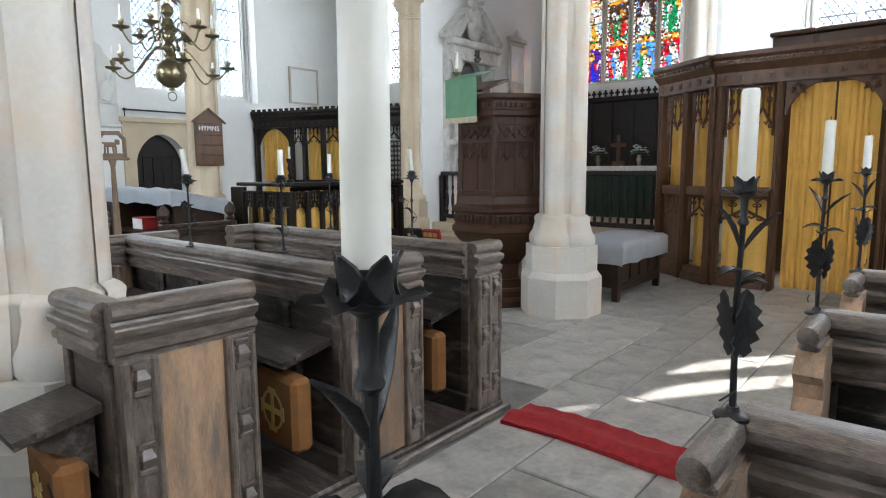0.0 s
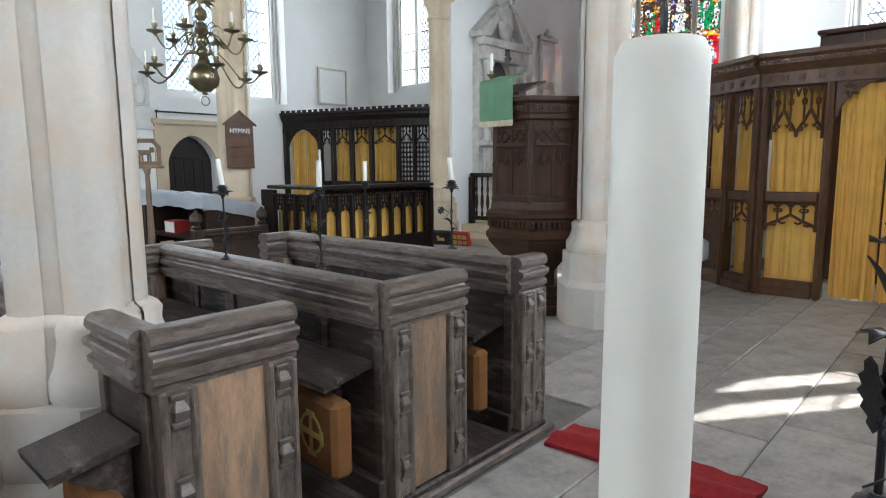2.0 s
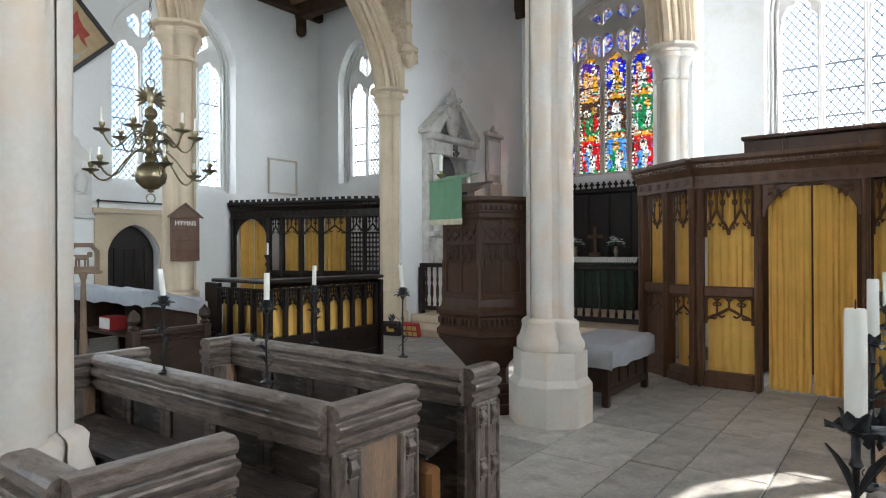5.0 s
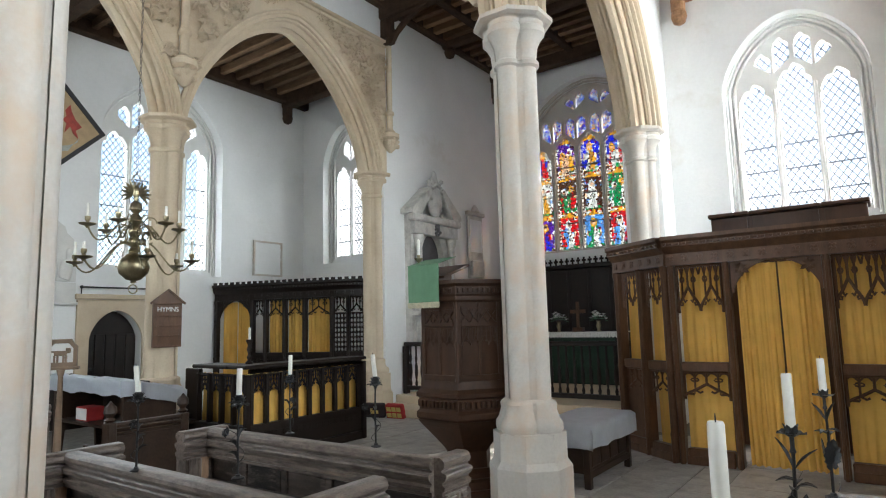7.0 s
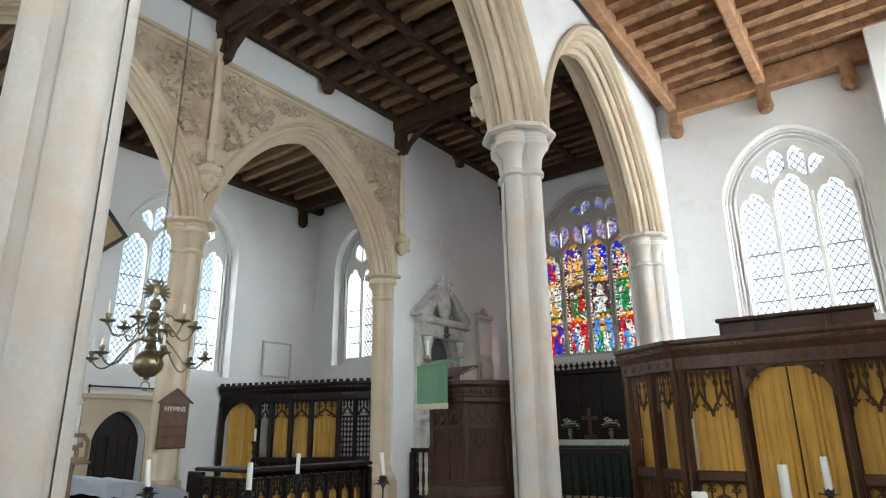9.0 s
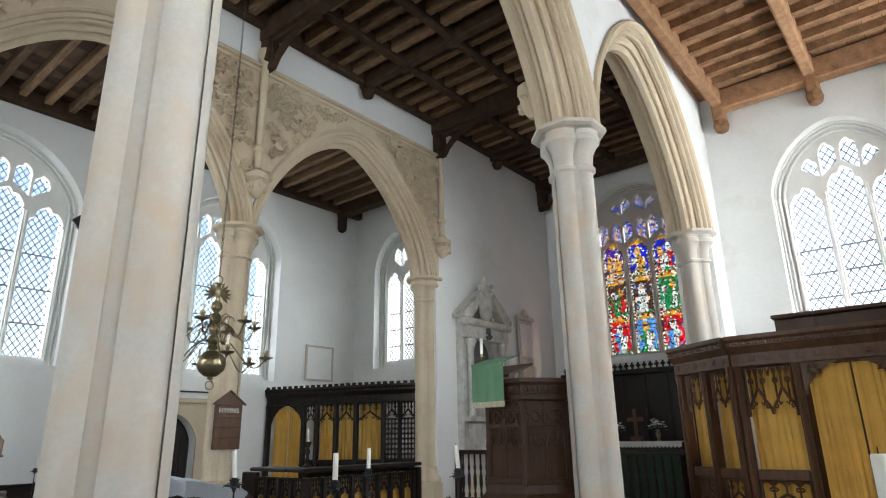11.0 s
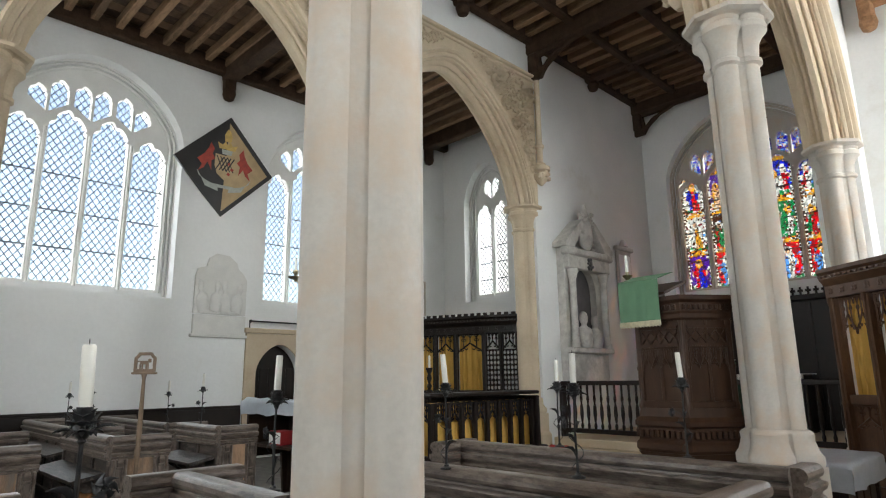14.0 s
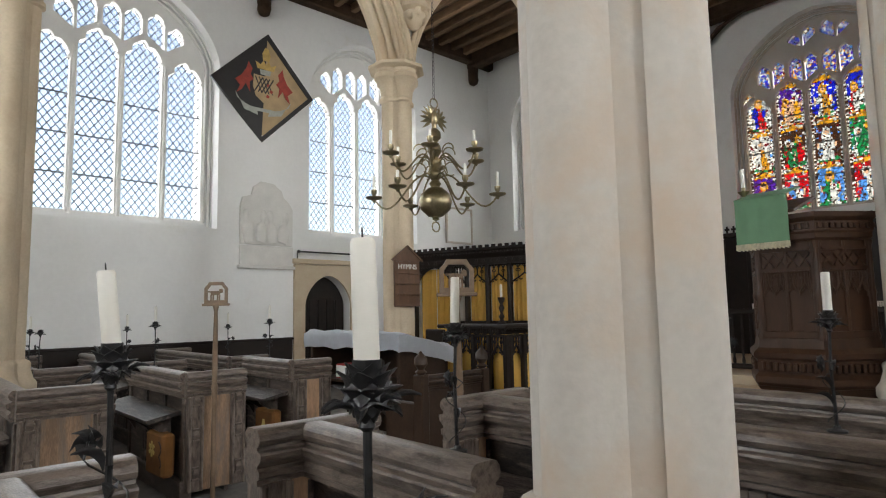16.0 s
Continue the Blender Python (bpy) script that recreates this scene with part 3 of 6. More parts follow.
def flag_mesh(w, d):
    key = (round(w, 2), round(d, 2))
    if key not in flag_meshes:
        bm = bmesh.new()
        g = 0.006
        add_loft(bm, [[(g, g, 0), (key[0] - g, g, 0), (key[0] - g, key[1] - g, 0), (g, key[1] - g, 0)], [(g, g, 0.02), (key[0] - g, g, 0.02), (key[0] - g, key[1] - g, 0.02), (g, key[1] - g, 0.02)], [(g + 0.008, g + 0.008, 0.026), (key[0] - g - 0.008, g + 0.008, 0.026), (key[0] - g - 0.008, key[1] - g - 0.008, 0.026), (g + 0.008, key[1] - g - 0.008, 0.026)]])
        flag_meshes[key] = mesh_of("flagstone", bm, FLAG)
    return flag_meshes[key]


def lay_flags(x0, x1, y0, y1):
    y = y0
    while y < y1 - 0.05:
        d = min(rng.choice((0.55, 0.65, 0.75, 0.85)), y1 - y)
        x = x0 - rng.choice((0.0, 0.2, 0.4))
        while x < x1:
            w = rng.choice((0.6, 0.75, 0.9, 1.05, 1.2))
            ob = new("flagstone", flag_mesh(w, d))
            ob.parent = floor
            ob.matrix_basis = pose(x, y, -0.026 + rng.uniform(-0.002, 0.002), rng.uniform(-0.15, 0.15), rng.uniform(-0.15, 0.15), 0)
            x += w
        y += d


# ---- pews ----
MOULD = [(0.0, 0.0), (0.010, 0.0), (0.010, 0.018), (0.024, 0.026), (0.026, 0.046), (0.008, 0.056), (0.012, 0.066), (0.032, 0.082), (0.038, 0.102), (0.034, 0.110), (0.010, 0.116), (0.006, 0.126), (0.020, 0.134), (0.027, 0.150), (0.024, 0.168), (0.012, 0.182), (0.0, 0.187)]


def moulded_rail(length, core=0.035, scale=1.0):
    """A moulded cap along local x, symmetric across local y, standing on z 0."""
    prof = [(core + a * scale, b * scale) for a, b in MOULD]
    ring = prof + [(-a, b) for a, b in reversed(prof)]
    bm = bmesh.new()
    add_loft(bm, [[(x, a, b) for a, b in ring] for x in (0, length)])
    return bm


billets = []


def billet_mesh():
    """One carved ornament: a tapered tongue between two fillets."""
    if not billets:
        bm = bmesh.new()
        add_box(bm, -0.028, 0.028, -0.014, 0.0, 0.0, 0.02, None, 0.003)
        add_loft(bm, [[(-0.020, 0, 0.02), (0.020, 0, 0.02), (0.018, -0.010, 0.02), (-0.018, -0.010, 0.02)], [(-0.026, 0, 0.055), (0.026, 0, 0.055), (0.022, -0.026, 0.055), (-0.022, -0.026, 0.055)], [(-0.016, 0, 0.085), (0.016, 0, 0.085), (0.012, -0.008, 0.085), (-0.012, -0.008, 0.085)]])
        add_box(bm, -0.028, 0.028, -0.014, 0.0, 0.086, 0.105, None, 0.003)
        billets.append(mesh_of("billet", bm, PEW_TRIM))
    return billets[0]


def pew_end(parent, x0, x1, y, face, h=1.0, cut=True):
    """Panelled end across x0..x1 at y; face -1 shows to the south, 1 to the north."""
    w = x1 - x0
    t = 0.035
    end = part("pew_end", box(x0 + 0.01, x1 - 0.01, y - t, y + t, 0.08, h - 0.18, 0.004), PEW_END, parent, "bleached oak panelled pew end")
    for k, (a, b) in enumerate(((x0, x0 + 0.10), (x1 - 0.10, x1))):
        part("stile", box(a, b, y - t - 0.018, y + t + 0.018, 0.08, h - 0.18, 0.006), PEW_STILE, end)
        part("stile_bead", box(a - 0.008, a + 0.018, y - t - 0.03, y + t + 0.03, 0.08, h - 0.181, 0.008), PEW_STILE, end)
        part("stile_bead", box(b - 0.018, b + 0.008, y - t - 0.03, y + t + 0.03, 0.08, h - 0.181, 0.008), PEW_STILE, end)
        c = (a + b) / 2
        for z in (0.16, 0.44, 0.70):
            for s in ((face,) if cut else (1, -1)):
                ob = new("billet", billet_mesh())
                ob.parent, ob.matrix_basis = end, pose(c, y + s * (t + 0.018), z, 0, 0, 0 if s < 0 else 180)
    part("cap_rail", moulded_rail(w + 0.04, 0.03), PEW_TRIM, parent, "worn moulded rail, highlights put into its paler colour", m=pose(x0 - 0.02, y, h - 0.185), smooth=True, angle=30)


def pew(name_label, x, y0, y1, ends=((0, 0.53, -1), (-0.27, 0.3, 1)), h=1.0, ledge=True, seat=True, group="pews", panels=None):
    """A pew whose back stands at x and runs from y0 to y1; its ends give x offsets and facing."""
    top = thing("pew", name_label, "pew", group, at=pose(x, 0, 0))
    n = panels or max(2, round((y1 - y0) / 0.42))
    part("plinth", box(-0.045, 0.045, y0, y1, 0.0, 0.16, 0.006), PEW, top)
    step = (y1 - y0) / n
    for i in range(n):
        a, b = y0 + i * step, y0 + (i + 1) * step
        part("back_panel", box(-0.008, 0.012, a + 0.05, b - 0.05, 0.16, h - 0.2), PEW, top)
        part("back_stile", box(-0.024, 0.03, a - (0 if i else 0), a + 0.05, 0.16, h - 0.2, 0.004), PEW, top)
        part("back_stile", box(-0.024, 0.03, b - 0.05, b, 0.16, h - 0.2, 0.004), PEW, top)
    part("back_rail", moulded_rail(y1 - y0 - 0.02, 0.03), PEW_TRIM, top, "worn moulded rail, highlights put into its paler colour", m=Matrix.Translation((0, y0 + 0.01, h - 0.187)) @ pose(0, 0, 0, 0, 0, 90), smooth=True, angle=30)
    if ledge:
        part("book_ledge", prism([(-0.27, 0.60), (-0.03, 0.645), (-0.03, 0.675), (-0.275, 0.628)], [], y1 - y0 - 0.1, NORTH(y0 + 0.05)), PEW, top)
        for yb in (y0 + 0.25, (y0 + y1) / 2, y1 - 0.25):
            part("bracket", prism([(-0.03, 0.62), (-0.22, 0.60), (-0.20, 0.56), (-0.08, 0.48), (-0.03, 0.40)], [], 0.035, NORTH(yb)), PEW, top)
    if seat:
        part("seat", box(0.03, 0.38, y0 + 0.05, y1 - 0.05, 0.43, 0.47, 0.006), PEW, top)
        part("seat_front", box(0.32, 0.345, y0 + 0.05, y1 - 0.05, 0.02, 0.43), PEW, top)
    for k, (a, b, face) in enumerate(ends):
        pew_end(top, a, b, y0 if face < 0 else y1, face, h)
    return top


def scroll_end(x):
    """A pew end with a rounded roll on top and a scrolled edge."""
    e = thing("pew_end", "weathered oak pew end with a rounded roll top and scrolled edge", "pew end", "scrolled pew ends", at=pose(x, 0.54, 0.03))
    prof = [(-0.19, -0.03), (0.03, -0.03), (0.03, 0.90), (-0.13, 0.90), (-0.17, 0.87), (-0.20, 0.83), (-0.17, 0.80), (-0.16, 0.76), (-0.19, 0.72), (-0.22, 0.68), (-0.18, 0.64), (-0.16, 0.58), (-0.19, 0.53), (-0.17, 0.48), (-0.16, 0.3), (-0.20, 0.2)]
    part("panel", prism(prof, [], 0.07, NORTH(-0.035)), PEW_END, e)
    bm = bmesh.new()
    rings = []
    for xx, r in ((-0.235, 0.016), (-0.232, 0.025), (-0.21, 0.028), (0.02, 0.028), (0.034, 0.023)):
        rings.append([(xx, r * math.cos(q), 0.940 + r * math.sin(q)) for q in np.linspace(0, math.tau, 17)[:-1]])
    add_loft(bm, rings)
    part("roll", bm, PEW_TRIM, e, "worn rounded roll", smooth=True)
    part("neck", box(-0.20, 0.02, -0.025, 0.025, 0.895, 0.915, 0.006), PEW_TRIM, e)


PEW_LABEL = "weathered grey oak pew with moulded top rail and panelled ends"
PEW_S, PEW_N = 2.245, 4.24
pew("weathered grey oak pew with candlesticks on its rail", -0.33, 2.5, PEW_N - 0.12, ((0.0, 0.45, -1), (-0.2, 0.29, 1)), ledge=False)
pew("short weathered oak pew abutting the stone pier", 0.615, PEW_S, 2.62, ((0, 0.452, -1),), panels=1)
pew("weathered oak pew running north from the stone pier", 0.615, 3.33, PEW_N, ((-0.2, 0.27, 1),), panels=2)
pew(PEW_LABEL, 1.538, PEW_S, PEW_N, ((0.0, 0.442, -1), (-0.2, 0.27, 1)))
pew("weathered grey oak pew with a narrow carved end", 2.444, PEW_S, PEW_N, ((0.0, 0.20, -1), (-0.2, 0.1, 1)))
# platform under the pew block
platform = structure("pew_platform", box(-0.7, 2.70, 2.20, 4.33, -0.005, 0.07, 0.012), PEW, "low grey oak pew platform with moulded edge", "platform")
part("platform_edge", box(-0.7, 2.733, 2.163, 2.198, -0.005, 0.05, 0.012), PEW_TRIM, platform)

for x in (0.10, 0.93, 1.82, 2.67):
    near = x < 0.5
    pew("weathered oak aisle pew with rounded scroll rail", x, -1.45, 0.54, ((-0.02, 0.3, 1),) if near else (), h=1.0, ledge=not near, group="south aisle pews")
    if not near:
        scroll_end(x)
for x, y0, wide in ((0.07, 6.72, 0.5), (1.17, 7.0, 0.43), (2.28, 7.4, 0.36)):
    pew("dark weathered oak pew with panelled end beside the nave", x, y0, 8.4, ((0.0, wide, -1),), group="north pews", h=0.96)
for x in (-0.4, 0.55, 1.5, 2.5):
    pew("dark oak aisle pew", x, 9.3, 11.9, ((0.0, 0.45, -1), (0.0, 0.45, 1)), group="north aisle pews", h=0.9)
dado = structure("dado", box(-5.5, 4.95, Y_N - 0.05, Y_N - 0.004, 0, 0.92, 0.006), OAK_BLACK, "dark oak dado panelling along the aisle wall", "panelling")
part("dado_rail", box(-5.5, 4.97, Y_N - 0.075, Y_N - 0.003, 0.921, 0.965, 0.008), OAK_BLACK, dado)


# ---- wrought-iron candlesticks ----
def leaf(bm, m, length=0.05, width=0.03, curl=0.012):
    """A thin curved leaf along local y, cupped upwards."""
    rows = []
    for k, (u, w) in enumerate(((0.0, 0.12), (0.22, 0.72), (0.48, 1.0), (0.75, 0.66), (1.0, 0.04))):
        bend = -curl * 0.9 * (u - 0.5) ** 2 * 4
        rows.append([(s * w * width / 2, u * length, curl * (s * s) * w + bend) for s in (-1, 0, 1)])
    up_ = [[bm.verts.new(m @ Vector(p)) for p in r] for r in rows]
    dn_ = [[bm.verts.new(m @ (Vector(p) - Vector((0, 0, 0.0022)))) for p in r] for r in rows]
    for g, flip in ((up_, False), (dn_, True)):
        for a, b in zip(g, g[1:]):
            for i in (0, 1):
                q = (a[i], a[i + 1], b[i + 1], b[i])
                bm.faces.new(q[::-1] if flip else q)
    rim_u = up_[0] + [r[2] for r in up_[1:]] + up_[-1][1::-1] + [r[0] for r in up_[-2:0:-1]]
    rim_d = dn_[0] + [r[2] for r in dn_[1:]] + dn_[-1][1::-1] + [r[0] for r in dn_[-2:0:-1]]
    for i in range(len(rim_u)):
        j = (i + 1) % len(rim_u)
        bm.faces.new((rim_u[j], rim_u[i], rim_d[i], rim_d[j]))


def candlestick(x, y, z, h=0.40, candle=0.16, lean=0.0, way=0.0, style=0, seed=0, with_candle=True):
    r = random.Random(seed)
    top = thing("candlestick", ("black wrought-iron candlestick with leaves and flowers on a pew" if style == 0 else "black wrought-iron candlestick with oak leaves on a pew") if with_candle else "black wrought-iron candlestick with no candle on a pew", "candlestick", "wrought-iron candlesticks", at=pose(x, y, z, 0, 0, math.degrees(way)))
    bm = bmesh.new()
    add_tube(bm, [(0, 0, 0), (0.004, 0, h * 0.5), (0, 0, h - 0.07)], [0.0062, 0.0052, 0.0048], 7)
    add_lathe(bm, [(0.03, 0.0), (0.03, 0.006), (0.012, 0.012), (0.01, 0.02)], n=10)
    part("stem", bm, IRON, top, smooth=True)
    bm = bmesh.new()
    coil = [(0.024 * math.cos(k * 0.55) * (1 + 0.02 * k), 0.024 * math.sin(k * 0.55) * (1 + 0.02 * k), 0.03 + k * h * 0.03) for k in range(16)]
    coil += [(coil[-1][0] + 0.03, coil[-1][1] + 0.01, coil[-1][2] + 0.02), (coil[-1][0] + 0.055, coil[-1][1] + 0.02, coil[-1][2] + 0.015)]
    add_tube(bm, coil if style == 0 else coil[:3], 0.0019, 5)
    part("tendril", bm, IRON, top, smooth=True)
    bm = bmesh.new()
    if style == 1:
        lobes = [(0.0, 0.0), (0.012, 0.012), (0.008, 0.022), (0.022, 0.032), (0.015, 0.044), (0.027, 0.055), (0.017, 0.066), (0.024, 0.078), (0.012, 0.088), (0.011, 0.102), (0.0, 0.112)]
        oak = lobes + [(-x_, z_) for x_, z_ in reversed(lobes[1:-1])]
        for k in range(3):
            m = Matrix.Translation((0, 0, h * 0.26)) @ Matrix.Rotation(k * 2.094 + 0.5, 4, "Z") @ Matrix.Translation((0.012, 0.004, 0)) @ Matrix.Rotation(radians(-7), 4, "X")
            add_prism(bm, oak, [], 0.0025, m)
        for k in range(4):
            leaf(bm, Matrix.Translation((0, 0, h * (0.58 + 0.02 * k))) @ Matrix.Rotation(k * 1.571 + 0.3, 4, "Z") @ Matrix.Rotation(radians(12 - 6 * k), 4, "X"), 0.05, 0.026, 0.006)
        for s_ in (1, -1):
            leaf(bm, Matrix.Translation((0, 0, h * 0.72)) @ Matrix.Rotation(-s_ * radians(90), 4, "Z") @ Matrix.Rotation(radians(52 + 8 * s_), 4, "X"), 0.085, 0.015, 0.004)
    else:
        fx, fy, fz = coil[-1]
        for k in range(6):
            m = Matrix.Translation((fx, fy, fz)) @ Matrix.Rotation(k * math.tau / 6, 4, "X") @ Matrix.Rotation(radians(20), 4, "Z")
            leaf(bm, m, 0.026, 0.02)
        for k in range(3):
            m = Matrix.Translation((0, 0, h * (0.25 + 0.13 * k))) @ Matrix.Rotation(r.uniform(0, 6), 4, "Z") @ Matrix.Rotation(radians(35), 4, "X")
            leaf(bm, m, 0.055, 0.022)
    part("iron_leaves", bm, IRON, top, smooth=True, angle=60)
    bm = bmesh.new()
    add_lathe(bm, [(0.005, h - 0.075), (0.009, h - 0.07), (0.0055, h - 0.06), (0.006, h - 0.032), (0.0145, h - 0.026), (0.0155, h - 0.004), (0.0145, h - 0.006), (0.0138, h - 0.02)], n=12)
    part("cup", bm, IRON, top, smooth=True)
    dish = bmesh.new()
    petals = bmesh.new()
    if style == 1:
        rim = 18
        lo = [dish.verts.new((0.012 * math.cos(k * math.tau / rim), 0.012 * math.sin(k * math.tau / rim), h - 0.024)) for k in range(rim)]
        wob = [(r.uniform(0.031, 0.041), r.uniform(-0.004, 0.006)) for k in range(rim)]
        hi = [dish.verts.new((wob[k][0] * math.cos(k * math.tau / rim), wob[k][0] * math.sin(k * math.tau / rim), h - 0.019 + wob[k][1])) for k in range(rim)]
        for k in range(rim):
            dish.faces.new((lo[k], lo[(k + 1) % rim], hi[(k + 1) % rim], hi[k]))
        bmesh.ops.solidify(dish, geom=dish.faces[:], thickness=0.002)
        for k in range(5):
            leaf(petals, Matrix.Translation((0, 0, h - 0.021)) @ Matrix.Rotation(k * math.tau / 5, 4, "Z") @ Matrix.Translation((0, 0.0135, 0)) @ Matrix.Rotation(radians(84), 4, "X"), 0.025, 0.0175, 0.003)
    else:
        for k in range(9):
            m = Matrix.Translation((0, 0, h - 0.045)) @ Matrix.Rotation(k * math.tau / 9 + r.uniform(-0.2, 0.2), 4, "Z") @ Matrix.Rotation(radians(r.uniform(-12, 12)), 4, "X") @ Matrix.Translation((0, 0.02, 0))
            leaf(dish, m, r.uniform(0.02, 0.04), 0.013, 0.004)
        for ring_, (zz, rad, tilt_, ln_) in enumerate(((-0.058, 0.005, 30, 0.030), (-0.054, 0.011, 58, 0.034), (-0.046, 0.017, 80, 0.034), (-0.036, 0.019, 98, 0.028))):
            for k in range(6):
                m = Matrix.Translation((0, 0, h + zz)) @ Matrix.Rotation(k * math.tau / 6 + ring_ * 0.5, 4, "Z") @ Matrix.Translation((0, rad, 0)) @ Matrix.Rotation(radians(tilt_), 4, "X")
                leaf(petals, m, ln_, 0.031, 0.008)
    part("drip_leaves", dish, IRON, top, smooth=True, angle=60)
    part("rose_petals", petals, IRON, top, smooth=True, angle=60)
    if with_candle:
        tilt = Matrix.Translation((0, 0, h - 0.012)) @ Matrix.Rotation(-way, 4, "Z") @ Matrix.Rotation(radians(lean), 4, "Y")
        c = part("candle", lathe([(0.0133, 0), (0.0133, candle * 0.5), (0.0130, candle - 0.004), (0.0112, candle), (0.006, candle - 0.003)], 18), WAX, top, "ivory wax candle", smooth=True, m=tilt)
        part("wick", lathe([(0.0012, 0), (0.0012, 0.012), (0.0006, 0.016)], 5, 0, 0), IRON, c, m=Matrix.Translation((0, 0, candle - 0.004)))
    return top


# near the path and along the pew backs
candlestick(0.078, 0.53, 0.99, 0.362, 0.155, 0.5, 0.4, 1, 1)
candlestick(0.894, 0.54, 0.99, 0.39, 0.148, 1.0, 2.4, 1, 2)
candlestick(1.79, 0.552, 0.99, 0.39, 0.150, 1.0, 1.2, 1, 3)
candlestick(2.645, 0.54, 0.99, 0.40, 0.130, -3.0, 4.0, 1, 4)
candlestick(1.497, 3.415, 0.99, 0.39, 0.14, -7.0, 0.5, 0, 5)
candlestick(1.665, 2.82, 0.99, 0.385, 0.13, 0.5, 2.0, 0, 6)
candlestick(2.58, 3.55, 0.99, 0.385, 0.135, 1.0, 3.4, 0, 7)
candlestick(2.534, 2.75, 0.99, 0.40, 0.135, -8.0, 1.4, 0, 8)
candlestick(-0.307, 3.225, 0.99, 0.368, 0.118, -6.0, 0.9, 0, 9)
candlestick(-0.203, 2.711, 0.99, 0.36, 0.130, -2.0, 4.4, 0, 10)
candlestick(0.666, 3.50, 0.99, 0.372, 0.14, 2.0, 2.7, 0, 11)
for i, (x, y, z, has) in enumerate(((1.22, 7.95, 0.95, True), (2.31, 7.95, 0.95, True), (0.58, 9.9, 0.885, True), (0.60, 9.45, 0.885, False), (1.53, 9.95, 0.885, True), (2.54, 9.5, 0.885, True))):
    candlestick(x, y, z, 0.40, 0.14, 0, i, 0, 20 + i, has)


# ---- kneelers hanging by the pews ----
def kneeler(x, y, z, emblem, rz=0.0):
    top = thing("kneeler", "tan needlepoint kneeler with a %s motif hanging under a pew ledge" % emblem[0], "kneeler", "hanging kneelers", at=pose(x, y, z, 0, 0, rz))
    part("cushion", box(-0.05, 0.05, -0.17, 0.17, -0.03, 0.30, 0.022), HASSOCK, top)
    bm = bmesh.new()
    if emblem[0] == "cross":
        for rot in (0, 90):
            m = Matrix.Translation((-0.052, 0, 0.135)) @ Matrix.Rotation(radians(rot), 4, "X")
            add_box(bm, -0.004, 0.0, -0.012, 0.012, -0.095, 0.095, m)
            for s in (-1, 1):
                add_box(bm, -0.005, 0.0, -0.03, 0.03, s * 0.085 - 0.012, s * 0.085 + 0.012, m)
        n = 20
        for k in range(n):
            m = Matrix.Translation((-0.052, 0, 0.135)) @ Matrix.Rotation(k * math.tau / n, 4, "X")
            add_box(bm, -0.003, 0.0, -0.017, 0.017, 0.075, 0.088, m)
    elif emblem[0] == "flower":
        for k in range(6):
            m = Matrix.Translation((-0.052, 0.03, 0.17)) @ Matrix.Rotation(k * math.tau / 6, 4, "X")
            add_box(bm, -0.004, 0.0, -0.015, 0.015, 0.01, 0.06, m, 0.002)
    else:
        add_lathe(bm, [(0.03, 0), (0.055, 0.05), (0.03, 0.11), (0.02, 0.15)], 0, 0, 8)
        bmesh.ops.transform(bm, matrix=Matrix.Translation((-0.05, 0, 0.06)) @ Matrix.Scale(0.12, 4, (1, 0, 0)), verts=bm.verts)
    part("motif", bm, GOLD_WOOL, top, "gold stitched motif")
    if emblem[0] == "flower":
        bm = bmesh.new()
        add_tube(bm, [(-0.053, -0.13 + 0.02 * math.cos(k * 0.7), 0.24 - k * 0.012 + 0.012 * math.sin(k * 0.7)) for k in range(16)], 0.005, 5)
        part("scroll", bm, DARK_WOOL, top, "dark stitched scroll")
    bm = bmesh.new()
    add_tube(bm, [(0.0, 0.012 * math.cos(k), 0.318 + 0.012 * math.sin(k)) for k in np.linspace(0, 6.28, 9)], 0.0025, 5)
    part("ring", bm, IRON, top)
    return top


kneeler(0.50, 2.47, 0.20, ("flower",), -4)
kneeler(1.40, 2.50, 0.22, ("cross",), -6)
kneeler(2.32, 2.50, 0.22, ("bird",), -8)
kneeler(1.08, 7.3, 0.2, ("flower",), 3)
kneeler(2.18, 7.7, 0.2, ("bird",), 3)


# ---- red runner ----
bm = bmesh.new()
rows = []
for i in range(25):
    u = i / 24
    ring = []
    for j in range(9):
        v = j / 8
        ring.append((2.52 + 0.31 * v + 0.02 * math.sin(u * 5), 2.10 - 1.0 * u, 0.022 + 0.03 * math.exp(-((v - 0.35 - 0.08 * math.sin(u * 7)) / 0.18) ** 2) + 0.004 * math.sin(u * 40 + v * 9)))
    ring += [(p[0], p[1], 0.002) for p in reversed(ring)]
    rows.append(ring)
add_loft(bm, rows)
tagged(new("carpet_runner", mesh_of("carpet_runner", bm, RED_RUG, True)), "rumpled red carpet runner lying across the flagstones", "carpet")


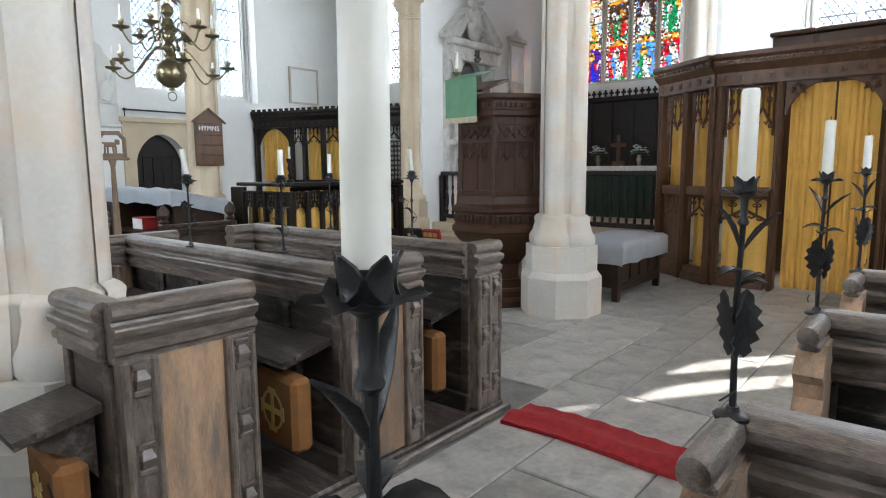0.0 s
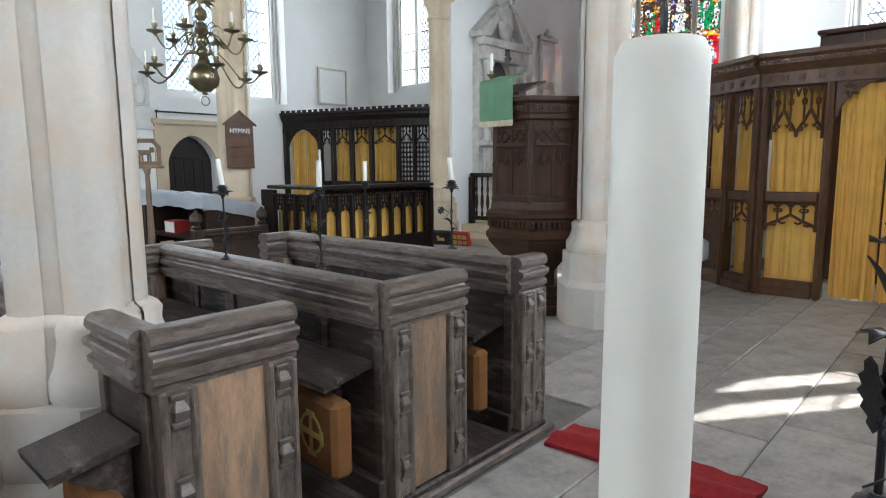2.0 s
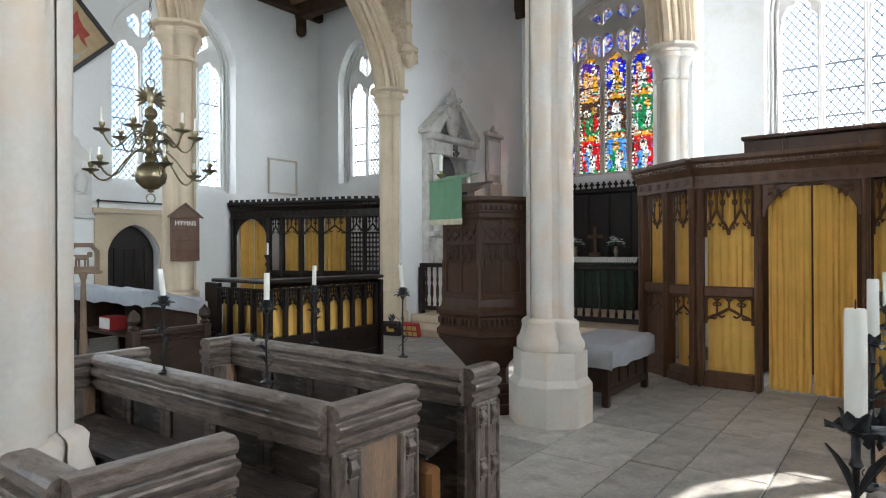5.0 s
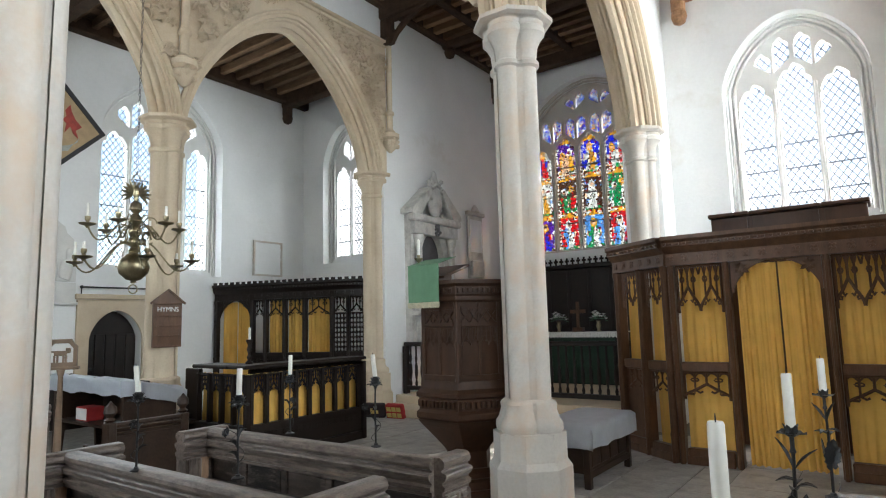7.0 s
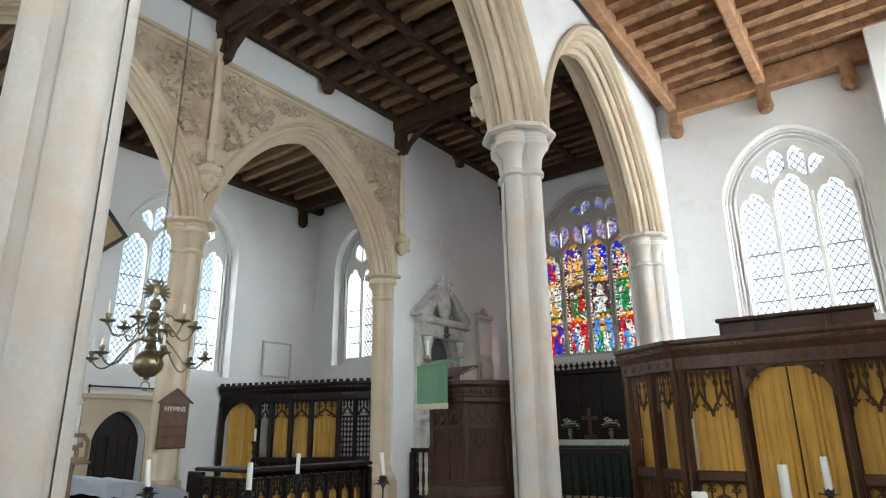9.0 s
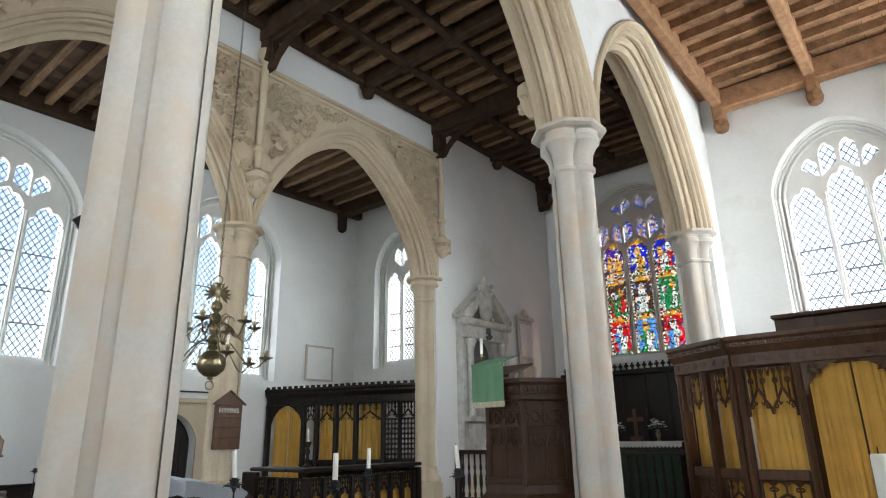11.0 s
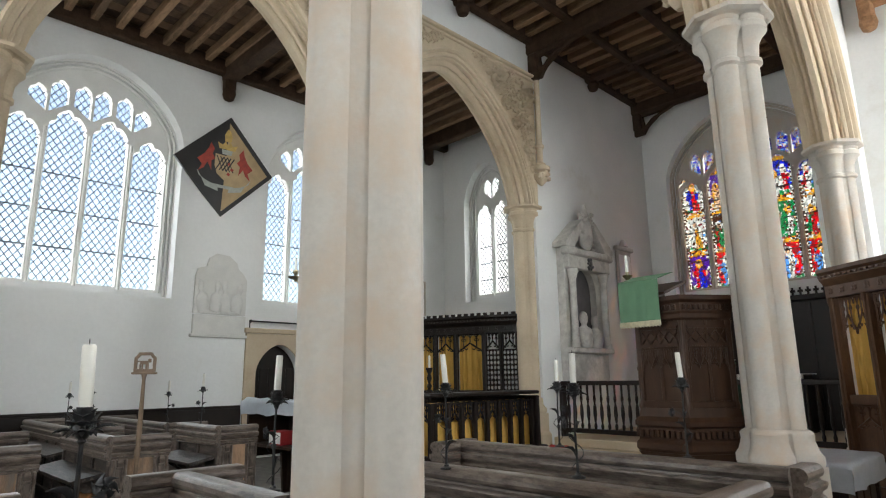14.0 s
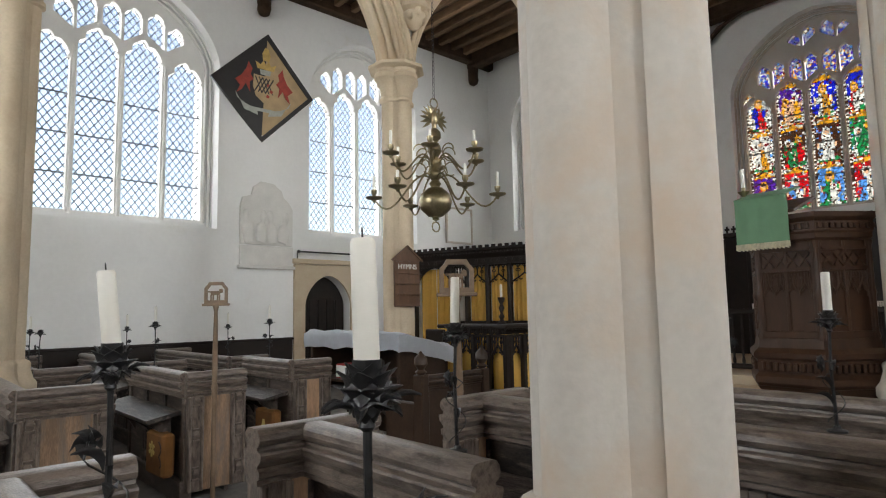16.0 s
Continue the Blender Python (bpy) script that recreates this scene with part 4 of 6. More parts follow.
# ---- cloth ----
def draped(x0, x1, y0, y1, z, drop, seed, slope=0.0, wrinkle=0.012):
    """A sheet laid over a box top with hanging, creased edges."""
    bm = bmesh.new()
    n = 26
    out = 0.02
    grid = []
    for i in range(n + 1):
        row = []
        for j in range(n + 1):
            u, v = -drop + (x1 - x0 + 2 * drop) * i / n, -drop + (y1 - y0 + 2 * drop) * j / n
            du = max(0, -u) + max(0, u - (x1 - x0))
            dv = max(0, -v) + max(0, v - (y1 - y0))
            px = min(max(u, -out), x1 - x0 + out)
            py = min(max(v, -out), y1 - y0 + out)
            h = max(du, dv)
            nz = noise.noise(Vector((u * 4 + seed, v * 4, 0))) * wrinkle
            bulge = noise.noise(Vector((u * 6, v * 6, seed))) * 0.03 * min(1, h / 0.1)
            px += bulge if du else 0
            py += bulge if dv else 0
            row.append(bm.verts.new((x0 + px, y0 + py, z - h * (0.97 if min(du, dv) == 0 else 1.0) + nz + slope * min(max(u, 0), x1 - x0))))
        grid.append(row)
    for i in range(n):
        for j in range(n):
            bm.faces.new((grid[i][j], grid[i + 1][j], grid[i + 1][j + 1], grid[i][j + 1]))
    r = bmesh.ops.solidify(bm, geom=bm.faces[:], thickness=0.004)
    return bm


def chest(x0, x1, y0, y1, h, label):
    top = thing("wooden_chest", label, "chest", at=pose(x0, y0, 0.0))
    w, d = x1 - x0, y1 - y0
    part("body", box(0.03, w - 0.03, 0.03, d - 0.03, 0.14, h - 0.04, 0.006), OLD_OAK, top)
    part("lid", box(-0.02, w + 0.02, -0.02, d + 0.02, h - 0.038, h, 0.008), OLD_OAK, top)
    for a in (0, w - 0.07):
        for b in (0, d - 0.07):
            part("leg", box(a, a + 0.07, b, b + 0.07, 0, h - 0.042, 0.006), OLD_OAK, top)
    for k in range(4):
        part("front_panel", box(0.1 + k * (w - 0.2) / 4, 0.1 + (k + 1) * (w - 0.2) / 4 - 0.04, 0.012, 0.034, 0.2, h - 0.12, 0.008), OLD_OAK, top)
    part("rail", box(0.07, w - 0.07, 0.005, 0.05, 0.1, 0.17, 0.006), OLD_OAK, top)
    return top


chest(5.78, 6.98, 2.86, 3.42, 0.62, "old dark oak chest on legs beside the stone pier")
tagged(new("chest_sheet", mesh_of("chest_sheet", draped(5.75, 7.01, 2.82, 3.46, 0.632, 0.24, 3), SHEET, True, 60)), "pale grey dust sheet draped over the oak chest", "cloth")

# ---- sheeted reading desk in the nave ----
desk = thing("reading_desk", "dark oak reading desk standing by the north pews", "desk", at=pose(3.22, 7.0, 0))
for yd in (0.0, 1.65):
    part("desk_side", prism([(0, 0), (0.08, 0), (0.12, 0.5), (0.48, 0.5), (0.52, 0), (0.6, 0), (0.6, 1.0), (0, 1.14)], [], 0.05, NORTH(yd)), OLD_OAK, desk)
part("desk_top", prism([(-0.04, 1.152), (0.66, 0.99), (0.66, 1.02), (-0.04, 1.182)], [], 1.76, NORTH(-0.03)), OLD_OAK, desk)
part("desk_shelf", box(0.02, 0.56, 0.052, 1.648, 0.62, 0.65), OLD_OAK, desk)
part("desk_front", box(0.56, 0.59, 0.052, 1.648, 0.02, 0.98), OLD_OAK, desk)
tagged(new("desk_sheet", mesh_of("desk_sheet", draped(3.17, 3.89, 6.95, 8.72, 1.20, 0.20, 8, -0.22, 0.035), SHEET, True, 60)), "crumpled pale dust sheet over the reading desk", "cloth")
redbox = thing("red_book", "thick red hymn book on the reading desk shelf", "book", at=pose(3.30, 8.0, 0.651))
part("cover", box(0, 0.2, 0, 0.28, 0, 0.16, 0.008), RED_WOOL, redbox)
part("pages", box(-0.004, 0.19, 0.01, 0.27, 0.015, 0.145), LINEN, redbox)

# ---- clergy bench with finials ----
bench = thing("clergy_bench", "dark oak clergy bench with carved finials", "bench", at=pose(3.2, 5.86, 0, 0, 0, 90))
part("bench_back", box(0, 0.05, 0, 0.62, 0.04, 0.78, 0.008), OLD_OAK, bench)
part("bench_rail", moulded_rail(0.62, 0.025, 0.6), OLD_OAK, bench, m=Matrix.Translation((0.025, 0, 0.78)) @ pose(0, 0, 0, 0, 0, 90))
part("bench_seat", box(0.05, 0.42, 0.02, 0.60, 0.42, 0.46, 0.008), OLD_OAK, bench)
for yb in (-0.03, 0.65):
    part("bench_post", box(-0.03, 0.08, yb - 0.04, yb + 0.04, 0, 0.9, 0.01), OLD_OAK, bench)
    part("finial", lathe([(0.03, 0.9), (0.05, 0.92), (0.025, 0.94), (0.055, 0.98), (0.05, 1.03), (0.02, 1.06), (0.006, 1.08)], 10, 0.025, yb), OLD_OAK, bench, smooth=True)
    part("bench_arm", box(0.082, 0.45, yb - 0.03, yb + 0.03, 0.0, 0.68, 0.01), OLD_OAK, bench)


# ---- churchwarden staves ----
def stave(x, y, label):
    top = thing("carved_stave", label, "staff", "carved staves", at=pose(x, y, 0, 0, 0, -35))
    part("pole", lathe([(0.018, 0), (0.02, 0.2), (0.024, 0.22), (0.018, 0.25), (0.018, 0.78), (0.026, 0.80), (0.02, 0.82), (0.027, 0.85), (0.018, 0.88), (0.022, 1.0), (0.014, 1.42), (0.024, 1.46), (0.014, 1.48)], 10), PEW_LIGHT, top, smooth=True)
    out = [(-0.085, 1.48), (0.085, 1.48), (0.085, 1.60), (0.065, 1.62), (0.05, 1.645), (-0.05, 1.645), (-0.065, 1.62), (-0.085, 1.60)]
    hole = [(-0.065, 1.505), (0.065, 1.505), (0.065, 1.59), (0.04, 1.62), (-0.04, 1.62), (-0.065, 1.59)]
    part("plaque_frame", prism(out, [hole], 0.03, NORTH(-0.015)), PEW_LIGHT, top)
    part("plaque_foot", box(-0.1, 0.1, -0.022, 0.022, 1.462, 1.48, 0.004), PEW_LIGHT, top)
    bm = bmesh.new()
    add_box(bm, -0.04, 0.03, -0.012, 0.0, 1.545, 1.575, None, 0.005)
    for xx in (-0.036, -0.02, 0.012, 0.026):
        add_box(bm, xx - 0.005, xx + 0.005, -0.012, 0.0, 1.498, 1.547)
    add_box(bm, 0.022, 0.05, -0.012, 0.0, 1.56, 1.592, None, 0.005)
    add_box(bm, -0.058, -0.036, -0.01, 0.0, 1.565, 1.575)
    part("carved_beast", bm, PEW_LIGHT, top, "carved beast in relief")
    return top


PEW_LIGHT = material("light_oak", (0.18, 0.12, 0.075), 0.5, scale=8, spread=0.3, bump=0.2, fine=60)
stave(1.314, 6.845, "turned light oak stave with a carved plaque by a pew end")
stave(1.527, 4.39, "turned oak stave with a carved plaque beside a pew")


# ---- curtained oak screens ----
def curtain_mesh(x0, x1, z0, z1, folds, amp=0.025, y=0.0, seed=0):
    """A hanging curtain in local x, z with folds; two faces, closed round."""
    bm = bmesh.new()
    n = max(12, folds * 8)
    rings = []
    levels = 7
    for k in range(levels + 1):
        z = z1 + (z0 - z1) * k / levels
        a = amp * (0.45 + 0.55 * k / levels)
        front = []
        for i in range(n + 1):
            u = i / n
            ph = u * folds * math.tau + 0.9 * math.sin(u * 9 + seed) + 0.25 * math.sin(k * 0.8 + u * 20)
            front.append((x0 + (x1 - x0) * u, y + a * math.sin(ph) + 0.4 * a * math.sin(2.3 * ph + seed), z + 0.004 * math.sin(ph)))
        rings.append(front + [(p[0], p[1] + 0.006, p[2]) for p in reversed(front)])
    add_loft(bm, rings)
    return bm


def tracery_head(x0, x1, z0, z1, lights, depth, foot=0.0):
    """Open ribbed tracery: a cusped ogee arch to each light with mullions and small pointed arches above."""
    bm = bmesh.new()
    w = (x1 - x0) / lights
    d = z1 - z0
    r = min(0.013, w * 0.07)
    y = depth / 2

    def rib(pts, k=1.0):
        add_tube(bm, [(p[0], y, p[1]) for p in pts], r * k, 4)
    for i in range(lights):
        a, b = x0 + i * w, x0 + (i + 1) * w
        c = (a + b) / 2
        for s, e in ((1, a), (-1, b)):
            og = [(e + s * (w / 2) * u, z0 + d * (0.42 * (u ** 0.55 if u < 0.5 else 0.5 ** 0.55 + (u - 0.5) * 1.15))) for u in (0, 0.06, 0.15, 0.3, 0.5, 0.7, 0.85, 1.0)]
            rib(og, 1.25)
            cz, cx = og[4][1], og[4][0]
            rib([(cx + s * 0.0, cz), (cx + s * w * 0.10, cz - d * 0.10), (cx + s * w * 0.16, cz - d * 0.04)], 0.9)
            rib([(og[2][0], og[2][1]), (og[2][0] + s * w * 0.14, og[2][1] - d * 0.02), (og[2][0] + s * w * 0.16, og[2][1] + d * 0.05)], 0.9)
            q = e + s * w / 4
            rib([(q, z0 + d * 0.33), (q, z1)], 0.9)
        rib([(c, z0 + d * 0.5), (c, z1)], 1.1)
        for k in range(4):
            e0, e1 = a + k * w / 4, a + (k + 1) * w / 4
            rib([(e0, z1 - d * 0.22), ((e0 * 3 + e1) / 4, z1 - d * 0.10), ((e0 + e1) / 2, z1 - d * 0.03), ((e0 + 3 * e1) / 4, z1 - d * 0.10), (e1, z1 - d * 0.22)], 0.8)
        for k in (0.25, 0.75):
            rib([(a + w * k + w * 0.09 * math.cos(q), z1 - d * 0.32 + d * 0.06 * math.sin(q)) for q in np.linspace(0, math.tau, 9)], 0.7)
    for x in (x0 + r, x1 - r):
        rib([(x, z0 - 0.02), (x, z1)], 1.2)
    rib([(x0, z1 - r), (x1, z1 - r)], 1.3)
    return bm


def screen_bay(top, x0, x1, rail, zt, lights, mat, low_lights=1, closed_low=False, seed=0, sill=0.18, curtain=True, head=0.5, lattice=False):
    """One bay of a screen in local x, z: lower panel, transom, tracery above, curtain behind."""
    part("transom", box(x0, x1, -0.05, 0.05, rail - 0.06, rail + 0.05, 0.012), mat, top)
    part("sill", box(x0, x1, -0.06, 0.05, 0.0, sill, 0.015), mat, top)
    part("base_mould", box(x0, x1, -0.085, -0.061, 0.0, sill * 0.55, 0.01), mat, top)
    hb = tracery_head(x0, x1, zt - head, zt, lights, 0.04)
    part("tracery", hb, mat, top, "carved cusped oak tracery", m=Matrix.Translation((0, -0.02, 0)))
    if lattice:
        bm = bmesh.new()
        nx, nz = 4, 8
        cw, ch = (x1 - x0) / nx, (zt - head - rail - 0.05) / nz
        holes = []
        for i in range(nx):
            for j in range(nz):
                cx, cz = x0 + (i + 0.5) * cw, rail + 0.05 + (j + 0.5) * ch
                holes.append([(cx + 0.40 * cw * math.cos(q), cz + 0.40 * ch * math.sin(q)) for q in np.arange(0, 6.28, math.pi / 4)])
        add_prism(bm, [(x0, rail + 0.05), (x1, rail + 0.05), (x1, zt - head + 0.02), (x0, zt - head + 0.02)], holes, 0.03, NORTH(-0.015))
        part("lattice", bm, mat, top, "pierced oak lattice")
    lw = tracery_head(x0, x1, rail - 0.06 - 0.30, rail - 0.06, low_lights, 0.04)
    part("low_tracery", lw, mat, top, m=Matrix.Translation((0, -0.02, 0)))
    if curtain:
        part("curtain", curtain_mesh(x0 + 0.01, x1 - 0.01, rail + 0.03, zt - 0.03, max(2, round((x1 - x0) / 0.11)), 0.018, 0.08, seed), CURTAIN, top, "mustard yellow curtain", smooth=True, angle=80)
    if not closed_low:
        part("low_curtain", curtain_mesh(x0 + 0.01, x1 - 0.01, sill - 0.02, rail - 0.07, max(2, round((x1 - x0) / 0.13)), 0.016, 0.08, seed + 2), CURTAIN, top, "mustard yellow curtain", smooth=True, angle=80)
    else:
        bm = bmesh.new()
        add_box(bm, x0, x1, 0.0, 0.02, sill, rail - 0.06)
        part("low_panel", bm, mat, top)


def screen_post(top, x, zt, mat, w=0.036):
    part("post", box(x - w, x + w, -0.075, 0.07, 0.0, zt, 0.014), mat, top)
    bm = bmesh.new()
    add_lathe(bm, [(0.022, 0.0), (0.022, 0.3), (0.03, 0.32), (0.02, 0.36), (0.02, zt * 0.45), (0.03, zt * 0.46), (0.018, zt * 0.48), (0.018, zt - 0.1), (0.03, zt - 0.05), (0.03, zt)], x, -0.08, 8)
    part("buttress_shaft", bm, mat, top, smooth=True)


def cornice(top, x0, x1, zt, mat, crest=True, teeth=0.0):
    bm = bmesh.new()
    prof = [(-0.02, 0), (0.02, 0), (0.02, 0.14), (0.09, 0.22), (0.09, 0.27), (0.12, 0.30), (0.12, 0.345), (-0.02, 0.345)]
    add_loft(bm, [[(x, -0.06 - a, zt + b) for a, b in prof] for x in (x0, x1)])
    part("cornice", bm, mat, top, "moulded oak cornice")
    part("cornice_back", box(x0, x1, -0.04, 0.1, zt, zt + 0.3, 0.01), mat, top)
    bm = bmesh.new()
    n = int((x1 - x0) / 0.075)
    for i in range(n):
        c = x0 + (i + 0.5) * (x1 - x0) / n
        add_box(bm, c - 0.022, c + 0.022, -0.176, -0.10, zt + 0.235, zt + 0.262, None, 0.004)
    part("dentil", bm, mat, top)
    bm = bmesh.new()
    spots = []
    n = int((x1 - x0) / 0.16)
    for i in range(n):
        c = x0 + (i + 0.5) * (x1 - x0) / n
        spots.append(Matrix.Translation((c, -0.082, zt + 0.08)))
    for k in range(4):
        add_box(bm, -0.016, 0.016, -0.014, 0.0, 0.006, 0.042, Matrix.Rotation(k * math.pi / 2 + math.pi / 4, 4, "Y"), 0.004)
    part_copies("rosette", bm, mat, top, spots)
    if teeth:
        n = int((x1 - x0) / 0.14)
        part_copies("battlement", box(-0.045, 0.045, -0.17, -0.14, 0.0, teeth, 0.006), mat, top, [Matrix.Translation((x0 + (i + 0.5) * (x1 - x0) / n, 0, zt + 0.346)) for i in range(n)])


def door_arch(top, x0, x1, z, zt, mat, seed=0):
    """An arched doorway hung with two curtains."""
    rise = 0.36
    head = arch(x0 + 0.02, x1 - 0.02, 0, z, rise, 8)[1:-1]
    pts = [(x0, zt), (x0, z)] + list(reversed(head)) + [(x1, z), (x1, zt)]
    part("arch_head", prism(pts, [], 0.06, NORTH(-0.03)), mat, top, "arched oak door head with carved spandrels")
    for s, cx in ((1, x0 + 0.12), (-1, x1 - 0.12)):
        bm = bmesh.new()
        for k in range(6):
            m = Matrix.Translation((cx, -0.03, zt - 0.09)) @ Matrix.Rotation(k * 1.05, 4, "Y")
            leaf(bm, m @ Matrix.Rotation(radians(90), 4, "X"), 0.09, 0.05, 0.02)
        part("spandrel_leaf", bm, mat, top)
    for a, b, k in ((x0 + 0.04, (x0 + x1) / 2 + 0.0, 0), ((x0 + x1) / 2 + 0.02, x1 - 0.04, 1)):
        part("door_curtain", curtain_mesh(a, b, 0.03, zt - 0.03, 5, 0.03, 0.09, seed + k * 3), CURTAIN, top, "long mustard yellow door curtain", smooth=True, angle=80)


H_SCR = 2.30
RAIL = 1.11
south = thing("parclose_screen", "carved brown oak parclose screen with mustard curtains on the flagstones", "screen", "oak screens", at=Matrix.Translation((7.45, 2.40, 0)) @ pose(0, 0, 0, 0, 0, -90))
# local x runs south along the front
xs = (0.0, 0.615, 1.60, 2.2, 2.8, 3.4, 3.88)
for i, (a, b) in enumerate(zip(xs, xs[1:])):
    if i == 1:
        door_arch(south, a + 0.045, b - 0.045, 1.95, H_SCR, OAK, 4)
    else:
        screen_bay(south, a + 0.05, b - 0.05, RAIL, H_SCR, 2 if i in (0, 2) else 2, OAK, 1, seed=i, head=0.55)
for x in xs:
    screen_post(south, x, H_SCR, OAK)
cornice(south, -0.06, 3.9, H_SCR, OAK)
canted = thing("parclose_screen", "canted bay of the carved oak screen with mustard curtains", "screen", "oak screens", at=Matrix.Translation((8.0, 3.24, 0)) @ pose(0, 0, 0, 0, 0, math.degrees(math.atan2(2.43 - 3.24, 7.42 - 8.0))))
ln = math.hypot(0.58, 0.81)
for k in (0, 1):
    screen_bay(canted, 0.05 + k * ln / 2, (k + 1) * ln / 2 - 0.03, RAIL, H_SCR, 2, OAK, 1, closed_low=k == 0, seed=11 + k, head=0.45)
for x in (0.0, ln / 2, ln - 0.02):
    screen_post(canted, x, H_SCR, OAK, 0.035)
cornice(canted, -0.05, ln + 0.02, H_SCR, OAK)

organ = thing("organ_case", "plain brown wooden organ case top behind the oak screen", "organ", at=pose(8.56, 0.38, 0.05))
part("case", box(0.03, 1.2, 0.03, 1.72, 0.0, 2.93, 0.01), OAK_RED, organ)
for a, b in ((0.0, 0.48), (0.5, 1.28), (1.3, 1.78)):
    part("case_panel", box(0.0, 0.029, a + 0.02, b - 0.02, 2.4, 2.92, 0.006), OAK_RED, organ)
    part("case_cornice", box(-0.05, 0.5, a - 0.01, b + 0.01, 2.932, 2.985, 0.012), OAK_RED, organ)

# north screen, a little askew
ax, ay, bx, by = 7.88, 12.32, 8.76, 9.62
ang = math.degrees(math.atan2(by - ay, bx - ax))
nlen = math.hypot(bx - ax, by - ay)
nscr = thing("parclose_screen", "dark oak chapel screen with battlements and mustard curtains", "screen", "oak screens", at=Matrix.Translation((ax, ay, 0)) @ pose(0, 0, 0, 0, 0, ang))
cuts = (0.0, 0.92, 1.25, 1.72, 2.20, nlen)
for i, (a, b) in enumerate(zip(cuts, cuts[1:])):
    if i == 0:
        door_arch(nscr, a + 0.05, b - 0.04, 1.93, 2.30, OAK_BLACK, 7)
    else:
        screen_bay(nscr, a + 0.035, b - 0.035, 1.12, 2.30, 1, OAK_BLACK, 2, closed_low=True, seed=20 + i, head=0.4, curtain=i > 1)
for x in cuts:
    screen_post(nscr, x, 2.30, OAK_BLACK, 0.035)
cornice(nscr, -0.02, nlen + 0.03, 2.30, OAK_BLACK, teeth=0.05)
clen = math.hypot(9.07 - bx, 9.0 - by)
ncant = thing("parclose_screen", "dark oak screen return with pierced lattice", "screen", "oak screens", at=Matrix.Translation((bx, by, 0)) @ pose(0, 0, 0, 0, 0, math.degrees(math.atan2(9.0 - by, 9.07 - bx))))
for k in (0, 1):
    screen_bay(ncant, 0.03 + k * clen / 2, (k + 1) * clen / 2 - 0.03, 1.12, 2.30, 1, OAK_BLACK, 1, closed_low=True, seed=30 + k, head=0.35, curtain=False, lattice=True)
for x in (clen / 2, clen):
    screen_post(ncant, x, 2.30, OAK_BLACK, 0.03)
cornice(ncant, 0.0, clen + 0.03, 2.30, OAK_BLACK, teeth=0.05)


# ---- curtained stall front in the nave ----
def stall_face(top, x0, x1, m, n, seed):
    h = 1.2
    w = (x1 - x0) / n
    for i in range(n + 1):
        ob = part("mullion", box(x0 + i * w - 0.028, x0 + i * w + 0.028, -0.04, 0.03, 0.10, h - 0.1, 0.008), OAK_BLACK, top)
        ob.matrix_basis = m
    for i in range(n):
        ob = part("tracery", tracery_head(x0 + i * w + 0.03, x0 + (i + 1) * w - 0.03, h - 0.36, h - 0.1, 1, 0.04), OAK_BLACK, top, "carved cusped oak tracery")
        ob.matrix_basis = m @ Matrix.Translation((0, -0.02, 0))
    ob = part("curtain", curtain_mesh(x0, x1, 0.44, h - 0.1, n * 2, 0.014, 0.06, seed), CURTAIN, top, "mustard yellow cloth lining", smooth=True, angle=80)
    ob.matrix_basis = m
    ob = part("lower_rail", box(x0 - 0.03, x1 + 0.03, -0.045, 0.05, 0.12, 0.47, 0.01), OAK_BLACK, top)
    ob.matrix_basis = m
    bm = bmesh.new()
    for q in range(4):
        add_box(bm, -0.014, 0.014, -0.014, 0.0, 0.006, 0.045, Matrix.Rotation(q * math.pi / 2 + 0.78, 4, "Y"), 0.005)
    k = int((x1 - x0) / 0.11)
    part_copies("quatrefoil", bm, OAK_BLACK, top, [m @ Matrix.Translation((x0 + (i + 0.5) * (x1 - x0) / k, -0.046, 0.34)) for i in range(k)])
    ob = part("plinth", box(x0 - 0.03, x1 + 0.03, -0.07, 0.05, 0.0, 0.118, 0.012), OAK_BLACK, top)
    ob.matrix_basis = m


stall = thing("choir_stall", "black oak choir stall front with tracery and mustard cloth", "stall", at=pose(0, 0, 0))
SX0, SX1, SY0, SY1 = 4.74, 6.78, 6.95, 8.05
stall_face(stall, 0.05, SX1 - SX0 - 0.05, Matrix.Translation((SX0, SY0, 0)), 8, 40)
stall_face(stall, 0.05, SY1 - SY0, Matrix.Translation((SX0, SY1, 0)) @ pose(0, 0, 0, 0, 0, -90), 4, 44)
bm = bmesh.new()
add_box(bm, SX0 - 0.09, SX1 + 0.07, SY0 - 0.08, SY0 + 0.30, 1.172, 1.22, None, 0.014)
add_box(bm, SX0 - 0.09, SX0 + 0.30, SY0 + 0.305, SY1, 1.172, 1.22, None, 0.014)
part("desk_top", bm, OAK_BLACK, stall, "dark sloping book desk")
part("end_post", box(SX1 - 0.02, SX1 + 0.05, SY0 - 0.09, SY0 + 0.3, 0.0, 1.15, 0.012), OAK_BLACK, stall)
part("inner_back", box(SX0 + 0.12, SX1 - 0.03, SY0 + 0.12, SY0 + 0.15, 0.0, 1.15), OAK_BLACK, stall)
wing = thing("stall_seat", "black oak stall seat behind the curtained desk", "stall", at=pose(4.05, 8.1, 0))
part("side", box(0, 0.06, 0, 0.35, 0, 1.05, 0.012), OAK_BLACK, wing)
part("seat", box(0.06, 0.75, 0.0, 0.35, 0.42, 0.47, 0.01), OAK_BLACK, wing)
part("side", box(0.75, 0.81, 0, 0.35, 0, 1.15, 0.012), OAK_BLACK, wing)
turned = thing("turned_candlestick", "turned dark wooden candlestick with a candle on the stall desk", "candlestick", at=pose(4.95, 7.2, 1.22))
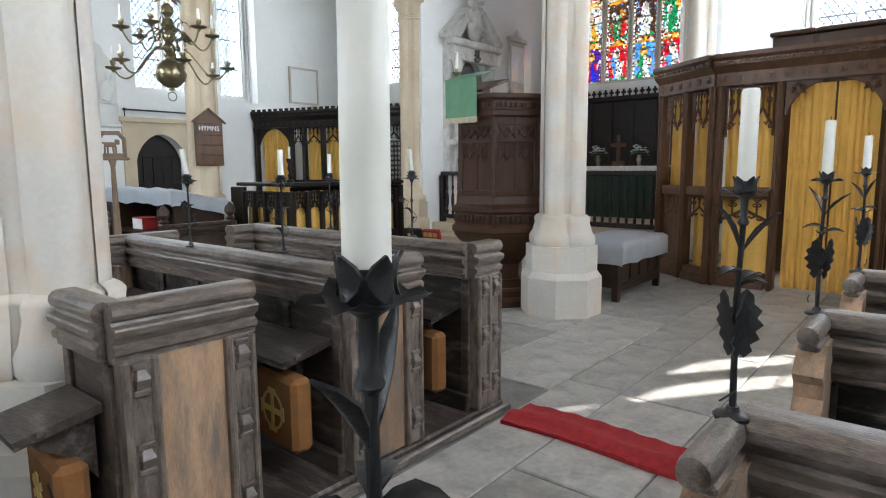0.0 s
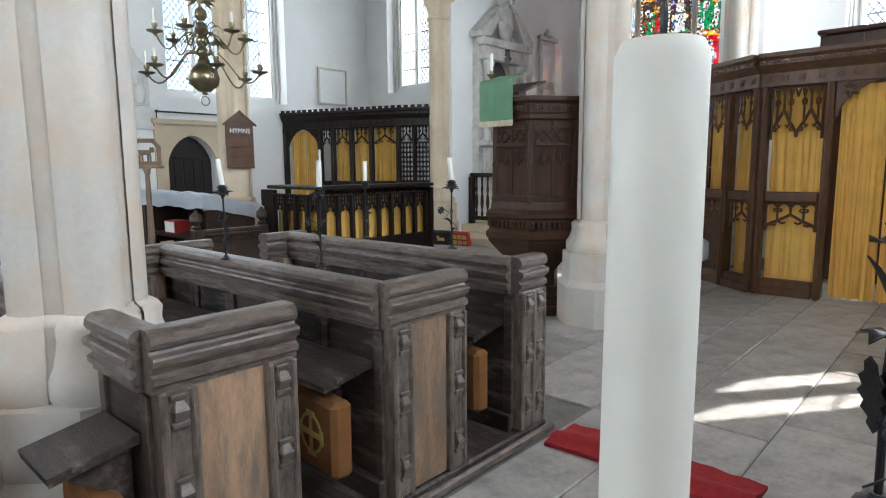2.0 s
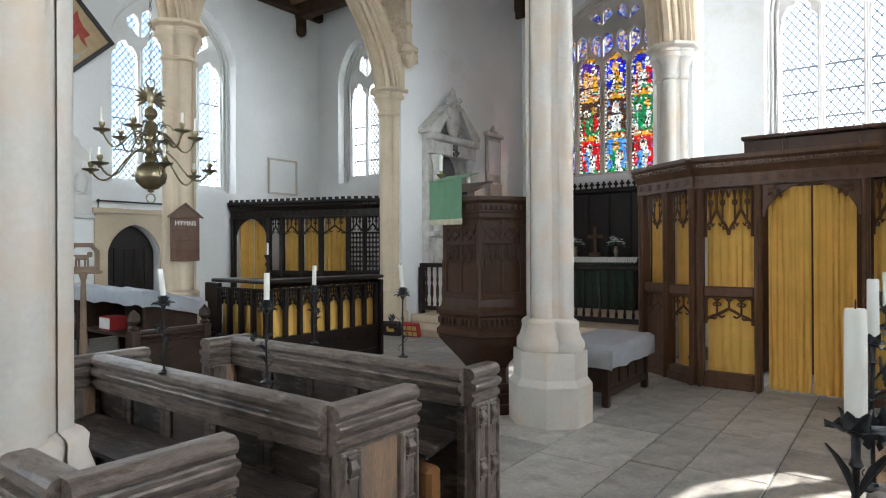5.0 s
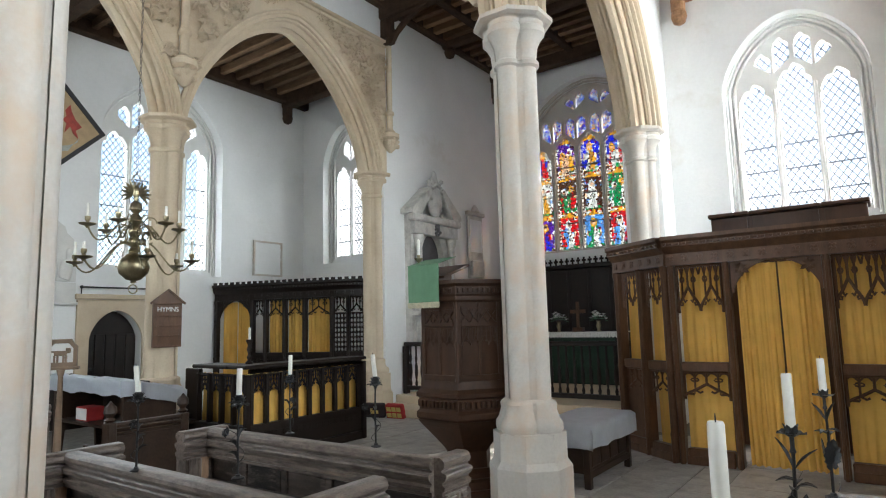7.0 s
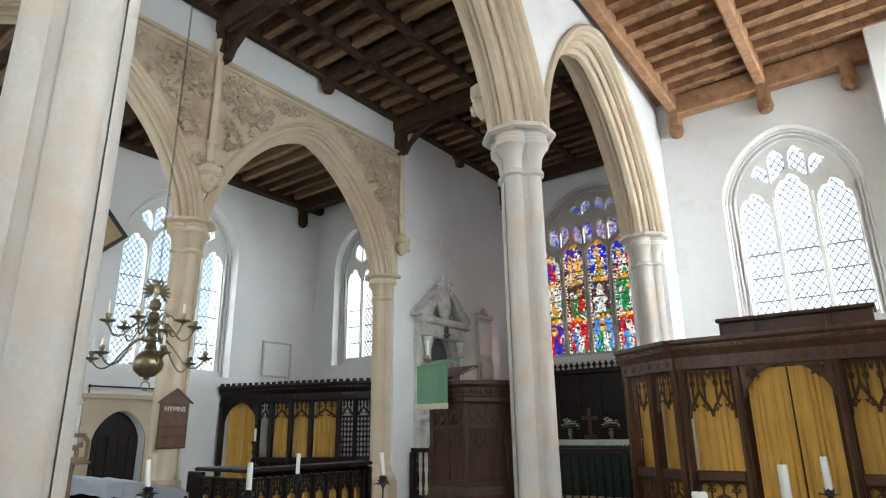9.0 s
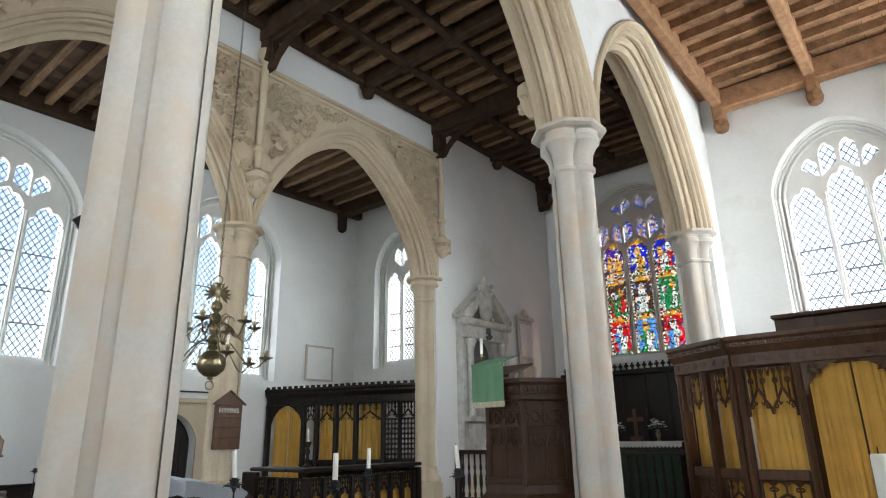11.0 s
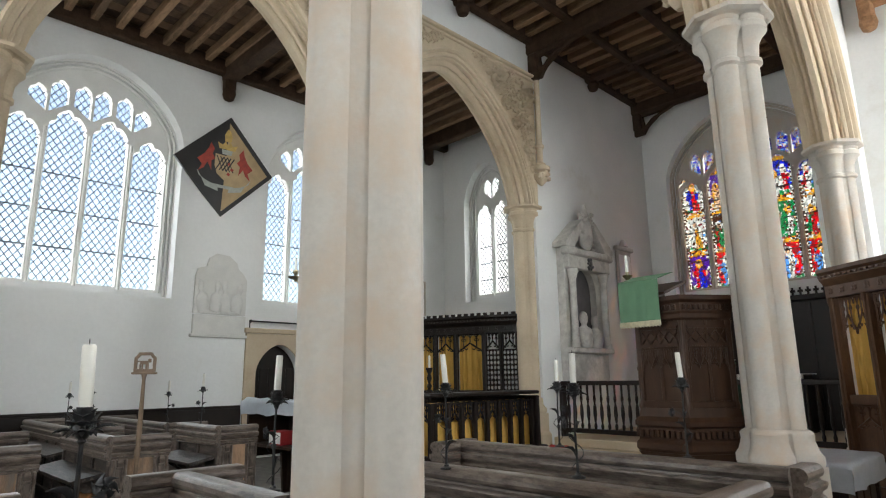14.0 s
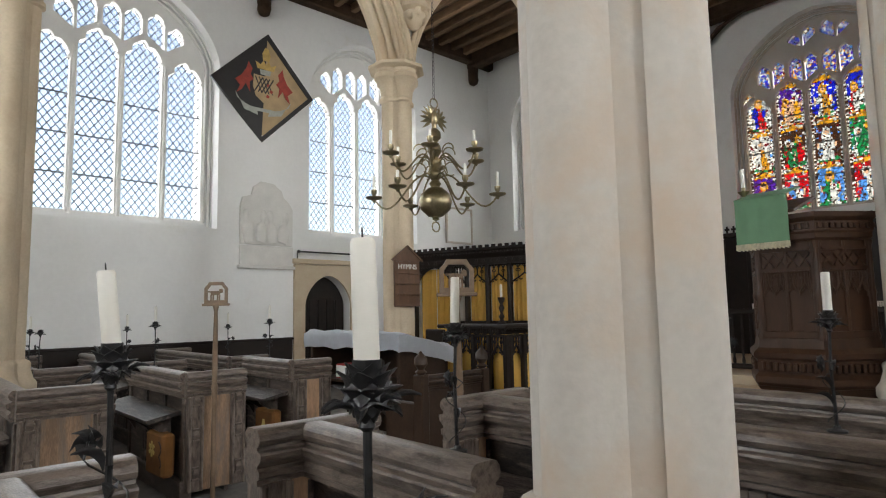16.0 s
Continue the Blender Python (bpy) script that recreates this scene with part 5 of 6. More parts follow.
part("stem", lathe([(0.05, 0), (0.05, 0.02), (0.02, 0.05), (0.035, 0.09), (0.015, 0.13), (0.035, 0.19), (0.02, 0.24), (0.045, 0.30), (0.045, 0.32)], 12), OAK_BLACK, turned, smooth=True)
part("candle", lathe([(0.015, 0.32), (0.015, 0.47), (0.004, 0.48)], 10), WAX, turned, "ivory wax candle", smooth=True)


# ---- pulpit ----
PX, PY = 5.225, 3.93
pulpit = thing("pulpit", "carved red-brown oak hexagonal pulpit on a stem", "pulpit", at=pose(PX, PY, 0, 0, 0, 24) @ Matrix.Diagonal((0.78, 0.78, 0.963, 1)))
hexr = lambda r, z: [(r * math.cos(math.radians(180 + 60 * k)), r * math.sin(math.radians(180 + 60 * k)), z) for k in range(6)]


def hexloft(profile):
    bm = bmesh.new()
    add_loft(bm, [hexr(r, z) for r, z in profile])
    return bm


part("base_step", hexloft([(0.66, 0), (0.66, 0.07), (0.62, 0.09), (0.56, 0.09), (0.56, 0.16), (0.50, 0.18), (0.44, 0.18), (0.44, 0.22), (0.36, 0.26)]), OAK_RED, pulpit)
part("stem", hexloft([(0.30, 0.25), (0.30, 0.42), (0.36, 0.48), (0.50, 0.60), (0.62, 0.70), (0.68, 0.76)]), OAK_RED, pulpit)
part("lower_cornice", hexloft([(0.66, 0.76), (0.70, 0.79), (0.70, 0.84), (0.66, 0.87), (0.66, 0.98), (0.70, 1.0), (0.70, 1.04), (0.64, 1.08), (0.62, 1.16)]), OAK_RED, pulpit, "moulded oak cornice")
part("body", hexloft([(0.585, 1.14), (0.585, 2.0)]), OAK_RED, pulpit)
part("top_cornice", hexloft([(0.60, 1.96), (0.63, 1.98), (0.63, 2.02), (0.645, 2.04), (0.645, 2.12), (0.69, 2.15), (0.69, 2.19), (0.60, 2.19)]), OAK_RED, pulpit, "moulded oak cornice")
for k in range(6):
    a = math.radians(180 + 60 * k)
    bm = bmesh.new()
    add_lathe(bm, [(0.035, 1.14), (0.045, 1.18), (0.03, 1.22), (0.03, 1.5), (0.04, 1.53), (0.028, 1.56), (0.028, 1.9), (0.042, 1.96)], 0.585 * math.cos(a), 0.585 * math.sin(a), 8)
    part("corner_shaft", bm, OAK_RED, pulpit, smooth=True)
    mid = math.radians(210 + 60 * k)
    m = Matrix.Rotation(mid, 4, "Z") @ Matrix.Translation((0.585 * math.cos(math.radians(30)), 0, 0)) @ Matrix.Rotation(math.pi / 2, 4, "Z")
    face = Matrix(m)
    for s in (0, 1):
        bm = tracery_head(-0.24 + s * 0.24, s * 0.24, 1.52, 1.72, 2, 0.02)
        bmesh.ops.transform(bm, matrix=face @ Matrix.Translation((0, -0.022, 0)), verts=bm.verts)
        part("carved_tracery", bm, OAK_RED, pulpit)
        part_copies("fret_bar", box(-0.075, 0.075, -0.024, 0.0, -0.009, 0.009), OAK_RED, pulpit, [face @ Matrix.Translation((-0.18 + s * 0.24 + q * 0.12, 0, 1.81)) @ Matrix.Rotation(radians(r_), 4, "Y") for q in range(2) for r_ in (45, -45)])
        part_copies("fret_rail", box(-0.125, 0.125, -0.026, 0.0, 0.0, 0.026), OAK_RED, pulpit, [face @ Matrix.Translation((-0.12 + s * 0.24, 0, z_)) for z_ in (1.72, 1.885)])
    bm = bmesh.new()
    for xx in (-0.265, 0.0, 0.265):
        add_box(bm, xx - 0.018, xx + 0.018, -0.02, 0.0, 1.16, 1.96, face, 0.004)
    add_box(bm, -0.28, 0.28, -0.03, 0.0, 1.16, 1.22, face, 0.006)
    part("panel_frame", bm, OAK_RED, pulpit)
    part_copies("carved_leaf", box(0, 0.045, -0.10, -0.05, 0.89, 0.96, 0.008), OAK_RED, pulpit, [face @ Matrix.Translation((-0.30 + i * 0.067, 0, 0)) for i in range(9)])
    part_copies("carved_bead", box(0, 0.038, -0.075, -0.03, 2.055, 2.105, 0.006), OAK_RED, pulpit, [face @ Matrix.Translation((-0.30 + i * 0.067, 0, 0)) for i in range(9)])
# book rest with its hanging cloth
rest = thing("book_rest", "sloping oak book rest on the pulpit rim", "book rest", at=pose(4.90, 4.09, 2.11, 0, 0, -6))
part("board", prism([(-0.10, 0.02), (0.30, 0.16), (0.30, 0.185), (-0.10, 0.045)], [], 0.48, NORTH(-0.24)), OAK_RED, rest)
part("support", prism([(-0.06, 0.0), (0.26, 0.0), (0.26, 0.14), (-0.06, 0.03)], [], 0.05, NORTH(-0.025)), OAK_RED, rest)
cloth = thing("pulpit_fall", "sage green pulpit cloth with a cream fringe", "cloth", at=pose(4.765, 4.11, 2.25, 0, 0, -6 - 90) @ Matrix.Diagonal((0.92, 1, 0.88, 1)))
part("fall", curtain_mesh(-0.235, 0.235, -0.40, 0.03, 3, 0.006, -0.012, 2), GREEN_CLOTH, cloth, smooth=True, angle=80)
part("fall_top", prism([(-0.235, 0.0), (0.235, 0.0), (0.235, 0.006), (-0.235, 0.006)], [], 0.30, Matrix.Translation((0, -0.02, 0.028)) @ Matrix.Rotation(radians(19), 4, "X")), GREEN_CLOTH, cloth)
bm = bmesh.new()
for i in range(40):
    c = -0.232 + i * 0.0119
    add_box(bm, c - 0.004, c + 0.004, -0.022, -0.008, -0.455 - 0.006 * (i % 3), -0.40)
part("fringe", bm, FRINGE, cloth, "cream fringe")
pc = thing("brass_candlestick", "ornate brass candlestick with a candle on the pulpit", "candlestick", at=pose(4.93, 4.30, 2.11))
bm = bmesh.new()
add_lathe(bm, [(0.05, 0), (0.05, 0.02), (0.015, 0.04), (0.03, 0.1), (0.012, 0.14), (0.012, 0.22), (0.04, 0.25), (0.05, 0.265), (0.015, 0.27), (0.018, 0.30)], n=12)
for k in range(4):
    add_tube(bm, [(0.06 * math.sin(q) * math.cos(k * 1.57), 0.06 * math.sin(q) * math.sin(k * 1.57), 0.03 + q * 0.06) for q in np.linspace(0.2, 2.9, 9)], 0.006, 5)
part("holder", bm, BRASS, pc, smooth=True)
part("candle", lathe([(0.016, 0.29), (0.016, 0.46), (0.004, 0.47)], 12), WAX, pc, "ivory wax candle", smooth=True)


# ---- brass chandelier ----
CX, CY, CZ = 2.672, 5.815, 2.263
ch = thing("chandelier", "tarnished brass two-tier chandelier with white candles hanging on a chain", "chandelier", at=pose(CX, CY, CZ))
part("globe", lathe([(0.01, -0.15), (0.03, -0.14), (0.02, -0.125), (0.06, -0.115), (0.12, -0.06), (0.135, 0.0), (0.12, 0.06), (0.06, 0.115), (0.03, 0.125)], 24), BRASS, ch, "polished brass globe", smooth=True)
part("baluster", lathe([(0.03, 0.12), (0.05, 0.15), (0.03, 0.18), (0.055, 0.21), (0.055, 0.24), (0.03, 0.27), (0.055, 0.31), (0.055, 0.34), (0.03, 0.37), (0.06, 0.42), (0.045, 0.47), (0.02, 0.49), (0.055, 0.53), (0.05, 0.58), (0.02, 0.61), (0.02, 0.66)], 18), BRASS, ch, smooth=True)
bm = bmesh.new()
for s in (1, -1):
    for k in range(6):
        m = Matrix.Translation((s * 0.02, 0, 0.68)) @ Matrix.Rotation(s * radians(20 + k * 22), 4, "Y") @ Matrix.Rotation(radians(90), 4, "X")
        leaf(bm, m, 0.13, 0.03, 0.008)
    add_tube(bm, [(0, 0, 0.72), (s * 0.02, 0, 0.78), (s * 0.05, 0, 0.775)], [0.014, 0.012, 0.004], 6)
add_lathe(bm, [(0.01, 0.62), (0.035, 0.67), (0.03, 0.73), (0.01, 0.76)], n=10)
part("eagle_finial", bm, BRASS, ch, "double-headed eagle finial", smooth=True)
bm = bmesh.new()
add_tube(bm, [(0.04 * math.cos(q), 0, 0.82 + 0.04 * math.sin(q)) for q in np.linspace(0, 6.28, 13)], 0.006, 6)
part("ring", bm, BRASS, ch, smooth=True)
bm = bmesh.new()
add_tube(bm, [(0.04 * math.cos(q), 0, -0.20 + 0.04 * math.sin(q)) for q in np.linspace(0, 6.28, 13)], 0.006, 6)
part("ring", bm, BRASS, ch, smooth=True)
bm = bmesh.new()
z = 0.87
k = 0
while z < H_NAVE + 0.20 - CZ:
    q = np.linspace(0, 6.28, 7)
    if k % 2:
        add_tube(bm, [(0.011 * math.cos(a), 0, z + 0.022 * math.sin(a)) for a in q], 0.003, 4)
    else:
        add_tube(bm, [(0, 0.011 * math.cos(a), z + 0.022 * math.sin(a)) for a in q], 0.003, 4)
    z += 0.036
    k += 1
part("chain", bm, IRON, ch, "black iron chain")
for tier, (zb, reach, lift, count) in enumerate(((0.20, 0.50, -0.16, 6), (0.34, 0.38, 0.02, 6))):
    for i in range(count):
        a = i * math.tau / count + tier * 0.5 + 0.25
        m = Matrix.Rotation(a, 4, "Z")
        bm = bmesh.new()
        pts = []
        for q in np.linspace(0, 1, 15):
            pts.append(m @ Vector((0.04 + (reach - 0.04) * q, 0, zb + 0.10 * math.sin(q * math.pi) * (1 - q) * 1.6 - 0.22 * math.sin(q * math.pi) * q * 1.3 + lift * q)))
        add_tube(bm, pts, 0.008, 6)
        add_tube(bm, [m @ Vector((0.13 + 0.055 * math.cos(q), 0, zb + 0.07 + 0.055 * math.sin(q))) for q in np.linspace(0, 5.2, 12)], 0.006, 5)
        arm = part("arm", bm, BRASS, ch, smooth=True)
        end = m @ Vector((reach, 0, zb + lift))
        bm = bmesh.new()
        add_lathe(bm, [(0.008, -0.03), (0.02, -0.01), (0.065, 0.005), (0.07, 0.015), (0.02, 0.012), (0.014, 0.03), (0.024, 0.05), (0.024, 0.075), (0.012, 0.078)], 0, 0, 14)
        bmesh.ops.transform(bm, matrix=Matrix.Translation(end), verts=bm.verts)
        part("drip_pan", bm, BRASS, arm, smooth=True)
        bm = bmesh.new()
        hh = 0.05 + 0.03 * ((i * 7 + tier * 3) % 3)
        add_lathe(bm, [(0.012, 0.07), (0.012, 0.08 + hh), (0.003, 0.085 + hh)], 0, 0, 8)
        bmesh.ops.transform(bm, matrix=Matrix.Translation(end), verts=bm.verts)
        part("candle", bm, WAX, arm, "white candle stub", smooth=True)


# ---- lettering ----
def lettering(name, text, size, m, mat, parent, label, depth=0.002):
    cu = bpy.data.curves.new(name, "FONT")
    cu.body, cu.size, cu.extrude, cu.align_x = text, size, depth, "CENTER"
    tmp = bpy.data.objects.new(name, cu)
    me = bpy.data.meshes.new_from_object(tmp)
    me.materials.append(mat)
    bpy.data.objects.remove(tmp)
    ob = new(name, me)
    ob.parent = parent
    ob.matrix_basis = m
    return tagged(ob, label)


# ---- hymn board on the north pier ----
hb = thing("hymn_board", "dark wooden hymn board lettered HYMNS hung on the stone pier", "hymn board", at=pose(4.535, 8.512, -0.015))
part("board", prism([(-0.21, 1.47), (0.21, 1.47), (0.21, 2.08), (0.25, 2.08), (0.0, 2.27), (-0.25, 2.08), (-0.21, 2.08)], [], 0.03, NORTH(-0.03)), OAK, hb)
for zz in (1.47, 1.62, 1.76, 1.90, 2.06):
    part("number_rail", box(-0.20, 0.20, -0.048, -0.031, zz, zz + 0.018, 0.003), OAK, hb)
for s in (-1, 1):
    part("gable_mould", box(-0.165, 0.165, -0.05, -0.028, -0.012, 0.012), OAK, hb, m=Matrix.Translation((s * 0.125, 0, 2.175)) @ Matrix.Rotation(s * radians(37), 4, "Y"))
lettering("lettering", "HYMNS", 0.095, Matrix.Translation((0, -0.033, 1.965)) @ pose(0, 0, 0, 90, 0, 0), LINEN, hb, "pale painted letters")


# ---- wall monument in the chancel ----
def add_figure(bm, m, s=1.0):
    """A plain rounded bust."""
    add_loft(bm, [[m @ Vector((r * s * math.cos(q), 0.7 * r * s * math.sin(q), z * s)) for q in np.linspace(0, math.tau, 11)[:-1]] for r, z in ((0.17, 0), (0.20, 0.1), (0.22, 0.25), (0.19, 0.38), (0.08, 0.44), (0.07, 0.48), (0.105, 0.54), (0.115, 0.62), (0.09, 0.70), (0.03, 0.735))])


MX0, MX1 = 9.72, 11.22
mc = (MX0 + MX1) / 2
mon = thing("wall_monument", "weathered marble wall monument with busts and broken pediment", "monument", at=pose(mc, Y_NA, 0))
hw = (MX1 - MX0) / 2
NICHE = arch(-0.40, 0.40, 2.05, 3.1, 0.55, 8, 2.0, 0.5)
part("back_slab", prism([(-hw, 1.25), (hw, 1.25), (hw, 4.0), (-hw, 4.0)], [NICHE], 0.17, NORTH(-0.174)), MARBLE, mon)
part("niche_back", box(-0.44, 0.44, -0.03, -0.004, 2.0, 3.7), SLATE, mon, "dark marble niche")
part("apron", box(-hw + 0.1, hw - 0.1, -0.24, -0.176, 1.3, 1.85, 0.02), MARBLE, mon)
part("sill", box(-hw - 0.03, hw + 0.03, -0.32, -0.176, 1.87, 1.98, 0.02), MARBLE, mon)
for s in (-1, 1):
    bm = bmesh.new()
    add_lathe(bm, [(0.10, 1.98), (0.10, 2.06), (0.075, 2.10), (0.07, 3.35), (0.09, 3.40), (0.12, 3.52), (0.12, 3.56)], s * (hw - 0.16), -0.26, 14)
    part("column", bm, MARBLE, mon, smooth=True)
    part("pediment_rake", prism([(-hw - 0.14, 4.0), (-hw - 0.14, 4.10), (-0.22, 4.66), (-0.20, 4.52), (-hw + 0.16, 4.0)], [], 0.34, Matrix.Translation((0, -0.36, 0)) @ Matrix.Diagonal((-s, 1, 1, 1))), MARBLE, mon)
part("entablature", box(-hw - 0.03, hw + 0.03, -0.33, -0.176, 3.57, 3.84, 0.02), MARBLE, mon)
part("entablature_top", box(-hw - 0.12, hw + 0.12, -0.38, -0.176, 3.842, 3.998, 0.03), MARBLE, mon)
for bx_, bs_ in ((-0.22, 1.0), (0.2, 0.92)):
    bm = bmesh.new()
    add_figure(bm, Matrix.Translation((bx_, -0.23, 1.98)), bs_)
    part("bust", bm, MARBLE, mon, "plain marble bust", smooth=True, angle=60)
bm = bmesh.new()
add_loft(bm, [[(r * math.cos(q), -0.26 + 0.4 * r * math.sin(q), z_) for q in np.linspace(0, math.tau, 13)[:-1]] for r, z_ in ((0.10, 4.0), (0.20, 4.12), (0.25, 4.35), (0.22, 4.6), (0.12, 4.72), (0.16, 4.78), (0.10, 4.88), (0.07, 5.0), (0.02, 5.05))])
for k in range(26):
    r_ = random.Random(k)
    q = r_.uniform(0, math.tau)
    zc = r_.uniform(4.05, 4.85)
    bmesh.ops.create_icosphere(bm, subdivisions=1, radius=r_.uniform(0.03, 0.065), matrix=Matrix.Translation((0.20 * math.cos(q), -0.28 + 0.08 * math.sin(q), zc)))
part("carved_shield", bm, MARBLE, mon, "carved marble shield and mantling", smooth=True, angle=60)
bm = bmesh.new()
for k in range(14):
    r_ = random.Random(k + 90)
    bmesh.ops.create_icosphere(bm, subdivisions=1, radius=r_.uniform(0.03, 0.06), matrix=Matrix.Translation((r_.uniform(-0.10, 0.10), -0.33, 3.62 + r_.uniform(-0.05, 0.18))))
part("keystone_carving", bm, SLATE, mon, smooth=True)

# tablet beside it
tab = thing("wall_tablet", "pale marble wall tablet with carved frame", "tablet", at=pose(12.40, Y_NA, 0))
part("slab", box(-0.32, 0.32, -0.07, -0.004, 2.75, 4.3, 0.02), MARBLE, tab)
part("cornice", box(-0.38, 0.38, -0.12, -0.004, 4.302, 4.40, 0.02), MARBLE, tab)
part("crest", lathe([(0.12, 4.4), (0.08, 4.5), (0.03, 4.58)], 8, 0, -0.06), MARBLE, tab)
part("panel", box(-0.26, 0.26, -0.085, -0.071, 3.4, 4.2, 0.01), PLASTER, tab)
part("base", box(-0.28, 0.28, -0.13, -0.071, 2.8, 3.2, 0.03), MARBLE, tab)

# relief tablet on the north wall
rt = thing("relief_tablet", "pale plaster relief tablet with plain figures on the aisle wall", "tablet", at=pose(4.43, Y_N, 0))
part("slab", prism([(-0.5, 2.62), (0.5, 2.62), (0.5, 3.3), (0.42, 3.42), (0.32, 3.5), (0.28, 3.62), (0.12, 3.74), (-0.12, 3.76), (-0.26, 3.66), (-0.30, 3.5), (-0.46, 3.45), (-0.5, 3.3)], [], 0.05, NORTH(-0.054)), PALE_STONE, rt)
part("base", prism([(-0.5, 2.25), (0.5, 2.25), (0.5, 2.6), (-0.5, 2.6)], [], 0.07, NORTH(-0.074)), PALE_STONE, rt)
part("sill", box(-0.54, 0.54, -0.1, -0.004, 2.19, 2.248, 0.01), PALE_STONE, rt)
bm = bmesh.new()
for k in range(4):
    m = Matrix.Translation((-0.33 + k * 0.21, -0.05, 2.66)) @ Matrix.Diagonal((0.55, 0.35, 0.8, 1)) @ Matrix.Rotation(radians((-12, 8, -5, 12)[k]), 4, "Y")
    add_figure(bm, m, 1.0)
part("relief", bm, PALE_STONE, rt, "shallow plain relief figures", smooth=True, angle=60)

# framed panel by the chapel screen
fp = thing("framed_panel", "white framed panel on the aisle wall", "panel", at=pose(9.24, Y_N, 0.03))
part("frame", prism([(-0.42, 2.9), (0.42, 2.9), (0.42, 3.74), (-0.42, 3.74)], [[(-0.38, 2.94), (0.38, 2.94), (0.38, 3.70), (-0.38, 3.70)]], 0.05, NORTH(-0.054)), STONE_WASHED, fp)
part("panel", box(-0.38, 0.38, -0.03, -0.005, 2.94, 3.70), PLASTER, fp)

# ---- hatchment ----
ha = thing("hatchment", "diamond-shaped painted heraldic board in a black frame", "painting", at=Matrix.Translation((4.33, Y_N - 0.09, 5.475)) @ pose(0, 0, 0, 6, 0, 0) @ Matrix.Rotation(radians(45), 4, "Y"))
hs = 0.70
CREAM = material("painted_cream", (0.42, 0.30, 0.16), 0.6, scale=6, spread=0.2, bump=0.05)
BLACKP = material("painted_black", (0.015, 0.013, 0.013), 0.5, scale=6, spread=0.3, bump=0.05)
REDP = material("painted_red", (0.32, 0.035, 0.02), 0.55, scale=9, spread=0.35, bump=0.05)
GOLDP = material("painted_gold", (0.50, 0.33, 0.09), 0.45, scale=9, spread=0.3, bump=0.05)
GREYP = material("painted_grey", (0.36, 0.37, 0.33), 0.55, scale=9, spread=0.2, bump=0.05)
part("frame", prism([(-hs, -hs), (hs, -hs), (hs, hs), (-hs, hs)], [[(-hs + 0.075, -hs + 0.075), (hs - 0.075, -hs + 0.075), (hs - 0.075, hs - 0.075), (-hs + 0.075, hs - 0.075)]], 0.06, NORTH(-0.03)), BLACKP, ha, "black painted frame")
q = hs - 0.075
part("dark_field", prism([(-q, -q), (q, -q), (-q, q)], [], 0.02, NORTH(0.0)), BLACKP, ha, "black half of the field")
part("pale_field", prism([(q, -q), (q, q), (-q, q)], [], 0.02, NORTH(0.0)), CREAM, ha, "cream half of the field")
up = Matrix.Rotation(radians(-45), 4, "Y")


def painted(name, pts, mat, y, label=""):
    bm = prism(pts, [], 0.006, NORTH(y))
    bmesh.ops.transform(bm, matrix=up, verts=bm.verts)
    part(name, bm, mat, ha, label)


painted("shield", [(-0.22, 0.22), (0.22, 0.22), (0.22, 0.0), (0.16, -0.16), (0.0, -0.27), (-0.16, -0.16), (-0.22, 0.0)], CREAM, -0.008, "cream painted shield")
for k in range(4):
    a = -0.2 + k * 0.07
    painted("fret_bar", [(a, 0.19), (a + 0.02, 0.19), (a + 0.16, -0.09), (a + 0.14, -0.09)], BLACKP, -0.012)
    painted("fret_bar", [(a + 0.0, -0.08), (a + 0.02, -0.09), (a + 0.16, 0.18), (a + 0.14, 0.19)], BLACKP, -0.013)
for k in range(3):
    painted("charge", [(0.06 + 0.06 * (k % 2), 0.1 - k * 0.1), (0.11 + 0.06 * (k % 2), 0.07 - k * 0.1), (0.08 + 0.06 * (k % 2), 0.03 - k * 0.1), (0.03 + 0.06 * (k % 2), 0.05 - k * 0.1)], REDP, -0.012)
for s in (-1, 1):
    painted("beast", [(s * 0.25, 0.30), (s * 0.33, 0.42), (s * 0.36, 0.30), (s * 0.44, 0.16), (s * 0.56, 0.05), (s * 0.46, -0.04), (s * 0.52, -0.18), (s * 0.42, -0.10), (s * 0.36, 0.02), (s * 0.27, -0.12), (s * 0.29, 0.06), (s * 0.22, 0.12), (s * 0.28, 0.2)], REDP, -0.01, "red painted beast")
    painted("scroll", [(s * 0.54, -0.16), (s * 0.5, -0.26), (s * 0.34, -0.34), (s * 0.12, -0.40), (s * 0.1, -0.50), (s * 0.36, -0.44), (s * 0.44, -0.30)], GREYP, -0.009, "pale painted motto scroll")
painted("crown", [(-0.16, 0.34), (0.16, 0.34), (0.2, 0.46), (0.1, 0.42), (0.05, 0.5), (0.0, 0.43), (-0.05, 0.5), (-0.1, 0.42), (-0.2, 0.46)], GOLDP, -0.01, "gold painted coronet")
painted("helm", [(-0.09, 0.24), (0.09, 0.24), (0.11, 0.33), (-0.11, 0.33)], GREYP, -0.01)
painted("crest", [(-0.06, 0.5), (0.06, 0.5), (0.08, 0.6), (0.03, 0.72), (-0.03, 0.74), (-0.08, 0.62)], GOLDP, -0.01, "gold painted crest")
painted("motto_bar", [(-0.34, -0.37), (0.34, -0.37), (0.3, -0.43), (-0.3, -0.43)], GREYP, -0.011)

# ---- north door with its rod ----
door = thing("door_1", "dark oak door in a pointed stone doorway", "door", "", "structure", at=pose(0, 0, 0))
part("leaf", prism(arch(5.21, 6.21, 0.0, 1.55, 0.55), [], 0.06, NORTH(Y_N + 0.22)), OAK_BLACK, door)
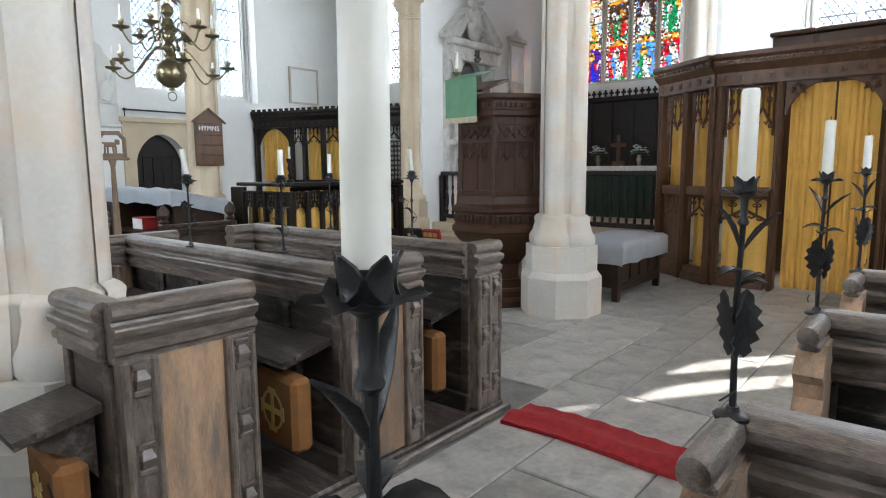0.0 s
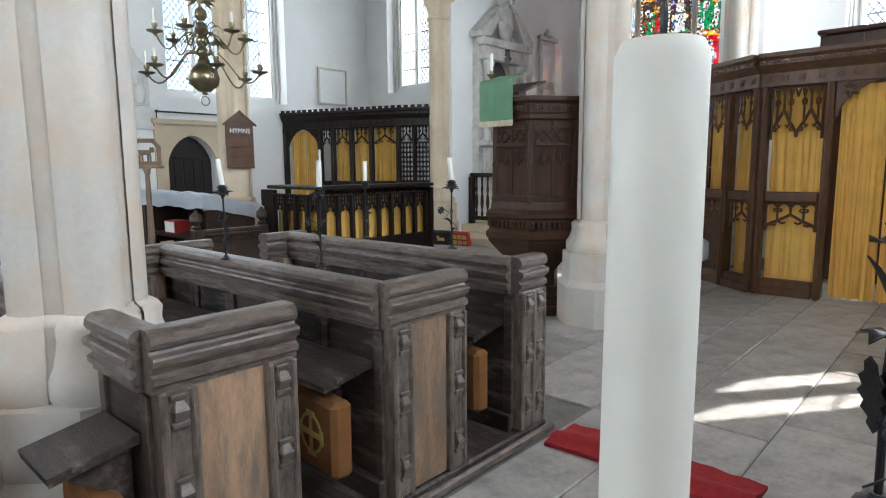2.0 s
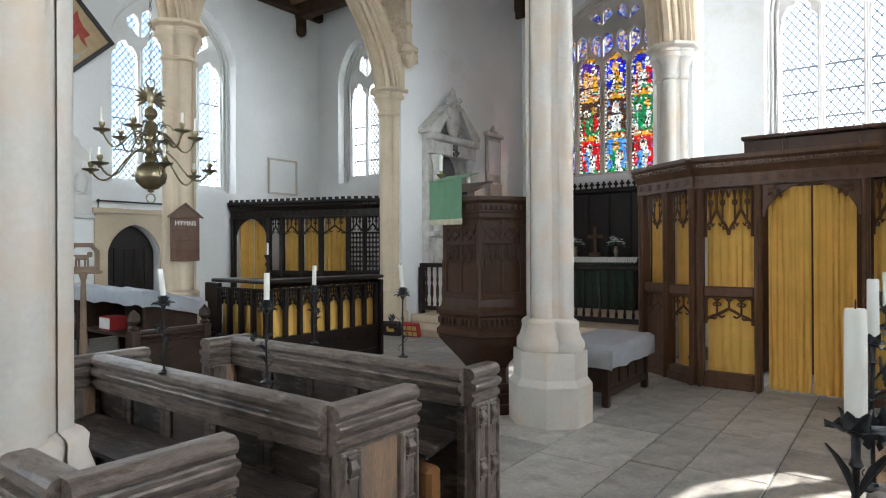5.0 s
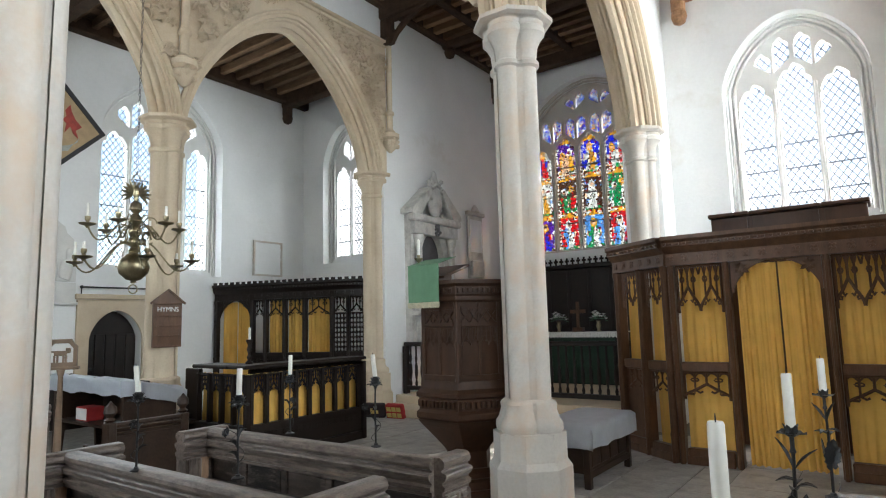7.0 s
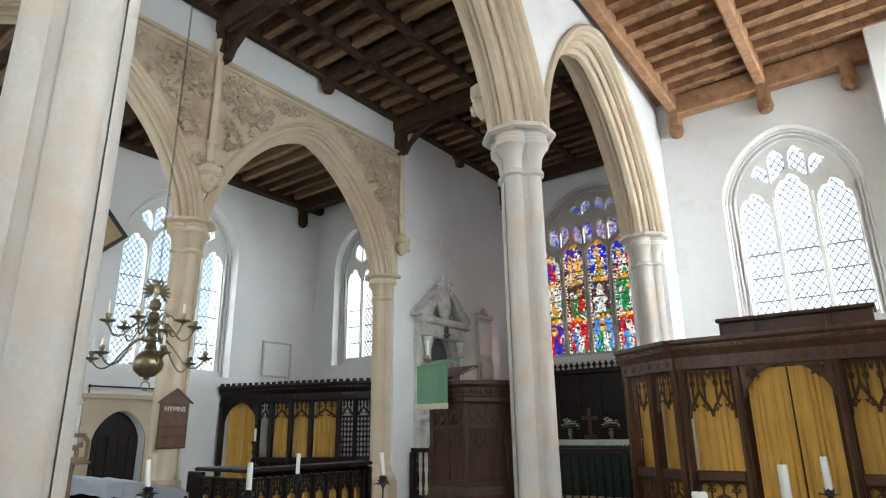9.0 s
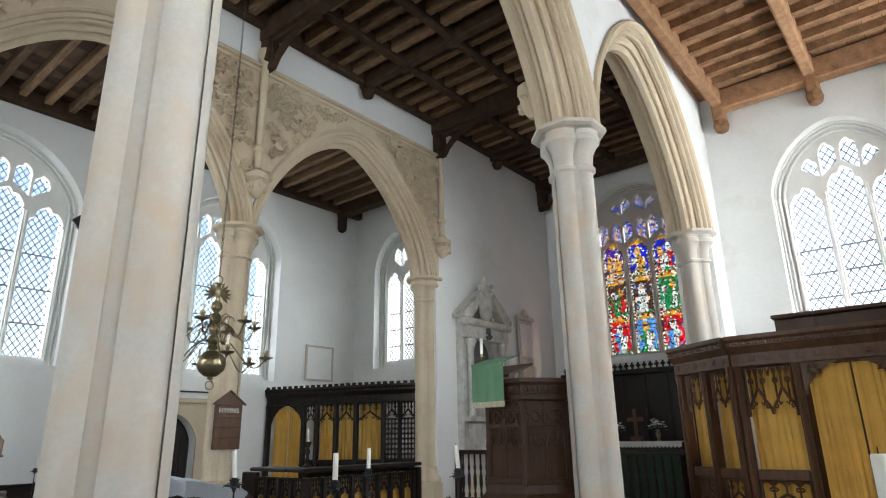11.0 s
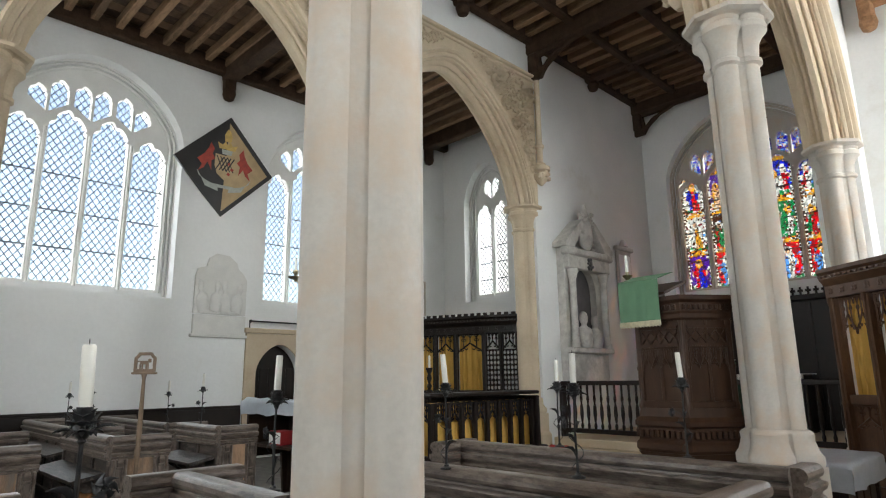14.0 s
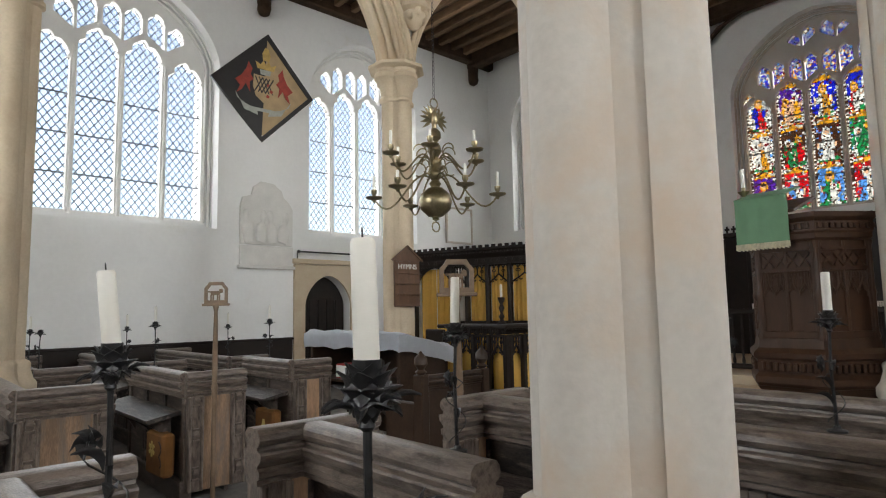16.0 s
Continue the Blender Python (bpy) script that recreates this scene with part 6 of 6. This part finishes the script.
for k in range(5):
    part("board", box(5.23 + k * 0.195, 5.41 + k * 0.195, Y_N + 0.195, Y_N + 0.218, 0.02, 1.65, 0.006), OAK_BLACK, door)
part("door_handle", lathe([(0.03, 0), (0.035, 0.02), (0.02, 0.03)], 10), IRON, door, m=Matrix.Translation((5.36, Y_N + 0.19, 1.0)) @ pose(0, 0, 0, 90))
inner = arch(5.205, 6.215, 0.0, 1.55, 0.55)
part("stone_surround", prism([(4.98, 0.0), (4.98, 2.30), (6.44, 2.30), (6.44, 0.0)] + inner, [], 0.05, NORTH(Y_N - 0.054)), STONE, door, "buff stone door surround")
part("stone_label", box(4.92, 6.50, Y_N - 0.12, Y_N - 0.056, 2.302, 2.40, 0.015), STONE, door)
rod = thing("curtain_rod", "black iron rod above the stone doorway", "rod", at=pose(0, 0, 0))
bm = bmesh.new()
add_tube(bm, [(5.0, Y_N - 0.2, 2.52), (6.49, Y_N - 0.2, 2.52)], 0.016, 8)
part("bar", bm, IRON, rod, smooth=True)
for xx in (5.06, 6.43):
    bm = bmesh.new()
    add_tube(bm, [(xx, Y_N - 0.2, 2.52), (xx, Y_N - 0.003, 2.52), (xx, Y_N - 0.003, 2.36)], 0.012, 6)
    part("bracket", bm, IRON, rod)
for xx in (4.98, 6.51):
    part("knob", lathe([(0.01, -0.035), (0.035, 0.0), (0.01, 0.035)], 10), IRON, rod, m=Matrix.Translation((xx, Y_N - 0.2, 2.52)) @ pose(0, 0, 0, 0, 90))

# ---- carved spandrels of the north arcade ----
bays = list(zip(PIERS_N, PIERS_N[1:]))
for bi, (a, b) in enumerate(bays):
    c, w = (a + b) / 2, (b - a) / 2 - 0.09 + 0.02
    curve = []
    for i in range(29):
        u = -math.cos(i * math.pi / 28)
        curve.append((c + w * u, 4.78 + 2.51 * max(0.0, 1 - abs(u) ** 1.6) ** 0.63))
    sp = thing("carved_spandrel", "buff limestone spandrel carved with scrolling foliage over the arch", "carving", "carved spandrels", "structure")
    zt = 7.58
    right = 9.20 if bi == 2 else b
    for s in (0, 1):
        half = [p for p in curve if (p[0] <= c if s == 0 else p[0] >= c)]
        if s == 0:
            pts = [(a + 0.05, 4.82), (a + 0.05, zt), (c - 0.002, zt)] + [p for p in reversed(half)]
        else:
            pts = [(c + 0.002, zt), (right - 0.05, zt), (right - 0.05, 4.82)] + [p for p in reversed(half)]
        part("panel", prism(pts, [], 0.03, NORTH(Y_NA - 0.034)), STONE, sp)
        bm = bmesh.new()
        x_side = a + 0.05 if s == 0 else right - 0.05
        fx0, fx1 = (a + 0.06, c) if s == 0 else (c, right - 0.06)
        rg = random.Random(bi * 10 + s)

        def inside(x, z, gap=0.2):
            u = abs((x - c) / w)
            arc = 4.78 + 2.51 * max(0.0, 1 - min(1, u) ** 1.6) ** 0.63
            return z < zt - 0.14 and z > arc + gap and abs(x - x_side) > 0.13
        spots = []
        for k in range(900):
            x, zc = rg.uniform(fx0, fx1), rg.uniform(5.4, zt)
            size = rg.choice((0.17, 0.13, 0.10, 0.075))
            if inside(x, zc, 0.13 + size) and zc < zt - 0.08 - size and all(math.hypot(x - p[0], zc - p[1]) > 0.86 * (size + p[2]) for p in spots):
                spots.append((x, zc, size))
        for x, zc, size in spots:
            # a curled sprig: a spiral stem ringed with lobed leaves
            turn_, hand = rg.uniform(0, 6.28), rg.choice((-1, 1))
            add_tube(bm, [(x + size * (1 - 0.75 * q_) * math.cos(turn_ + hand * q_ * 7), Y_NA - 0.07 - 0.03 * q_, zc + size * (1 - 0.75 * q_) * math.sin(turn_ + hand * q_ * 7)) for q_ in np.linspace(0, 1, 14)], [size * 0.17 * (1 - 0.4 * q_) for q_ in np.linspace(0, 1, 14)], 5)
            for k in range(6):
                m = Matrix.Translation((x, Y_NA - 0.085, zc)) @ Matrix.Rotation(turn_ + k * 1.047, 4, "Y") @ Matrix.Translation((0, 0, size * 0.42)) @ Matrix.Rotation(radians(78), 4, "X")
                leaf(bm, m, size * 0.78, size * 0.5, size * 0.4)
        cx = a + 0.62 if s == 0 else right - 0.62
        ring = [(cx + (0.26 + 0.05 * math.cos(6 * q_)) * math.cos(q_), Y_NA - 0.06, 7.05 + (0.30 + 0.05 * math.cos(6 * q_)) * math.sin(q_)) for q_ in np.linspace(0, math.tau, 49)]
        add_tube(bm, ring, 0.035, 6)
        part("foliage", bm, STONE, sp, "carved stone foliage", smooth=True, angle=50)
    part("top_mould", box(a + 0.05, right - 0.05, Y_NA - 0.085, Y_NA - 0.036, zt - 0.10, zt - 0.05, 0.015), STONE, sp)
    part("top_mould", box(a + 0.05, right - 0.05, Y_NA - 0.11, Y_NA - 0.003, zt + 0.001, zt + 0.06, 0.02), STONE, sp)
for x in (0.14, 4.60, 9.20):
    sh = thing("wall_shaft", "slender limestone wall shaft on a carved corbel", "shaft", "wall shafts", "structure")
    part("shaft", lathe([(0.10, 5.62), (0.12, 5.66), (0.065, 5.72), (0.065, 6.0), (0.095, 6.03), (0.095, 6.08), (0.06, 6.12), (0.06, 7.62), (0.09, 7.66), (0.11, 7.72), (0.13, 7.80), (0.13, 7.90)], 14, x, Y_NA - 0.09), STONE, sh, smooth=True)
    part("corbel", lathe([(0.03, 5.22), (0.09, 5.28), (0.16, 5.36), (0.17, 5.44), (0.12, 5.48), (0.19, 5.52), (0.19, 5.60), (0.10, 5.63)], 12, x, Y_NA - 0.10), STONE, sh, smooth=True)
    bm = bmesh.new()
    for k in range(12):
        r_ = random.Random(k)
        bmesh.ops.create_icosphere(bm, subdivisions=1, radius=0.05, matrix=Matrix.Translation((x + 0.15 * math.cos(k * 0.9), Y_NA - 0.12 - abs(0.12 * math.sin(k * 0.9)), 5.40 + r_.uniform(-0.08, 0.08))))
    part("corbel_carving", bm, STONE, sh, smooth=True)
for x in PIERS_S[1:3]:
    cb = thing("corbel_head", "carved limestone corbel above the pier capital", "corbel", "", "structure")
    bm = bmesh.new()
    add_lathe(bm, [(0.04, 5.06), (0.10, 5.14), (0.15, 5.26), (0.11, 5.32), (0.17, 5.38), (0.17, 5.46)], x, Y_SB + 0.12, 10)
    for k in range(10):
        bmesh.ops.create_icosphere(bm, subdivisions=1, radius=0.05, matrix=Matrix.Translation((x + 0.13 * math.cos(k), Y_SB + 0.12 + 0.13 * math.sin(k), 5.24 + 0.06 * math.sin(k * 3))))
    part("carving", bm, STONE, cb, smooth=True)

# ---- roof brackets and bosses ----
for x in (0.2, 4.65, 9.15, 13.6):
    for y, s in ((Y_NA, -1), (Y_SB, 1)):
        br = thing("roof_bracket", "dark oak bracket under the tie beam", "bracket", "roof brackets", "structure")
        out = [(0, H_NAVE - 0.27), (1.25, H_NAVE - 0.27), (1.05, H_NAVE - 0.33), (0.7, H_NAVE - 0.45), (0.38, H_NAVE - 0.68), (0.26, H_NAVE - 0.85), (0, H_NAVE - 0.85)]
        hole = [(0.24, H_NAVE - 0.36), (0.85, H_NAVE - 0.36), (0.5, H_NAVE - 0.48), (0.30, H_NAVE - 0.66)]
        m = Matrix.Translation((x - 0.05, y, 0)) @ (EAST(0) if s > 0 else EAST(0) @ Matrix.Diagonal((-1, 1, 1, 1)))
        part("brace", prism(out, [hole], 0.10, m), ROOF_BEAM, br)
        part("wall_post", box(x - 0.13, x + 0.13, y - 0.001 if s > 0 else y - 0.22, y + 0.22 if s > 0 else y + 0.001, H_NAVE - 0.72, H_NAVE - 0.28, 0.03), ROOF_BEAM, br)
for x in (2.4, 6.9, 11.37):
    for y in (Y_NA - 0.16,):
        bo = thing("roof_boss", "carved oak figure block at the wall plate", "boss", "roof bosses", "structure")
        part("boss", lathe([(0.02, H_NAVE - 0.38), (0.10, H_NAVE - 0.34), (0.14, H_NAVE - 0.22), (0.10, H_NAVE - 0.14), (0.12, H_NAVE - 0.08)], 10, x, y), ROOF_BEAM, bo, smooth=True)
    for y in (4.75, 6.12, 7.3):
        bo = thing("roof_boss", "carved oak leaf boss on the roof beams", "boss", "roof bosses", "structure")
        bm = bmesh.new()
        add_lathe(bm, [(0.02, H_NAVE - 0.20), (0.09, H_NAVE - 0.17), (0.14, H_NAVE - 0.125)], x, y, 10)
        for k in range(8):
            leaf(bm, Matrix.Translation((x, y, H_NAVE - 0.16)) @ Matrix.Rotation(k * math.tau / 8, 4, "Z") @ Matrix.Translation((0, 0.05, 0)), 0.13, 0.09, 0.03)
        part("boss", bm, ROOF_BEAM, bo)
for x, y, z_, mat_ in ((9.75, Y_N - 0.1, H_N, ROOF_BEAM), (4.3, Y_N - 0.1, H_N, ROOF_BEAM), (-0.1, Y_N - 0.1, H_N, ROOF_BEAM), (10.28, Y_SA - 0.1, H_S, ROOF_PALE), (10.28, 1.3, H_S, ROOF_PALE), (10.28, 0.1, H_S, ROOF_PALE)):
    bo = thing("beam_end", "carved oak beam end bracket", "bracket", "beam ends", "structure")
    bm = bmesh.new()
    add_box(bm, x - 0.11, x + 0.11, y - 0.11, y + 0.098, z_ - 0.42, z_ - 0.10, None, 0.04)
    add_lathe(bm, [(0.03, z_ - 0.62), (0.10, z_ - 0.58), (0.13, z_ - 0.48), (0.12, z_ - 0.40)], x, y - 0.01, 10)
    part("block", bm, mat_, bo)

# ---- stained east window ----
win, yy, head = window("window_6", EAST(X_E + 0.302), 4.40, 7.74, 3.42, 6.25, 1.40, 5, "tall stained-glass east window with figures in five lights", stained=True, stone=STONE_WASHED)
COLS = {"red": (0.16, 0.001, 0.002), "blue": (0.002, 0.004, 0.11), "white": (0.17, 0.163, 0.135), "gold": (0.18, 0.075, 0.003), "green": (0.002, 0.055, 0.014), "ruby": (0.05, 0.0006, 0.002), "sky": (0.02, 0.065, 0.15), "brown": (0.014, 0.005, 0.002), "flesh": (0.19, 0.105, 0.055), "violet": (0.018, 0.003, 0.06)}
GL = {k: glass("stained_glass_" + k, [v], 0.03, 0.55) for k, v in COLS.items()}
names = list(COLS)
lw = 3.34 / 5
rg = random.Random(77)
GROUNDS = (("blue", "white", "red"), ("blue", "green", "red"), ("blue", "brown", "sky"), ("violet", "brown", "red"), ("white", "white", "violet"))
ROBES = ((("red", "white"), ("green", "red"), ("white", "sky")), (("red", "white"), ("white", "green"), ("white", "sky")), (("gold", "white"), ("white", "white"), ("white", "green")), (("gold", "flesh"), ("red", "green"), ("white", "sky")), (("red", "blue"), ("gold", "white"), ("blue", "red")))


def pick(u, v, light, panel):
    """Colour of a piece at u, v (0..1) of a panel: border, canopy, figure and ground."""
    cell = random.Random(light * 1000 + panel * 331 + int(u * 13) * 17 + int(v * 26) * 7)
    level = 2 - panel
    ground, (robe, cloak) = GROUNDS[light][level], ROBES[light][level]
    if u < 0.085 or u > 0.915:
        return ("white", "brown")[int(v * 22) % 2]
    if v < 0.05:
        return ("gold", "brown", "red")[int(u * 13) % 3]
    if v > 0.90:
        return "gold" if abs(u - 0.5) < (1.0 - v) * 4 else cell.choice(("white", "brown", "white"))
    if level == 0 and ((u - 0.5) / 0.46) ** 2 + ((v - 0.5) / 0.50) ** 2 > 1:
        return cell.choice(("white", "white", "gold", "brown"))
    figures = ((0.52, 0.0, 1.0),) if light in (2, 4) or level == 2 else ((0.34, 0.08, 0.8), (0.68, -0.04, 0.86))
    for k, (fu, fv, sc) in enumerate(figures):
        x, y = (u - fu) / sc, (v - 0.08 - fv) / sc
        d = math.hypot(x * 0.95, y - 0.62)
        if d < 0.065:
            return "flesh" if y < 0.64 else "brown"
        if d < 0.13:
            return ("gold", "white")[(light + k + level) % 2]
        if 0 < y < 0.58 and abs(x - 0.05 * math.sin(y * 9 + light)) < 0.13 + 0.13 * (0.58 - y):
            if abs(math.sin(x * 21 + y * 13 + light * 2)) < 0.22:
                return "brown"
            return (robe, cloak)[(x > 0.03) != (k == 1)] if y < 0.46 else (cloak if abs(x) > 0.05 else robe)
        if 0.3 < y < 0.42 and abs(x) < 0.30:
            return "flesh" if abs(x) > 0.24 else cloak
    if v < 0.16:
        return cell.choice(("green", "green", "white", "brown"))
    return ground if cell.random() < 0.8 else cell.choice(("white", "ruby", "brown", "sky"))


quads = {k: bmesh.new() for k in names}
leadbm = bmesh.new()
ME = EAST(X_E + 0.302)
for li in range(5):
    x0, x1 = 4.40 + li * lw + 0.03, 4.40 + (li + 1) * lw - 0.03
    zlo, zhi = 3.42, 7.75
    nx, nz = 18, 120
    ccw, cch = (x1 - x0) / nx, (zhi - zlo) / nz
    off = [[(rg.uniform(-0.42, 0.42) * ccw, rg.uniform(-0.42, 0.42) * cch) for j in range(nz + 1)] for i in range(nx + 1)]
    P_ = lambda i, j: (x0 + i * ccw + (off[i][j][0] if 0 < i < nx else 0), zlo + j * cch + (off[i][j][1] if 0 < j < nz else 0))
    for i in range(nx):
        for j in range(nz):
            cx_, cz_ = x0 + (i + 0.5) * ccw, zlo + (j + 0.5) * cch
            if cz_ > head(cx_) + 0.02:
                continue
            if cz_ < 6.35:
                pv = (cz_ - 3.42) / (6.35 - 3.42) * 3
                col = pick((i + 0.5) / nx, pv % 1.0, li, int(pv))
            else:
                col = rg.choice(("blue", "sky", "white", "blue", "white", "violet", "gold"))
            if rg.random() < 0.07:
                col = rg.choice(("brown", "white", "ruby", "flesh", "white"))
            bmq = quads[col]
            vs = [bmq.verts.new(ME @ Vector((p[0], yy + 0.006, p[1]))) for p in (P_(i, j), P_(i + 1, j), P_(i + 1, j + 1), P_(i, j + 1))]
            bmq.faces.new(vs)
            if rg.random() < 0.6:
                for p, q_ in ((P_(i, j), P_(i + 1, j)), (P_(i, j), P_(i, j + 1))):
                    a_, b_ = Vector((p[0], yy, p[1])), Vector((q_[0], yy, q_[1]))
                    d_ = Vector((-(b_ - a_).z, 0, (b_ - a_).x)).normalized() * 0.006
                    leadbm.faces.new([leadbm.verts.new(ME @ v) for v in (a_ + d_, b_ + d_, b_ - d_, a_ - d_)])
for k in names:
    part("glass_" + k, quads[k], GL[k], win, k + " stained glass pieces")
part("stained_leading", leadbm, LEAD, win, "dark lead cames")

# ---- chancel ----
structure("chancel_step", box(8.62, X_E, Y_SB, Y_NA, 0.0, 0.15, 0.012), STONE, "pale stone chancel step", "step")
structure("chancel_step_upper", box(9.35, X_E - 0.001, Y_SB + 0.002, Y_NA - 0.002, 0.15, 0.30, 0.012), STONE, "worn stone upper chancel step", "step")
rail = thing("altar_rail", "black oak altar rail with turned balusters on the chancel step", "rail", at=pose(9.62, 0, 0.30))
part("handrail", box(-0.06, 0.06, 3.6, 8.40, 0.95, 1.03, 0.015), OAK_BLACK, rail)
part("foot_rail", box(-0.05, 0.05, 3.6, 8.40, 0.08, 0.16, 0.012), OAK_BLACK, rail)
for i in range(33):
    part("baluster", lathe([(0.022, 0.16), (0.03, 0.22), (0.016, 0.27), (0.035, 0.42), (0.03, 0.55), (0.016, 0.62), (0.028, 0.70), (0.018, 0.78), (0.022, 0.95)], 8, 0, 3.7 + i * 0.1425), OAK_BLACK, rail, smooth=True)
for y in (3.62, 6.0, 8.38):
    part("post", box(-0.06, 0.06, y - 0.05, y + 0.05, 0.0, 0.95, 0.01), OAK_BLACK, rail)

altar = thing("altar", "dark green fronted altar with white fair linen", "altar", at=pose(12.55, 6.05, 0.30))
part("table", box(0, 0.75, -1.05, 1.05, 0, 1.10, 0.01), OAK_BLACK, altar)
part("frontal", curtain_mesh(-1.0, 1.0, 0.02, 1.0, 10, 0.01, 0, 3), material("bottle_green_frontal", (0.012, 0.035, 0.02), 0.8), altar, "bottle green frontal", smooth=True, m=Matrix.Translation((-0.03, 0, 0)) @ pose(0, 0, 0, 0, 0, -90))
part("fair_linen", box(-0.06, 0.78, -1.12, 1.12, 1.102, 1.118, 0.004), LINEN, altar, "white linen cloth")
bm = bmesh.new()
for i in range(56):
    add_box(bm, -0.075, -0.063, -1.11 + i * 0.04, -1.078 + i * 0.04, 1.02 - 0.02 * (i % 2), 1.11)
part("lace_edge", bm, LINEN, altar, "white scalloped lace edge")
cross = thing("altar_cross", "plain dark wooden cross on the altar", "cross", at=pose(12.95, 6.05, 1.42))
part("cross", prism([(-0.035, 0.1), (0.035, 0.1), (0.035, 0.42), (0.18, 0.42), (0.18, 0.50), (0.035, 0.50), (0.035, 0.68), (-0.035, 0.68), (-0.035, 0.50), (-0.18, 0.50), (-0.18, 0.42), (-0.035, 0.42)], [], 0.04, EAST(-0.02)), OAK, cross)
part("foot", box(-0.08, 0.08, -0.12, 0.12, 0.0, 0.1, 0.01), OAK, cross)
for s in (-1, 1):
    vase = thing("flower_vase", "small brass vase of white flowers on the altar", "vase", "altar vases", at=pose(12.95, 6.05 + s * 0.48, 1.42))
    part("vase", lathe([(0.05, 0), (0.03, 0.04), (0.06, 0.14), (0.035, 0.2), (0.05, 0.24)], 12), BRASS, vase, smooth=True)
    bm = bmesh.new()
    for q_ in range(5):
        leaf(bm, Matrix.Rotation(q_ * 1.257, 4, "Z") @ Matrix.Rotation(0.5, 4, "X"), 0.05, 0.036, 0.01)
    bg = bmesh.new()
    leaf(bg, Matrix.Translation((0, -0.03, -0.05)), 0.10, 0.03, 0.01)
    heads = []
    for k in range(24):
        r_ = random.Random(k + 5)
        d = Vector((r_.uniform(-1, 1), r_.uniform(-1, 1), r_.uniform(0, 1.2))).normalized() * r_.uniform(0.08, 0.2)
        heads.append(Matrix.Translation(Vector((0, 0, 0.28)) + d) @ Matrix.Rotation(k, 4, "Z"))
    part_copies("blossom", bm, LINEN, vase, heads, "white petals")
    part_copies("leaf", bg, GREEN_CLOTH, vase, heads, "green leaves")
rd = thing("reredos", "black oak panelled reredos with pierced cresting below the window", "reredos", at=pose(13.78, 0, 0.3))
part("panelling", box(0.0, 0.1, 3.9, 8.2, 0, 2.62, 0.01), OAK_BLACK, rd)
for i in range(9):
    part("panel_stile", box(-0.03, -0.001, 3.92 + i * 0.53, 4.0 + i * 0.53, 0, 2.60, 0.006), OAK_BLACK, rd)
part("cornice", box(-0.10, 0.1, 3.88, 8.22, 2.622, 2.74, 0.02), OAK_BLACK, rd)
bm = bmesh.new()
for i in range(29):
    y = 3.95 + i * 0.148
    add_box(bm, -0.05, -0.02, y - 0.018, y + 0.018, 2.742, 2.90)
    add_box(bm, -0.05, -0.02, y - 0.05, y + 0.05, 2.80, 2.85)
part("cresting", bm, OAK_BLACK, rd, "pierced oak cresting")

# kneelers leaning by the chancel step
for x, y, rz, lab, pat in ((8.45, 8.15, 20, "dark needlepoint kneeler with a red border leaning by the step", DARK_WOOL), (8.52, 7.72, 5, "red and gold chequered needlepoint kneeler leaning by the step", RED_WOOL)):
    kn = thing("kneeler", lab, "kneeler", "chancel kneelers", at=pose(x, y, 0.0, 0, -14, rz))
    part("cushion", box(-0.05, 0.05, -0.19, 0.19, 0, 0.27, 0.02), pat, kn)
    bm = bmesh.new()
    if pat is RED_WOOL:
        for i in range(3):
            for j in range(2):
                add_box(bm, -0.056, -0.049, -0.155 + i * 0.11, -0.065 + i * 0.11, 0.035 + j * 0.11, 0.115 + j * 0.11, None, 0.002)
    else:
        add_box(bm, -0.056, -0.049, -0.07, 0.07, 0.09, 0.15)
        add_box(bm, -0.056, -0.049, 0.03, 0.08, 0.12, 0.19)
    part("motif", bm, GOLD_WOOL, kn, "stitched gold motif")

lay_flags(-1.2, 8.6, 0.48, 2.158)
lay_flags(3.15, 8.6, 2.16, 4.65)
lay_flags(-1.2, 8.6, 4.65, 6.6)
lay_flags(3.4, 9.6, 6.6, 8.5)
lay_flags(6.2, 7.2, -1.4, 0.45)
